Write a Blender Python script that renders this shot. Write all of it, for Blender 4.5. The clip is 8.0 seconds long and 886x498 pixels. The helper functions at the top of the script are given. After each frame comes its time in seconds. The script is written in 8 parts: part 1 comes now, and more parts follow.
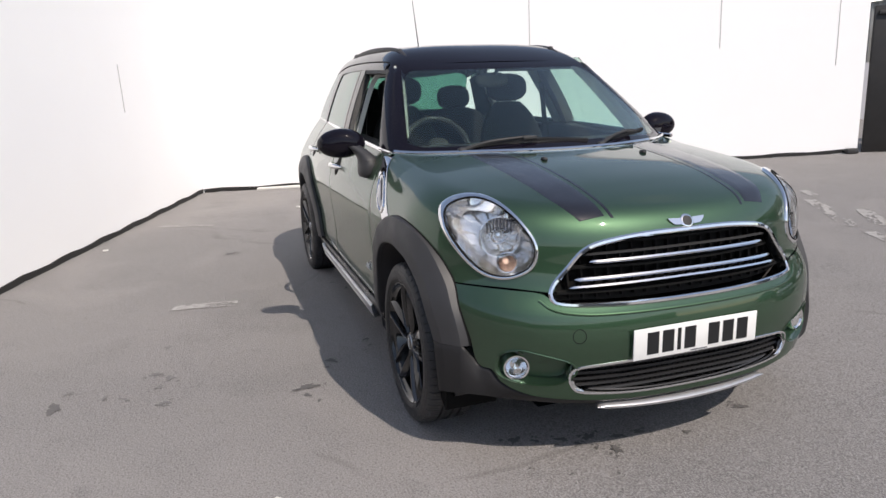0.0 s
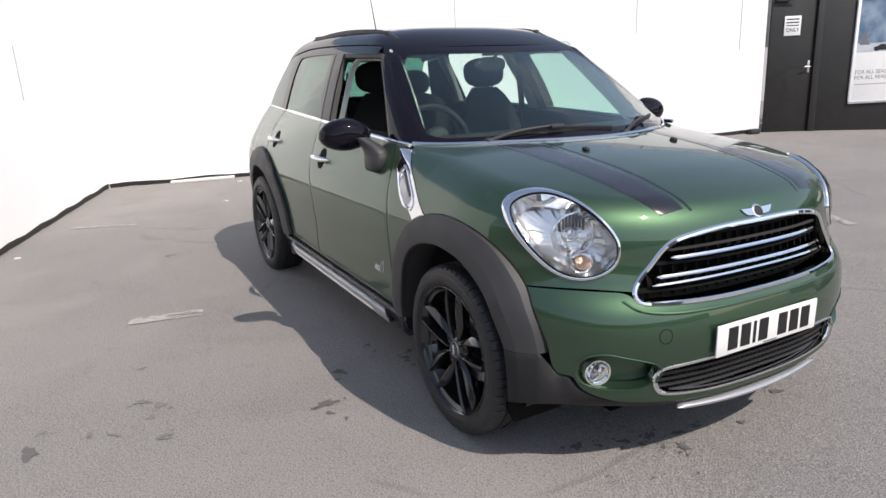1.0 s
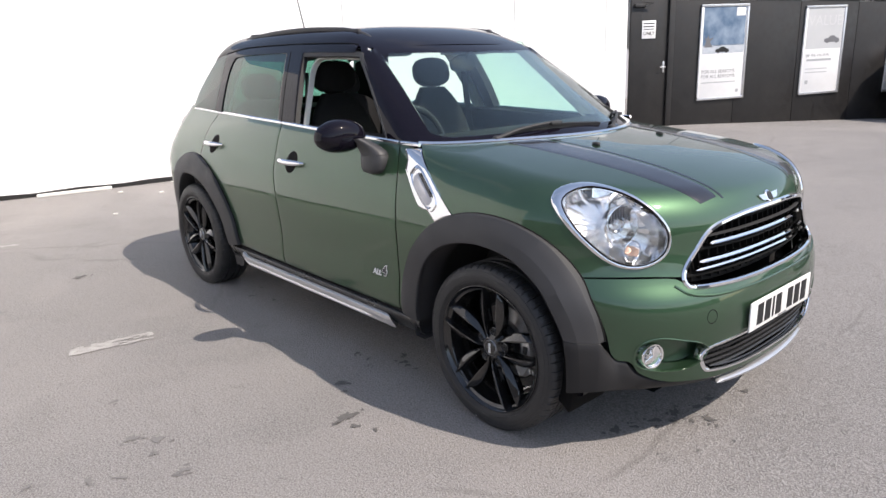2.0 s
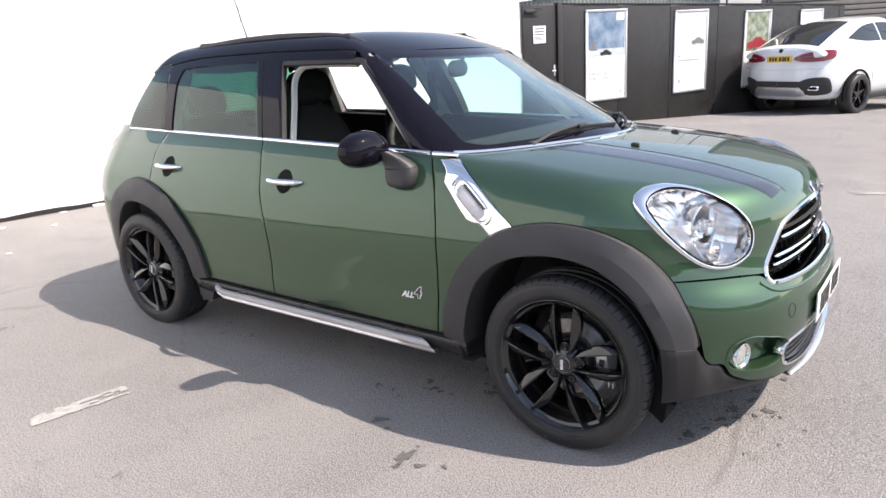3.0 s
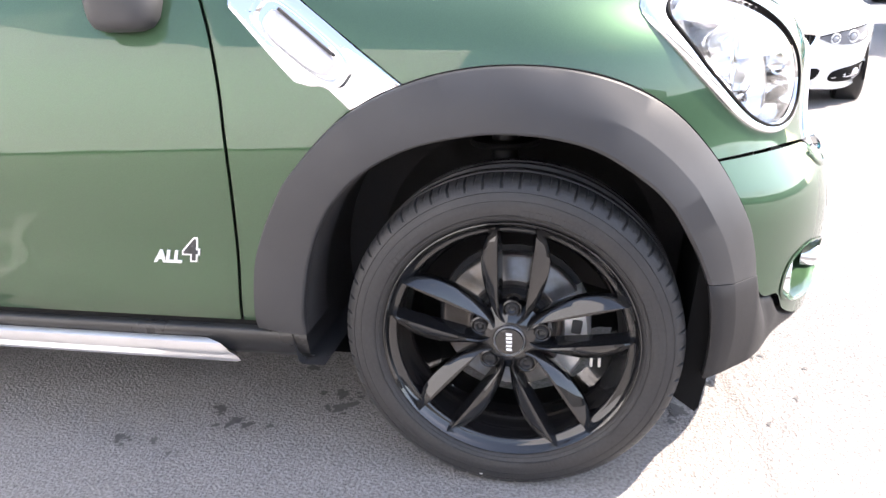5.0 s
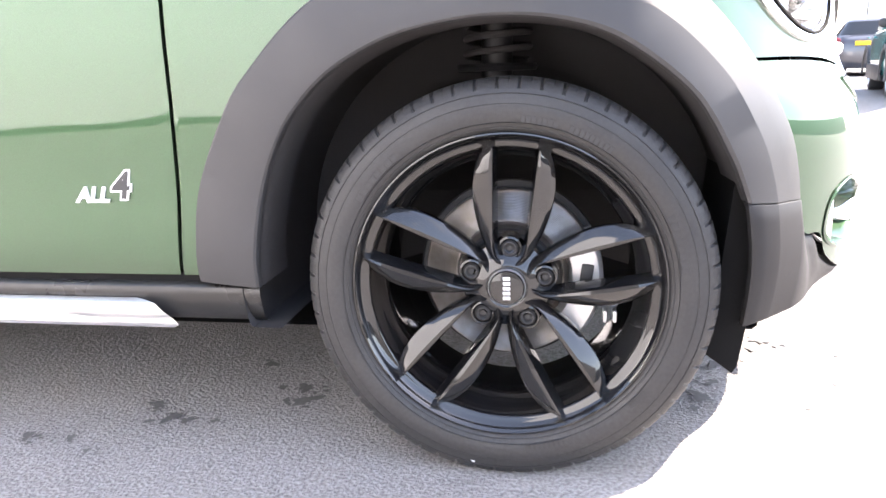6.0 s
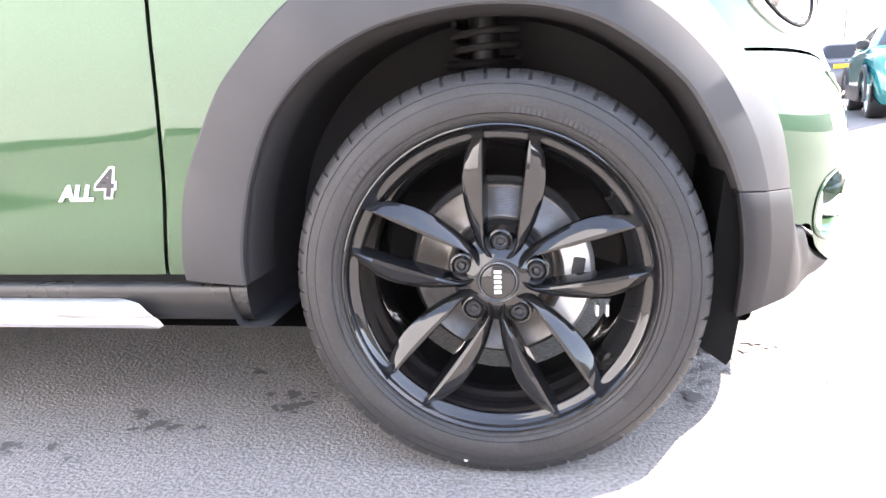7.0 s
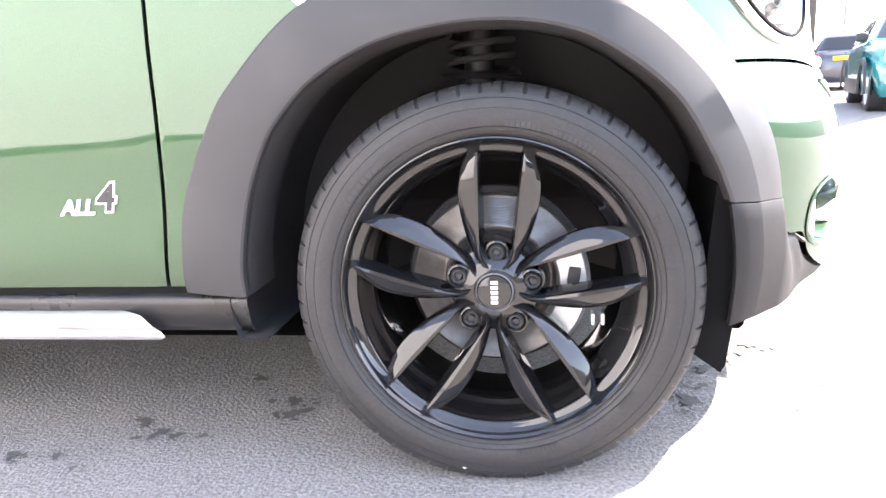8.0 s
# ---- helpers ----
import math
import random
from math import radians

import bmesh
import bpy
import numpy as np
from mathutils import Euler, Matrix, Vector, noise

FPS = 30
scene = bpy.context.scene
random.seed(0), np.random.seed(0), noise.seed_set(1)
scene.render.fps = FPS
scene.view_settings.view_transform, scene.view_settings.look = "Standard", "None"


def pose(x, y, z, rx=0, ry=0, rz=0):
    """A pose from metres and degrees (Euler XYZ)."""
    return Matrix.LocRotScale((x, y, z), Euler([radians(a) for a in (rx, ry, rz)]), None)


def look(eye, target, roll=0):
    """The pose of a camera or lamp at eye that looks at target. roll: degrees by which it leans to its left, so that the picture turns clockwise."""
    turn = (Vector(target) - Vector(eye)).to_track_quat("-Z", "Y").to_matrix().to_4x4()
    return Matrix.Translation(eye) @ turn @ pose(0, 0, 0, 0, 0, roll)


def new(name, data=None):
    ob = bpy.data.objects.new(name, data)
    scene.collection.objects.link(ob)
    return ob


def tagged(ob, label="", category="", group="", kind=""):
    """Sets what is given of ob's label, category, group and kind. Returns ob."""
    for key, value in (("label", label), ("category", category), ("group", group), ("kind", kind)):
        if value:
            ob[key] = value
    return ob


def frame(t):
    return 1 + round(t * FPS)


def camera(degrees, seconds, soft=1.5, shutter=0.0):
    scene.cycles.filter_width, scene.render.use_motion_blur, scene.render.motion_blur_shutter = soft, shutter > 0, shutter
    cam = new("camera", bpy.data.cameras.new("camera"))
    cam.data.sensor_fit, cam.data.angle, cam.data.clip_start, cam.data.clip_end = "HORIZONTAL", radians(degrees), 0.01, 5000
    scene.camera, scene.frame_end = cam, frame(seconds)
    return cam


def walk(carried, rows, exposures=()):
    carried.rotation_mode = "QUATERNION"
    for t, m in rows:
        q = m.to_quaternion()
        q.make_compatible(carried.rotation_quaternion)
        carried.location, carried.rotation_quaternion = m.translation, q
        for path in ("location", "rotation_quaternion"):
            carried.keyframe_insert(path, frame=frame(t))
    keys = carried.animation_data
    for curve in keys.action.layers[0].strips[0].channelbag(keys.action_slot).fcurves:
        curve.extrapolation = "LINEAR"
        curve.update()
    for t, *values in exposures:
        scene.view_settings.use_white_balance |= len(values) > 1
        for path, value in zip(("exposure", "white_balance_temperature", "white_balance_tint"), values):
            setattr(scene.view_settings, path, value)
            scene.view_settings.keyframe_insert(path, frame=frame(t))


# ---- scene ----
cam = camera(65.1, 8.0)
PATH = [
    (0, (2.572, -1.525, 1.384), (0.734, -0.909, 0.89), -3.0),
    (0.5, (2.364, -1.771, 1.402), (0.579, -1.038, 0.874), -2.8),
    (1, (2.125, -1.994, 1.419), (0.431, -1.086, 0.865), -2.8),
    (1.5, (1.945, -2.289, 1.42), (0.381, -1.173, 0.866), -2.0),
    (1.7, (1.864, -2.406, 1.436), (0.353, -1.224, 0.872), -2.3),
    (2.8, (1.175, -2.812, 1.436), (-0.06, -1.34, 0.882), -3.0),
    (3, (1.051, -2.867, 1.444), (-0.111, -1.34, 0.88), -3.7),
    (3.5, (0.729, -2.779, 1.394), (-0.217, -1.141, 0.746), -4.0),
    (4, (0.433, -2.56, 1.331), (-0.252, -0.837, 0.58), -3.7),
    (4.5, (0.233, -2.289, 1.183), (-0.226, -0.486, 0.448), -4.2),
    (5, (0.115, -2.014, 0.98), (-0.252, -0.187, 0.255), -2.3),
    (5.2, (0.077, -1.944, 0.912), (-0.249, -0.115, 0.172), -1.8),
    (6.3, (0.064, -1.878, 0.632), (-0.223, 0.047, 0.169), -1.7),
    (6.5, (0.063, -1.875, 0.627), (-0.211, 0.052, 0.167), -1.8),
    (7, (0.06, -1.883, 0.621), (-0.206, 0.048, 0.171), -2.1),
    (7.5, (0.067, -1.886, 0.621), (-0.205, 0.044, 0.174), -2.3),
    (8, (0.068, -1.89, 0.65), (-0.2, 0.037, 0.185), -2.6),
]
walk(cam, [(t, look(eye, target, roll)) for t, eye, target, roll in PATH],
     [(0.0, 0.22, 7000, 14), (1.0, 0.42, 7000, 14), (1.7, 0.60, 7000, 14), (3.0, 1.14, 7100, 15), (3.5, 1.38, 7150, 15), (4.0, 1.72, 7150, 15), (5.0, 2.4, 7200, 16), (6.3, 3.27, 7300, 17), (8.0, 3.36, 7300, 17)])


# ---- light and air ----
SUN_DIR = Vector((0.86, 0.31, 1.075)).normalized()
world = bpy.data.worlds.new("daylight")
scene.world = world
world.use_nodes = True
wn = world.node_tree
sky = wn.nodes.new("ShaderNodeTexSky")
sky.sky_type, sky.sun_disc = "NISHITA", False
sky.sun_elevation = math.asin(SUN_DIR.z)
sky.sun_rotation = math.atan2(SUN_DIR.x, SUN_DIR.y)
sky.air_density, sky.dust_density, sky.ozone_density = 1.0, 0.6, 1.0
coord = wn.nodes.new("ShaderNodeTexCoord")
puff = wn.nodes.new("ShaderNodeTexNoise")
puff.inputs["Scale"].default_value, puff.inputs["Detail"].default_value = 3.2, 7.0
wn.links.new(coord.outputs["Generated"], puff.inputs["Vector"])
shape_of = wn.nodes.new("ShaderNodeValToRGB")
shape_of.color_ramp.elements[0].position, shape_of.color_ramp.elements[1].position = 0.61, 0.86
wn.links.new(puff.outputs["Fac"], shape_of.inputs["Fac"])
cloud = wn.nodes.new("ShaderNodeMixRGB")
cloud.inputs["Color2"].default_value = (4.0, 4.2, 4.5, 1)
wn.links.new(shape_of.outputs["Color"], cloud.inputs["Fac"])
wn.links.new(sky.outputs["Color"], cloud.inputs["Color1"])
haze = wn.nodes.new("ShaderNodeHueSaturation")
haze.inputs["Saturation"].default_value = 0.86
wn.links.new(cloud.outputs["Color"], haze.inputs["Color"])
wn.links.new(haze.outputs["Color"], wn.nodes["Background"].inputs["Color"])
wn.nodes["Background"].inputs["Strength"].default_value = 0.14

sun_data = bpy.data.lights.new("sun", "SUN")
sun_data.energy, sun_data.angle, sun_data.color = 3.3, radians(0.55), (1.0, 0.955, 0.89)
sun = new("sun", sun_data)
sun.matrix_world = look(SUN_DIR * 60, (0, 0, 0))


# ---- materials ----
def material(name, color, rough=0.5, metal=0.0, coat=0.0, spots=0.0, scale=20.0, fine=0.0, fine_scale=300.0,
             bump=0.0, bump_scale=400.0, transmission=0.0, emit=0.0, tint=None, spec=0.5, random_tone=0.0, rough_var=0.0, sheen=0.0):
    """Principled surface whose colour varies at two sizes, with fine relief. tint: the colour of the larger patches."""
    m = bpy.data.materials.new(name)
    m.use_nodes = True
    nt = m.node_tree
    b = nt.nodes["Principled BSDF"]
    b.inputs["Roughness"].default_value, b.inputs["Metallic"].default_value = rough, metal
    b.inputs["Coat Weight"].default_value, b.inputs["Coat Roughness"].default_value = coat, 0.03
    b.inputs["Transmission Weight"].default_value = transmission
    b.inputs["Specular IOR Level"].default_value = spec
    b.inputs["Base Color"].default_value = (*color, 1)
    place = nt.nodes.new("ShaderNodeTexCoord")
    out = None
    if spots or fine or random_tone:
        base = nt.nodes.new("ShaderNodeRGB")
        base.outputs[0].default_value = (*color, 1)
        out = base.outputs[0]

        def layer(size, amount, other, detail):
            nonlocal out
            n = nt.nodes.new("ShaderNodeTexNoise")
            n.inputs["Scale"].default_value, n.inputs["Detail"].default_value = size, detail
            nt.links.new(place.outputs["Object"], n.inputs["Vector"])
            r = nt.nodes.new("ShaderNodeValToRGB")
            r.color_ramp.elements[0].position, r.color_ramp.elements[1].position = 0.35, 0.68
            r.color_ramp.elements[1].color = (amount, amount, amount, 1)
            nt.links.new(n.outputs["Fac"], r.inputs["Fac"])
            x = nt.nodes.new("ShaderNodeMixRGB")
            x.inputs["Color2"].default_value = (*other, 1)
            nt.links.new(r.outputs["Color"], x.inputs["Fac"])
            nt.links.new(out, x.inputs["Color1"])
            out = x.outputs["Color"]
        if spots:
            layer(scale, spots, tint or tuple(c * 0.6 for c in color), 6)
        if fine:
            layer(fine_scale, fine, tuple(min(1, c * 1.7 + 0.01) for c in color), 3)
        if random_tone:
            info = nt.nodes.new("ShaderNodeObjectInfo")
            h = nt.nodes.new("ShaderNodeHueSaturation")
            mr = nt.nodes.new("ShaderNodeMapRange")
            mr.inputs["To Min"].default_value, mr.inputs["To Max"].default_value = 1 - random_tone, 1 + random_tone
            nt.links.new(info.outputs["Random"], mr.inputs["Value"])
            nt.links.new(mr.outputs["Result"], h.inputs["Value"])
            nt.links.new(out, h.inputs["Color"])
            out = h.outputs["Color"]
        nt.links.new(out, b.inputs["Base Color"])
    if rough_var:
        n = nt.nodes.new("ShaderNodeTexNoise")
        n.inputs["Scale"].default_value, n.inputs["Detail"].default_value = 9.0, 5.0
        nt.links.new(place.outputs["Object"], n.inputs["Vector"])
        mr = nt.nodes.new("ShaderNodeMapRange")
        mr.inputs["From Min"].default_value, mr.inputs["From Max"].default_value = 0.3, 0.7
        mr.inputs["To Min"].default_value, mr.inputs["To Max"].default_value = max(0, rough - rough_var), rough + rough_var
        nt.links.new(n.outputs["Fac"], mr.inputs["Value"])
        nt.links.new(mr.outputs["Result"], b.inputs["Roughness"])
    if bump:
        n = nt.nodes.new("ShaderNodeTexNoise")
        n.inputs["Scale"].default_value, n.inputs["Detail"].default_value = bump_scale, 4.0
        nt.links.new(place.outputs["Object"], n.inputs["Vector"])
        k = nt.nodes.new("ShaderNodeBump")
        k.inputs["Strength"].default_value, k.inputs["Distance"].default_value = bump, 0.002
        nt.links.new(n.outputs["Fac"], k.inputs["Height"])
        nt.links.new(k.outputs["Normal"], b.inputs["Normal"])
    if emit:
        b.inputs["Emission Color"].default_value, b.inputs["Emission Strength"].default_value = (*color, 1), emit
    return m


PAINT = material("green_metallic_paint", (0.0390, 0.084, 0.0445), 0.48, 0.88, 1.0, fine=0.3, fine_scale=900, spec=0.1)
PAINT.node_tree.nodes["Principled BSDF"].inputs["Coat IOR"].default_value = 1.61
GLOSS = material("gloss_black_paint", (0.006, 0.005, 0.009), 0.05, 0.0, 0.0, spec=0.24)
CLAD = material("grained_black_plastic", (0.031, 0.031, 0.033), 0.52, spots=0.25, scale=5, bump=0.10, bump_scale=900, rough_var=0.06, tint=(0.039, 0.0385, 0.041))
# the flares' plastic darkened to paint shade on the lower bumper edge
SHADED_CLAD = material("shaded_lower_plastic", (0.0165, 0.016, 0.0168), 0.5, spots=0.3, scale=6, bump=0.1, bump_scale=900, tint=(0.022, 0.0215, 0.0225), spec=0.3)
SILL_CLAD = material("scuffed_black_sill_plastic", (0.018, 0.0178, 0.018), 0.34, spots=0.5, scale=14, bump=0.08, bump_scale=700, tint=(0.032, 0.031, 0.030), rough_var=0.12)
FLAP = material("black_rubber_flap", (0.004, 0.004, 0.0042), 0.8, bump=0.2, bump_scale=200, spec=0.12)
LINER = material("black_arch_lining", (0.044, 0.042, 0.043), 0.7, bump=0.3, bump_scale=160, spec=0.3)
DARK = material("matt_black_plastic", (0.028, 0.028, 0.029), 0.6, bump=0.2, bump_scale=200)
# near-black for joints; also paints the shade inside openings and recesses
VOID = material("shut_line_and_shade_black", (0.007, 0.007, 0.007), 0.9, spec=0.2)
CHROME = material("chrome", (0.86, 0.87, 0.88), 0.05, 1.0)
SILVER = material("satin_silver_plastic", (0.62, 0.62, 0.63), 0.28, 0.75, spots=0.2, scale=12)
STEEL = material("machined_brake_steel", (0.27, 0.262, 0.256), 0.34, 0.9, spots=0.6, scale=40, tint=(0.17, 0.14, 0.12))
ALLOY = material("bare_cast_alloy", (0.72, 0.72, 0.71), 0.35, 0.6, spots=0.3, scale=30)
RIM = material("gloss_black_wheel", (0.0090, 0.0090, 0.0095), 0.08, 0.0, 0.45, rough_var=0.03, spec=0.5)
RIM.node_tree.nodes["Principled BSDF"].inputs["Coat IOR"].default_value = 1.55
RUBBER = material("tyre_rubber", (0.0245, 0.024, 0.0245), 0.46, spots=0.6, scale=11, tint=(0.034, 0.0335, 0.033), fine=0.35, fine_scale=160, bump=0.3, bump_scale=500, spec=0.36, rough_var=0.1)
STRIPE = material("matt_black_decal", (0.012, 0.012, 0.016), 0.22, 0.0, 0.6)
GLASS = material("green_tinted_glass", (0.70, 0.91, 0.82), 0.0, transmission=1.0, spec=0.2)
PRIVACY = material("dark_privacy_glass", (0.10, 0.28, 0.21), 0.0, transmission=1.0)
TAIL_GLASS = material("dark_tail_glass", (0.02, 0.055, 0.045), 0.0, transmission=1.0)
LENS = material("clear_lamp_lens", (0.97, 0.98, 0.98), 0.0, transmission=1.0)
REFLECT = material("lamp_reflector", (0.92, 0.92, 0.92), 0.07, 1.0, bump=0.2, bump_scale=26)
LAMP_GREY = material("lamp_housing_silver", (0.92, 0.92, 0.93), 0.2, 0.9, bump=0.15, bump_scale=30)
AMBER = material("amber_bulb", (0.74, 0.50, 0.40), 0.12, 0.0, 0.6)
RED_LENS = material("red_tail_lamp", (0.20, 0.006, 0.012), 0.12, 0.0, 0.5)
CLOTH = material("black_seat_cloth", (0.014, 0.014, 0.015), 0.85, spots=0.3, scale=60, bump=0.25, bump_scale=300, spec=0.15)
TRIM_GREY = material("pale_grey_headlining", (0.48, 0.47, 0.45), 0.8, bump=0.2, bump_scale=500)
MILKY = material("milky_repeater_lens", (0.56, 0.54, 0.54), 0.2, 0.0, 0.7, spots=0.3, scale=60, tint=(0.44, 0.42, 0.42))
LINING = material("dark_grey_headlining", (0.085, 0.088, 0.086), 0.85, bump=0.2, bump_scale=500)
SOFT_BLACK = material("soft_black_dashboard", (0.014, 0.014, 0.015), 0.7, bump=0.3, bump_scale=500, spec=0.12)
MIRROR = material("mirror_glass", (0.9, 0.9, 0.9), 0.01, 1.0)
PLATE_W = material("white_plate", (0.80, 0.80, 0.78), 0.35, spots=0.1, scale=20)
PLATE_Y = material("yellow_plate", (0.80, 0.50, 0.02), 0.35)
INK = material("black_ink", (0.01, 0.01, 0.011), 0.5)
WHITE_CAR = material("white_car_paint", (0.78, 0.79, 0.80), 0.25, 0.0, 1.0)
DARK_GLASS = material("dark_car_glass", (0.012, 0.014, 0.016), 0.04, 0.0, 0.2, spec=0.35)
GREY_CAR = material("dark_grey_car_paint", (0.07, 0.07, 0.08), 0.3, 0.4, 1.0)
TEAL_CAR = material("teal_car_paint", (0.01, 0.20, 0.22), 0.25, 0.2, 1.0)


# ---- mesh tools ----
def mesh_of(name, verts, faces, sharp=40):
    me = bpy.data.meshes.new(name)
    me.from_pydata([tuple(map(float, v)) for v in verts], [], [tuple(map(int, f)) for f in faces])
    me.validate()
    me.polygons.foreach_set("use_smooth", [True] * len(me.polygons))
    me.set_sharp_from_angle(angle=radians(sharp))
    me.update()
    return me


def put(name, vf, mat, parent=None, label="", m=None, sharp=40):
    """A mesh object from (vertices, faces), or from a mesh that is shared."""
    me = vf if isinstance(vf, bpy.types.Mesh) else mesh_of(name, vf[0], vf[1], sharp)
    if mat and not me.materials:
        me.materials.append(mat)
    ob = new(name, me)
    ob.parent = parent
    if m is not None:
        ob.matrix_local = m
    return tagged(ob, label)


def flip(vf):
    """The mirror image across the car's middle."""
    v = np.array(vf[0], float)
    v[:, 1] *= -1
    return v, [tuple(reversed(f)) for f in vf[1]]


def both(name, vf, mat, parent, label="", sharp=40):
    return put(name, vf, mat, parent, label, sharp=sharp), put(name, flip(vf), mat, parent, label, sharp=sharp)


def merge(*pieces):
    v, f = [], []
    for pv, pf in pieces:
        n = len(v)
        v += [tuple(p) for p in pv]
        f += [tuple(i + n for i in q) for q in pf]
    return v, f


def moved(vf, m):
    return [tuple(m @ Vector(p)) for p in vf[0]], vf[1]


def spline(points, n, closed=False):
    """n points evenly along a smooth curve through the points."""
    p = np.asarray(points, float)
    k = len(p)
    get = (lambda i: p[i % k]) if closed else (lambda i: p[i] if 0 <= i < k else (2 * p[0] - p[1] if i < 0 else 2 * p[-1] - p[-2]))
    dense = []
    for i in range(k if closed else k - 1):
        a, b, c, d = get(i - 1), get(i), get(i + 1), get(i + 2)
        for u in np.linspace(0, 1, 24, endpoint=False):
            dense.append(0.5 * (2 * b + (c - a) * u + (2 * a - 5 * b + 4 * c - d) * u ** 2 + (3 * b - a - 3 * c + d) * u ** 3))
    dense.append(get(k) if closed else p[-1])
    return even(dense, n, closed)


def even(points, n, closed=False):
    """n points evenly along a polyline."""
    d = np.asarray(points, float)
    s = np.concatenate([[0], np.cumsum(np.linalg.norm(np.diff(d, axis=0), axis=1))])
    t = np.linspace(0, s[-1], n, endpoint=not closed)
    return np.stack([np.interp(t, s, d[:, i]) for i in range(d.shape[1])], 1)


def sheet(p, keep=None, close_u=False, close_v=False):
    """Quads over a grid of points; keep: which cells are there."""
    n, m = p.shape[:2]
    faces = []
    for i in range(n if close_u else n - 1):
        for j in range(m if close_v else m - 1):
            if keep is None or keep[i, j]:
                a, b = (i + 1) % n, (j + 1) % m
                faces.append((i * m + j, a * m + j, a * m + b, i * m + b))
    return p.reshape(-1, 3), faces


def normals(p, centre=(-1.2, 0.0, 0.6)):
    g = np.cross(np.gradient(p, axis=0), np.gradient(p, axis=1))
    g /= np.linalg.norm(g, axis=2, keepdims=True) + 1e-12
    if ((p - np.array(centre)) * g).sum() < 0:
        g = -g
    return g


def slab(p, thick, centre=(-1.2, 0.0, 0.6)):
    """A panel of that thickness, inwards from a grid of points, with rolled edges."""
    n, m = p.shape[:2]
    g = normals(p, centre)
    q = p - g * thick
    r = 0.0012
    lip = p.copy()
    lip[0], lip[-1] = lip[0] - g[0] * r, lip[-1] - g[-1] * r
    lip[:, 0], lip[:, -1] = lip[:, 0] - g[:, 0] * r, lip[:, -1] - g[:, -1] * r
    a, fa = sheet(lip)
    b, fb = sheet(q)
    k = n * m
    faces = list(fa) + [tuple(reversed([i + k for i in f])) for f in fb]
    rim = [i * m for i in range(n)] + [(n - 1) * m + j for j in range(1, m)] + [i * m + m - 1 for i in range(n - 2, -1, -1)] + [j for j in range(m - 2, 0, -1)]
    for u, v in zip(rim, rim[1:] + rim[:1]):
        faces.append((u, u + k, v + k, v))
    v0 = np.concatenate([a, b])
    vf = faces[0]
    nrm = np.cross(v0[vf[1]] - v0[vf[0]], v0[vf[2]] - v0[vf[1]])
    if (nrm * g[0, 0]).sum() < 0:
        faces = [tuple(reversed(f)) for f in faces]
    return v0, faces


def coons(bottom, top, left, right):
    """Grid between four border curves: bottom and top run along the second index, left and right along the first."""
    n, m = len(left), len(bottom)
    u, v = np.linspace(0, 1, n)[:, None, None], np.linspace(0, 1, m)[None, :, None]
    B, T, L, R = bottom[None], top[None], left[:, None], right[:, None]
    return (1 - u) * B + u * T + (1 - v) * L + v * R - ((1 - u) * (1 - v) * bottom[0] + (1 - u) * v * bottom[-1] + u * (1 - v) * top[0] + u * v * top[-1])


def tube(path, radius, sides=10, closed=False):
    """A round bar along a path; radius may vary along it."""
    p = np.asarray(path, float)
    n = len(p)
    r = np.broadcast_to(np.asarray(radius, float), (n,))
    t = np.gradient(p, axis=0) if not closed else np.roll(p, -1, 0) - np.roll(p, 1, 0)
    t /= np.linalg.norm(t, axis=1, keepdims=True) + 1e-12
    up = np.array([0, 0, 1.0]) if abs(t[:, 2]).mean() < 0.8 else np.array([1.0, 0, 0])
    a = np.cross(t, up)
    a /= np.linalg.norm(a, axis=1, keepdims=True) + 1e-12
    b = np.cross(a, t)
    w = np.linspace(0, 2 * math.pi, sides, endpoint=False)
    g = p[:, None] + r[:, None, None] * (np.cos(w)[None, :, None] * a[:, None] + np.sin(w)[None, :, None] * b[:, None])
    v, f = sheet(g, close_u=closed, close_v=True)
    if not closed:
        f = list(f) + [tuple(range(sides - 1, -1, -1)), tuple((n - 1) * sides + i for i in range(sides))]
    return v, f


def strip(path, out, section, closed=False):
    """A moulding along a path on a surface. section: (across, proud) pairs of its cross-section; out: the surface's normals."""
    p, o = np.asarray(path, float), np.asarray(out, float)
    o = np.broadcast_to(o, p.shape)
    t = np.gradient(p, axis=0) if not closed else np.roll(p, -1, 0) - np.roll(p, 1, 0)
    t /= np.linalg.norm(t, axis=1, keepdims=True) + 1e-12
    a = np.cross(o, t)
    a /= np.linalg.norm(a, axis=1, keepdims=True) + 1e-12
    s = np.asarray(section, float)
    g = p[:, None] + s[None, :, :1] * a[:, None] + s[None, :, 1:] * o[:, None]
    v, f = sheet(g, close_u=closed, close_v=True)
    k = len(s)
    if not closed:
        f = list(f) + [tuple(range(k - 1, -1, -1)), tuple((len(p) - 1) * k + i for i in range(k))]
    return v, f


def turned(profile, steps=64, axis="y", closed=False):
    """A body of revolution: (radius, along) pairs turned round an axis."""
    s = np.asarray(profile, float)
    w = np.linspace(0, 2 * math.pi, steps, endpoint=False)
    r, h = s[None, :, 0], s[None, :, 1]
    c, n = np.cos(w)[:, None] * r, np.sin(w)[:, None] * r
    h = np.broadcast_to(h, c.shape)
    g = {"y": np.stack([c, h, n], 2), "z": np.stack([c, n, h], 2), "x": np.stack([h, c, n], 2)}[axis]
    return sheet(g, close_u=True, close_v=closed)


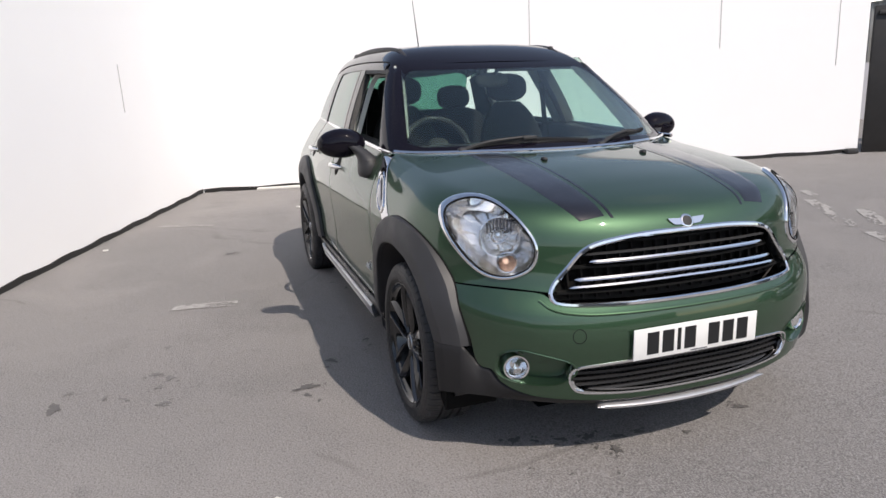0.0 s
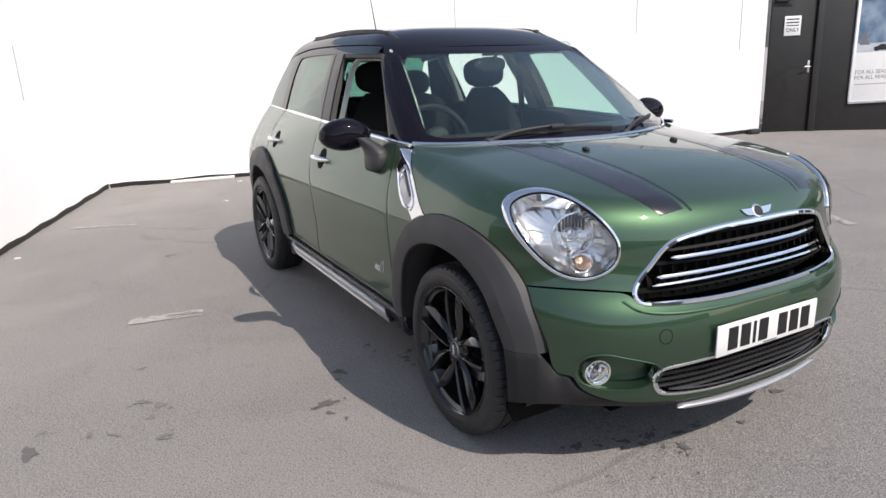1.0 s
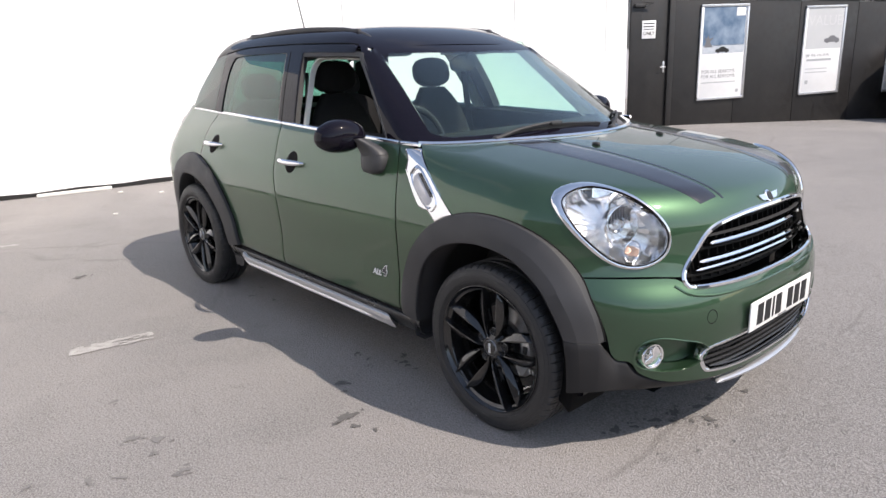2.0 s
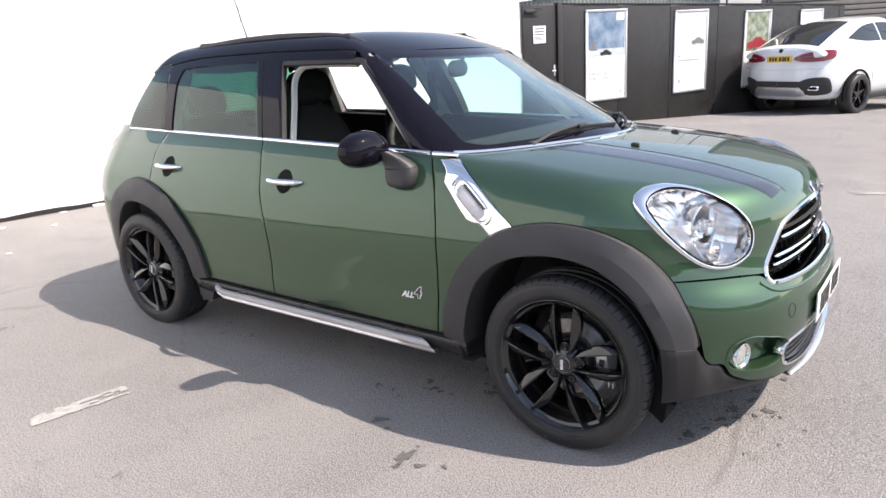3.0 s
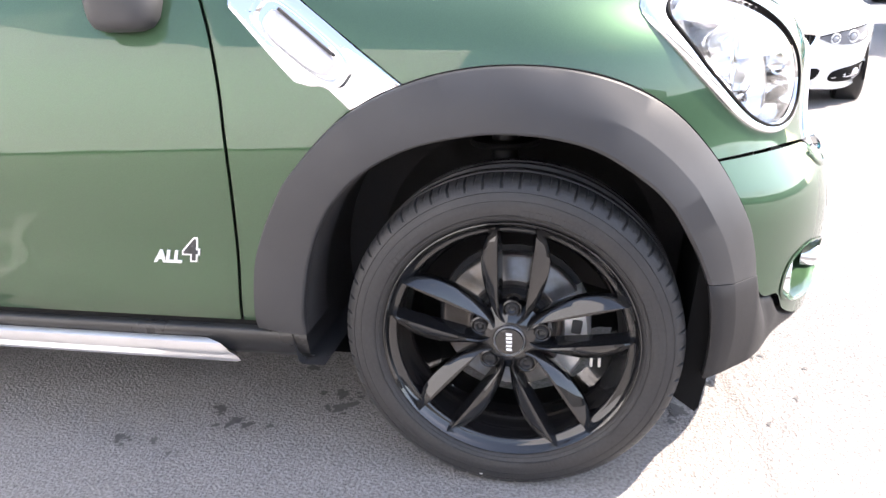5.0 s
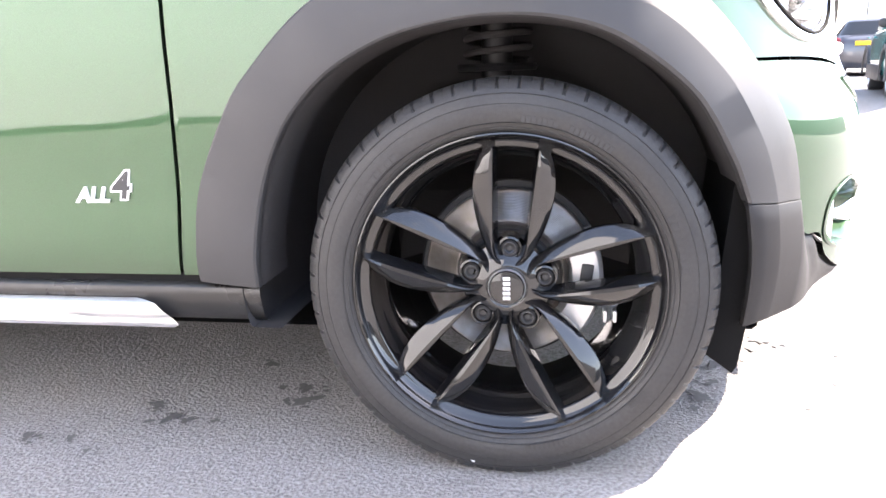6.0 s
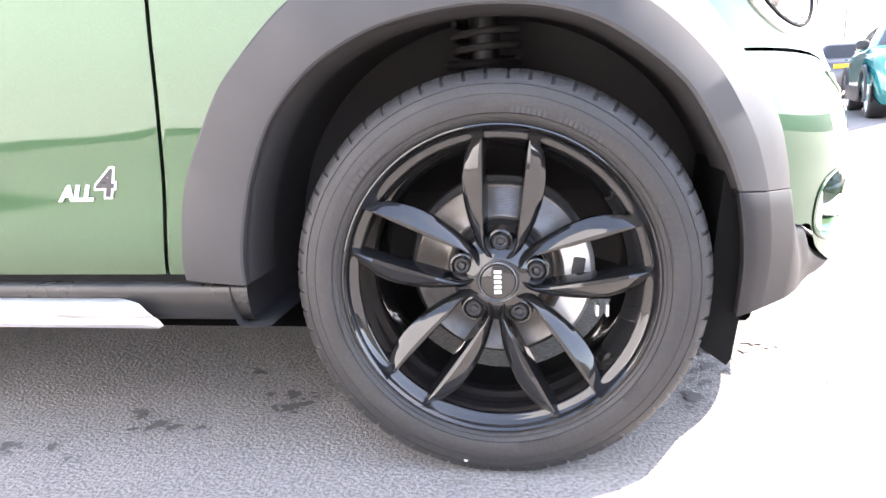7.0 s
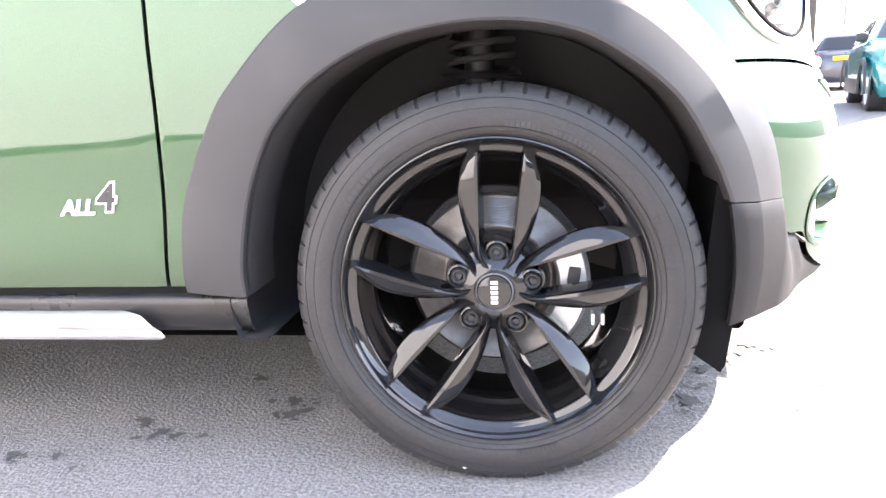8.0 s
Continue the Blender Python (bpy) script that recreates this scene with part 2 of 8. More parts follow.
def block(size, bevel=0.01, m=None, seg=2):
    """A box about the origin with rounded edges."""
    bm = bmesh.new()
    bmesh.ops.create_cube(bm, size=1, matrix=Matrix.Diagonal((*size, 1)))
    if bevel:
        bmesh.ops.bevel(bm, geom=list(bm.edges), offset=min(bevel, min(size) * 0.45), segments=seg, profile=0.5, affect="EDGES")
    bm.verts.index_update()
    vf = [tuple(v.co) for v in bm.verts], [tuple(v.index for v in f.verts) for f in bm.faces]
    bm.free()
    return moved(vf, m) if m is not None else vf


def prism(outline, depth, axis=(0, 0, 1), bevel=0.0):
    """A flat outline given a thickness along an axis."""
    p = np.asarray(outline, float)
    d = np.asarray(axis, float) * depth
    n = len(p)
    return np.concatenate([p, p + d]), [tuple(range(n))[::-1], tuple(range(n, 2 * n))] + [(i, (i + 1) % n, n + (i + 1) % n, n + i) for i in range(n)]


def lump(centre, radii, squash=2.4, nu=20, nv=14):
    """A cushion-like rounded body (superellipsoid)."""
    u, v = np.linspace(0, 2 * math.pi, nu, endpoint=False)[None], np.linspace(-math.pi / 2, math.pi / 2, nv)[:, None]
    pw = lambda a: np.sign(a) * np.abs(a) ** (2 / squash)
    g = np.stack([pw(np.cos(v)) * pw(np.cos(u)) * radii[0], pw(np.cos(v)) * pw(np.sin(u)) * radii[1], pw(np.sin(v)) * radii[2] * np.ones_like(u)], 2)
    return sheet(g + np.array(centre), close_v=True)


def words(text, size, depth, mat, parent, m, name="lettering", label="", shear=0.0, bold=0.0):
    """Letters of the built-in font as a mesh, lying in the pose's x-y plane."""
    c = bpy.data.curves.new(name, "FONT")
    c.offset = bold
    c.body, c.size, c.extrude, c.shear, c.align_x, c.align_y, c.resolution_u = text, size, depth, shear, "CENTER", "CENTER", 2
    o = bpy.data.objects.new(name, c)
    me = bpy.data.meshes.new_from_object(o)
    bpy.data.objects.remove(o)
    bpy.data.curves.remove(c)
    me.materials.clear()
    return put(name, me, mat, parent, label, m)


def bars(rows, mat, parent, m, name="text_bar", thick=0.0015):
    """Plain bars in place of lettering: (x, y, width, height) each, on the pose's x-y plane."""
    for x, y, w, h in rows:
        put(name, block((w, h, thick), 0), mat, parent, m=m @ Matrix.Translation((x, y, thick / 2)))


def hermite(v, xs, ys):
    """Smooth curve through a few stations (monotone-ish cubic)."""
    xs = np.asarray(xs, float); ys = np.asarray(ys, float)
    m = np.gradient(ys, xs)
    v = np.clip(v, xs[0], xs[-1])
    i = np.clip(np.searchsorted(xs, v) - 1, 0, len(xs) - 2)
    h = xs[i + 1] - xs[i]; u = (v - xs[i]) / h
    return ((2*u**3 - 3*u**2 + 1) * ys[i] + (u**3 - 2*u**2 + u) * h * m[i]
            + (3*u**2 - 2*u**3) * ys[i + 1] + (u**3 - u**2) * h * m[i + 1])
def smax(a, b, k):
    return np.maximum(a, b) + k / 4 * np.maximum(0, 1 - np.abs(a - b) / k) ** 2
SIDE_Z = [0.10, 0.20, 0.33, 0.50, 0.60, 0.70, 0.78, 0.85, 0.92, 1.00, 1.06, 1.12]
SIDE_Y = [0.735, 0.787, 0.824, 0.8365, 0.8465, 0.8545, 0.853, 0.842, 0.815, 0.778, 0.742, 0.700]
def half_width(x, z):
    w = hermite(z, SIDE_Z, SIDE_Y)
    rear = np.clip((-1.2 - x) / 1.9, 0, 1)
    high = np.clip((z - 0.75) / 0.33, 0, 1)
    return w - rear ** 1.6 * (0.02 + 0.07 * high)
def nose_x(z):
    return hermite(z, [0.15, 0.25, 0.38, 0.50, 0.58, 0.64, 0.70, 0.80, 0.90, 1.05],
                      [0.640, 0.684, 0.699, 0.704, 0.688, 0.663, 0.656, 0.649, 0.645, 0.638])
def nose_p(z):
    return hermite(z, [0.15, 0.45, 0.60, 0.68, 0.80, 1.05], [2.9, 2.8, 2.7, 2.35, 2.2, 2.2])
def tail_x(z):
    return hermite(z, [0.15, 0.45, 0.70, 0.95, 1.10], [-3.22, -3.31, -3.30, -3.28, -3.24])
def bonnet_z(x, y):
    c = hermite(x, [-0.75, -0.48, -0.2, 0.0, 0.2, 0.4, 0.54, 0.62, 0.70], [1.16, 1.085, 1.055, 1.035, 1.010, 0.972, 0.928, 0.888, 0.82])
    return c - 0.05 * (np.abs(y) / 0.72) ** 2.2
def body(x, y, z):
    w = half_width(x, z); y = np.abs(y)
    p = nose_p(z)
    fr = np.maximum(x, 0) / nose_x(z)
    rr = np.maximum(-2.35 - x, 0) / (-2.35 - tail_x(z))
    q = np.where(x > -1, p, 3.2)
    r = (np.maximum(fr, rr) ** q + (y / w) ** q) ** (1 / q)
    side = (r - 1) * 0.75
    top = (z - bonnet_z(x, y))
    return smax(side, top, np.clip(0.10 + (x + 0.25) * 0.27, 0.02, 0.10))
def screen_x(y, z):
    u = (z - 1.03) / 0.40
    return -0.125 - 0.82 * u - (0.72 - 0.36 * u) * np.abs(y) ** 2
def roof_z(x, y):
    c = hermite(x, [-3.2, -2.9, -2.4, -2.0, -1.6, -1.2, -0.9, -0.6], [1.43, 1.506, 1.552, 1.565, 1.560, 1.534, 1.470, 1.380])
    return c - 0.046 * (np.abs(y) / 0.6) ** 3.0
def cabin_w(x, z):
    rear = np.clip((-1.2 - x) / 1.9, 0, 1)
    return 0.752 - 0.33 * (z - 1.04) - 0.25 * np.maximum(z - 1.04, 0) ** 2 - rear ** 1.6 * 0.085
def cabin(x, y, z):
    y = np.abs(y)
    side = (y - cabin_w(x, z)) * 0.93
    front = (x - screen_x(y, z)) * 0.48
    back = (-3.27 + 1.05 * (z - 1.05) - x - 0.25 * y ** 2 + 0.12) * 0.82
    top = z - roof_z(x, y)
    a = smax(side, front, 0.05)
    a = smax(a, back, 0.10)
    return smax(a, top, 0.07)
def root(f, o, d, lo, hi, n=46):
    """First outward crossing of f along o + s d, by halving between lo (inside) and hi (outside)."""
    o = np.asarray(o, float); d = np.asarray(d, float)
    lo = np.full(o.shape[:-1], float(lo)); hi = np.full(o.shape[:-1], float(hi))
    for _ in range(n):
        m = (lo + hi) / 2
        q = o + m[..., None] * d
        inside = f(q[..., 0], q[..., 1], q[..., 2]) < 0
        lo = np.where(inside, m, lo); hi = np.where(inside, hi, m)
    return o + lo[..., None] * d


# ---- the yard: ground, walls, fence, far buildings ----
def ground_z(x, y):
    """The yard's surface: nearly level, with a shallow gully under the parked car and a fall beyond the fence door."""
    x, y = np.asarray(x, float), np.asarray(y, float)
    gully = -0.038 * np.exp(-((y - 1.0) / 0.85) ** 2) * np.clip((x + 4.2) / 0.8, 0, 1) * np.clip((1.6 - x) / 0.8, 0, 1)
    fall = -0.05 * np.log1p(np.exp(np.clip((y - 7.6) * 2.5, -40, 40))) / 2.5 * np.clip((60 - y) / 40, 0, 1) * np.clip((4.0 - x) / 2.5, 0, 1)
    lane = -0.18 * np.clip(x - 0.3, 0, 1.5) * np.clip((y - 1.6) / 3.2, 0, 1) * np.clip((12 - y) / 3, 0, 1) * np.clip((4.6 - x) / 1.2, 0, 1)
    return gully + np.maximum(fall, -1.0) + lane


def asphalt():
    """Old pale tarmac: aggregate grains, worn blotches, damp stains and hairline cracks."""
    m = bpy.data.materials.new("worn_tarmac")
    m.use_nodes = True
    nt = m.node_tree
    b = nt.nodes["Principled BSDF"]
    b.inputs["Roughness"].default_value = 0.86
    at = nt.nodes.new("ShaderNodeTexCoord").outputs["Object"]

    def noise_fac(scale, detail, lo, hi, distort=0.0):
        n = nt.nodes.new("ShaderNodeTexNoise")
        n.inputs["Scale"].default_value, n.inputs["Detail"].default_value, n.inputs["Distortion"].default_value = scale, detail, distort
        nt.links.new(at, n.inputs["Vector"])
        r = nt.nodes.new("ShaderNodeMapRange")
        r.inputs["From Min"].default_value, r.inputs["From Max"].default_value = lo, hi
        nt.links.new(n.outputs["Fac"], r.inputs["Value"])
        return r.outputs["Result"]

    def mix(a, fac, color, amount):
        k = nt.nodes.new("ShaderNodeMath")
        k.operation = "MULTIPLY"
        k.inputs[1].default_value = amount
        nt.links.new(fac, k.inputs[0])
        x = nt.nodes.new("ShaderNodeMixRGB")
        x.inputs["Color2"].default_value = (*color, 1)
        nt.links.new(k.outputs[0], x.inputs["Fac"])
        nt.links.new(a, x.inputs["Color1"])
        return x.outputs["Color"]
    base = nt.nodes.new("ShaderNodeRGB")
    base.outputs[0].default_value = (0.158, 0.149, 0.145, 1)
    c = base.outputs[0]
    c = mix(c, noise_fac(0.42, 5, 0.42, 0.62, 0.5), (0.228, 0.210, 0.200), 0.85)
    c = mix(c, noise_fac(1.9, 6, 0.52, 0.70, 0.6), (0.120, 0.114, 0.110), 0.55)
    c = mix(c, noise_fac(0.9, 4, 0.56, 0.72, 1.2), (0.262, 0.238, 0.226), 0.5)
    c = mix(c, noise_fac(6.5, 6, 0.60, 0.74, 0.3), (0.112, 0.106, 0.103), 0.6)
    c = mix(c, noise_fac(38, 4, 0.45, 0.70), (0.25, 0.238, 0.228), 0.35)
    grain = noise_fac(150, 4, 0.36, 0.66)
    c = mix(c, grain, (0.42, 0.405, 0.395), 0.6)
    c = mix(c, noise_fac(105, 5, 0.52, 0.70), (0.070, 0.067, 0.066), 0.5)
    # hairline cracks
    warp = nt.nodes.new("ShaderNodeTexNoise")
    warp.inputs["Scale"].default_value = 1.4
    nt.links.new(at, warp.inputs["Vector"])
    add = nt.nodes.new("ShaderNodeMixRGB")
    add.inputs["Fac"].default_value = 0.22
    nt.links.new(at, add.inputs["Color1"])
    nt.links.new(warp.outputs["Color"], add.inputs["Color2"])
    v = nt.nodes.new("ShaderNodeTexVoronoi")
    v.feature = "DISTANCE_TO_EDGE"
    v.inputs["Scale"].default_value = 0.42
    nt.links.new(add.outputs["Color"], v.inputs["Vector"])
    r = nt.nodes.new("ShaderNodeMapRange")
    r.inputs["From Min"].default_value, r.inputs["From Max"].default_value = 0.0, 0.006
    r.inputs["To Min"].default_value, r.inputs["To Max"].default_value = 1.0, 0.0
    nt.links.new(v.outputs["Distance"], r.inputs["Value"])
    gate = nt.nodes.new("ShaderNodeMath")
    gate.operation = "MULTIPLY"
    nt.links.new(r.outputs["Result"], gate.inputs[0])
    nt.links.new(noise_fac(0.9, 3, 0.48, 0.56), gate.inputs[1])
    c = mix(c, gate.outputs[0], (0.12, 0.112, 0.108), 0.4)
    nt.links.new(c, b.inputs["Base Color"])
    k = nt.nodes.new("ShaderNodeBump")
    k.inputs["Strength"].default_value, k.inputs["Distance"].default_value = 0.75, 0.004
    nt.links.new(grain, k.inputs["Height"])
    nt.links.new(k.outputs["Normal"], b.inputs["Normal"])
    return m


TARMAC = asphalt()
axis_x = np.unique(np.concatenate([np.linspace(-9, 9, 73), np.array([-400, -150, -60, -30, -18, -12, 12, 18, 30, 60, 150, 400])]))
axis_y = np.unique(np.concatenate([np.linspace(-7, 22, 117), np.array([-400, -150, -60, -30, -18, -10, 26, 32, 45, 70, 150, 400])]))
gx, gy = np.meshgrid(axis_x, axis_y, indexing="ij")
ground = put("ground", sheet(np.stack([gx, gy, ground_z(gx, gy)], 2)), TARMAC)
tagged(ground, "pale worn tarmac yard with stains and cracks", "ground", kind="structure")

WALL = material("white_painted_render", (0.88, 0.88, 0.88), 0.7, spots=0.12, scale=1.2, tint=(0.80, 0.78, 0.79), bump=0.25, bump_scale=90)
TAR_STRIP = material("black_bitumen_strip", (0.02, 0.02, 0.02), 0.7, spots=0.4, scale=9)
FENCE = material("black_stained_board", (0.011, 0.010, 0.010), 0.5, spots=0.45, scale=3, tint=(0.020, 0.018, 0.017), bump=0.25, bump_scale=60, rough_var=0.12)
POSTER_W = material("white_poster_paper", (0.84, 0.84, 0.84), 0.3, spots=0.1, scale=6)
FRAME_AL = material("brushed_aluminium_frame", (0.62, 0.62, 0.63), 0.35, 0.8)
CLADDING = material("pale_grey_cladding", (0.50, 0.50, 0.53), 0.5, spots=0.25, scale=0.8)
CORRUGATED = material("corrugated_grey_sheet", (0.30, 0.31, 0.31), 0.5, 0.3, spots=0.4, scale=2)
BRICK = material("grey_brown_slat", (0.115, 0.108, 0.104), 0.85, spots=0.3, scale=4, random_tone=0.25)
MORTAR = material("mortar", (0.20, 0.19, 0.18), 0.9)
PAINT_LINE = material("worn_white_line_paint", (0.34, 0.33, 0.315), 0.85, spots=1.0, scale=26, tint=(0.22, 0.21, 0.205), fine=0.3, bump=0.3)
STAIN = material("oil_stain", (0.085, 0.081, 0.079), 0.7, spots=0.7, scale=45, tint=(0.13, 0.124, 0.12), fine=0.3, fine_scale=200)

FAINT_STAIN = material("faint_stain", (0.135, 0.129, 0.126), 0.75, spots=0.8, scale=30, tint=(0.17, 0.163, 0.16), fine=0.4, fine_scale=200)


def wall_between(name, a, b, height, thick, mat, label, z0=-0.15):
    """An upright wall from a to b in plan; its thickness lies to the right of the way."""
    a, b = np.array(a, float), np.array(b, float)
    t = (b - a) / np.linalg.norm(b - a)
    n = np.array([t[1], -t[0]]) * thick
    o = [(*a, z0), (*b, z0), (*(b + n), z0), (*(a + n), z0)]
    return tagged(put(name, prism(o, height - z0), mat, sharp=20), label, "wall", kind="structure")


CORNER, WALL_END, LEFT_END = (-7.05, -1.59), (-4.74, 7.10), (-0.62, -3.867)
wall_between("wall_north", WALL_END, CORNER, 3.05, 0.25, WALL, "tall white painted yard wall, sunlit")
wall_between("wall_west", CORNER, LEFT_END, 3.05, 0.25, WALL, "tall white painted side wall, sunlit")
# a bitumen strip runs along the foot of both walls
for a, b in ((WALL_END, CORNER), (CORNER, LEFT_END)):
    a, b = np.array(a), np.array(b)
    t = (b - a) / np.linalg.norm(b - a)
    n = np.array([-t[1], t[0]])
    path = np.array([[*(a + (b - a) * u), 0.02] for u in np.linspace(0.002, 0.998, 40)])
    path[:, 2] += 0.008 * np.sin(np.arange(40) * 1.7)
    tagged(put("trim", strip(path, (n[0], n[1], 0), [(-0.03, -0.005), (-0.03, 0.012), (0.022, 0.006), (0.022, -0.005)]), TAR_STRIP),
           "black bitumen strip along the foot of the wall", "trim", kind="structure")

# panel seams on the white walls
SEAM = material("grey_panel_seam", (0.42, 0.41, 0.41), 0.8)
def seam(a, b, u, z0, z1, w=0.012):
    a, b = np.array(a), np.array(b)
    t = (b - a) / np.linalg.norm(b - a)
    n = np.array([-t[1], t[0]])
    p = a + t * u + n * 0.002
    tagged(put("trim", block((w, 0.006, z1 - z0), 0, Matrix.Translation((*p, (z0 + z1) / 2)) @ Matrix.Rotation(math.atan2(t[1], t[0]), 4, "Z")), SEAM),
           "narrow seam in the white wall", "trim", kind="structure")


# ---- the black fence with its door and posters ----
F0, FA = np.array(WALL_END) + np.array((0.0, 0.06)), radians(65.0)
FT, FN = np.array([math.cos(FA), math.sin(FA)]), np.array([math.sin(FA), -math.cos(FA)])


def fence_pose(s, z, out=0.0):
    """A pose on the fence: x along it, y up, z out of it."""
    p = F0 + FT * s + FN * out
    m = Matrix(((FT[0], 0, FN[0], p[0]), (FT[1], 0, FN[1], p[1]), (0, 1, 0, z), (0, 0, 0, 1)))
    return m


def fence_top(s):
    return 1.95 - 0.030 * max(0, s - 0.7)


FENCE_LEN = 8.3
fence = new("fence")
tagged(fence, "black stained board fence with a door in it", "fence")
s = 0.80
while s < FENCE_LEN:
    w = min(1.22, FENCE_LEN - s)
    z1, z0 = fence_top(s + w / 2), -0.7
    put("panel", block((w - 0.008, z1 - z0, 0.045), 0.004), FENCE, fence, m=fence_pose(s + w / 2, (z0 + z1) / 2, -0.03))
    s += w
put("top_rail", block((FENCE_LEN - 0.8, 0.03, 0.07), 0.006), FENCE, fence,
    m=fence_pose((FENCE_LEN + 0.8) / 2, fence_top(4.45) + 0.01, -0.03) @ Matrix.Rotation(-0.030, 4, "Z"))
put("post", block((0.10, 2.6, 0.12), 0.005), FENCE, fence, m=fence_pose(0.75, 0.68, -0.035))

door = put("door_1", block((0.68, 2.1, 0.04), 0.004), FENCE, m=fence_pose(0.37, 0.90, -0.028))
tagged(door, "shut black painted metal door in the fence", "door", kind="structure")
inner = Matrix.Translation((0, 0, 0.022))
put("door_handle", merge(tube([(0, 0, 0), (0, 0, 0.05), (-0.09, 0, 0.055)], 0.010, 8), block((0.035, 0.17, 0.012), 0.004)), FRAME_AL, door, "worn metal lever handle", inner @ Matrix.Translation((0.27, 0.02, 0)))
put("door_closer", merge(block((0.2, 0.05, 0.05), 0.01), tube([(0.08, 0, 0.03), (0.22, 0.03, 0.05), (0.06, 0.05, 0.02)], 0.009, 6)), DARK, door, "", inner @ Matrix.Translation((-0.2, 0.96, 0.02)))
sign = put("sign", block((0.245, 0.27, 0.006), 0.002), POSTER_W, m=fence_pose(0.345, 1.50, 0.002))
tagged(sign, "small white notice on the black door", "sign")
on = Matrix.Translation((0, 0, 0.004))
words("ONLY", 0.075, 0.001, INK, sign, on @ Matrix.Translation((0, -0.06, 0)))
bars([(0, 0.09, 0.19, 0.016), (0, 0.045, 0.19, 0.016), (0, 0.005, 0.19, 0.012)], INK, sign, on)

SNOW_SKY = material("poster_blue_sky", (0.07, 0.13, 0.22), 0.3, spots=0.8, scale=4, tint=(0.32, 0.40, 0.50))
SNOW = material("poster_snow", (0.55, 0.58, 0.62), 0.3, spots=0.5, scale=9, tint=(0.30, 0.36, 0.43))
MIST = material("poster_mist", (0.52, 0.53, 0.54), 0.3, spots=0.4, scale=3, tint=(0.62, 0.62, 0.62))
MIST_PALE = material("poster_pale_lettering", (0.60, 0.60, 0.61), 0.3)
LEAF = material("poster_foliage", (0.07, 0.11, 0.05), 0.3, spots=0.9, scale=7, tint=(0.40, 0.42, 0.36))
RED_INK = material("poster_red", (0.30, 0.03, 0.04), 0.3, spots=0.4, scale=20)
PALE_INK = material("poster_pale_grey", (0.40, 0.41, 0.42), 0.4)
GREY_INK = material("poster_grey", (0.16, 0.16, 0.17), 0.4)
CAR_SIDE = [(-0.5, -0.12), (-0.5, 0.02), (-0.42, 0.07), (-0.25, 0.09), (-0.12, 0.2), (0.14, 0.21), (0.3, 0.09), (0.46, 0.05), (0.5, -0.04), (0.48, -0.12),
            (0.4, -0.12), (0.36, -0.18), (0.27, -0.18), (0.23, -0.12), (-0.22, -0.12), (-0.26, -0.18), (-0.35, -0.18), (-0.39, -0.12)]


def flat(points, scale, mat, parent, m, name):
    return put(name, prism([(x * scale, y * scale, 0) for x, y in points], 0.0015), mat, parent, m=m)


def poster(s, z, w, h, label):
    ob = put("poster", block((w - 0.03, h - 0.03, 0.012), 0.002), POSTER_W, m=fence_pose(s, z, 0.006))
    tagged(ob, label, "poster", "posters on the fence")
    for x, y, a, b in ((0, h / 2 - 0.02, w, 0.04), (0, 0.02 - h / 2, w, 0.04), (w / 2 - 0.02, 0, 0.04, h - 0.08), (0.02 - w / 2, 0, 0.04, h - 0.08)):
        put("poster_frame", block((a, b, 0.03), 0.006), FRAME_AL if y or x > 0 else POSTER_W, ob, "slim pale snap frame", Matrix.Translation((x, y, 0.004)))
    return ob, Matrix.Translation((0, 0, 0.0062))


def rect(ob, m, x, y, w, h, mat, name="picture", lift=0.0):
    put(name, block((w, h, 0.0015), 0), mat, ob, m=m @ Matrix.Translation((x, y, 0.0008 + lift)))


P1, o1 = poster(1.74, 1.095, 0.91, 1.50, "framed white poster with a snowy blue car picture")
rect(P1, o1, 0, 0.41, 0.80, 0.60, SNOW_SKY)
rect(P1, o1, 0, 0.055, 0.80, 0.13, SNOW)
rect(P1, o1, 0.30, 0.63, 0.17, 0.13, POSTER_W, "corner_panel", 0.002)
flat(CAR_SIDE, 0.26, INK, P1, o1 @ Matrix.Translation((-0.02, 0.04, 0.002)), "printed_car")
flat(CAR_SIDE, 0.26, SNOW, P1, o1 @ Matrix.Translation((-0.27, 0.035, 0.002)), "printed_car")
flat(CAR_SIDE, 0.28, SNOW, P1, o1 @ Matrix.Translation((0.26, 0.035, 0.002)), "printed_car")
flat([(-0.10, -0.1), (0.1, -0.1), (0.03, 0.0), (0.12, 0.1), (0.02, 0.06), (-0.02, 0.14), (-0.05, 0.06), (-0.11, 0.1), (-0.06, 0.02)], 0.8, GREY_INK, P1, o1 @ Matrix.Translation((-0.29, 0.17, 0.002)), "printed_windmill")
words("FOR ALL SEASONS.", 0.078, 0.0006, GREY_INK, P1, o1 @ Matrix.Translation((-0.06, -0.297, 0)))
words("FOR ALL REASONS.", 0.078, 0.0006, GREY_INK, P1, o1 @ Matrix.Translation((-0.06, -0.375, 0)))
bars([(-0.05, -0.47, 0.66, 0.014), (0.32, -0.62, 0.05, 0.05)], PALE_INK, P1, o1)

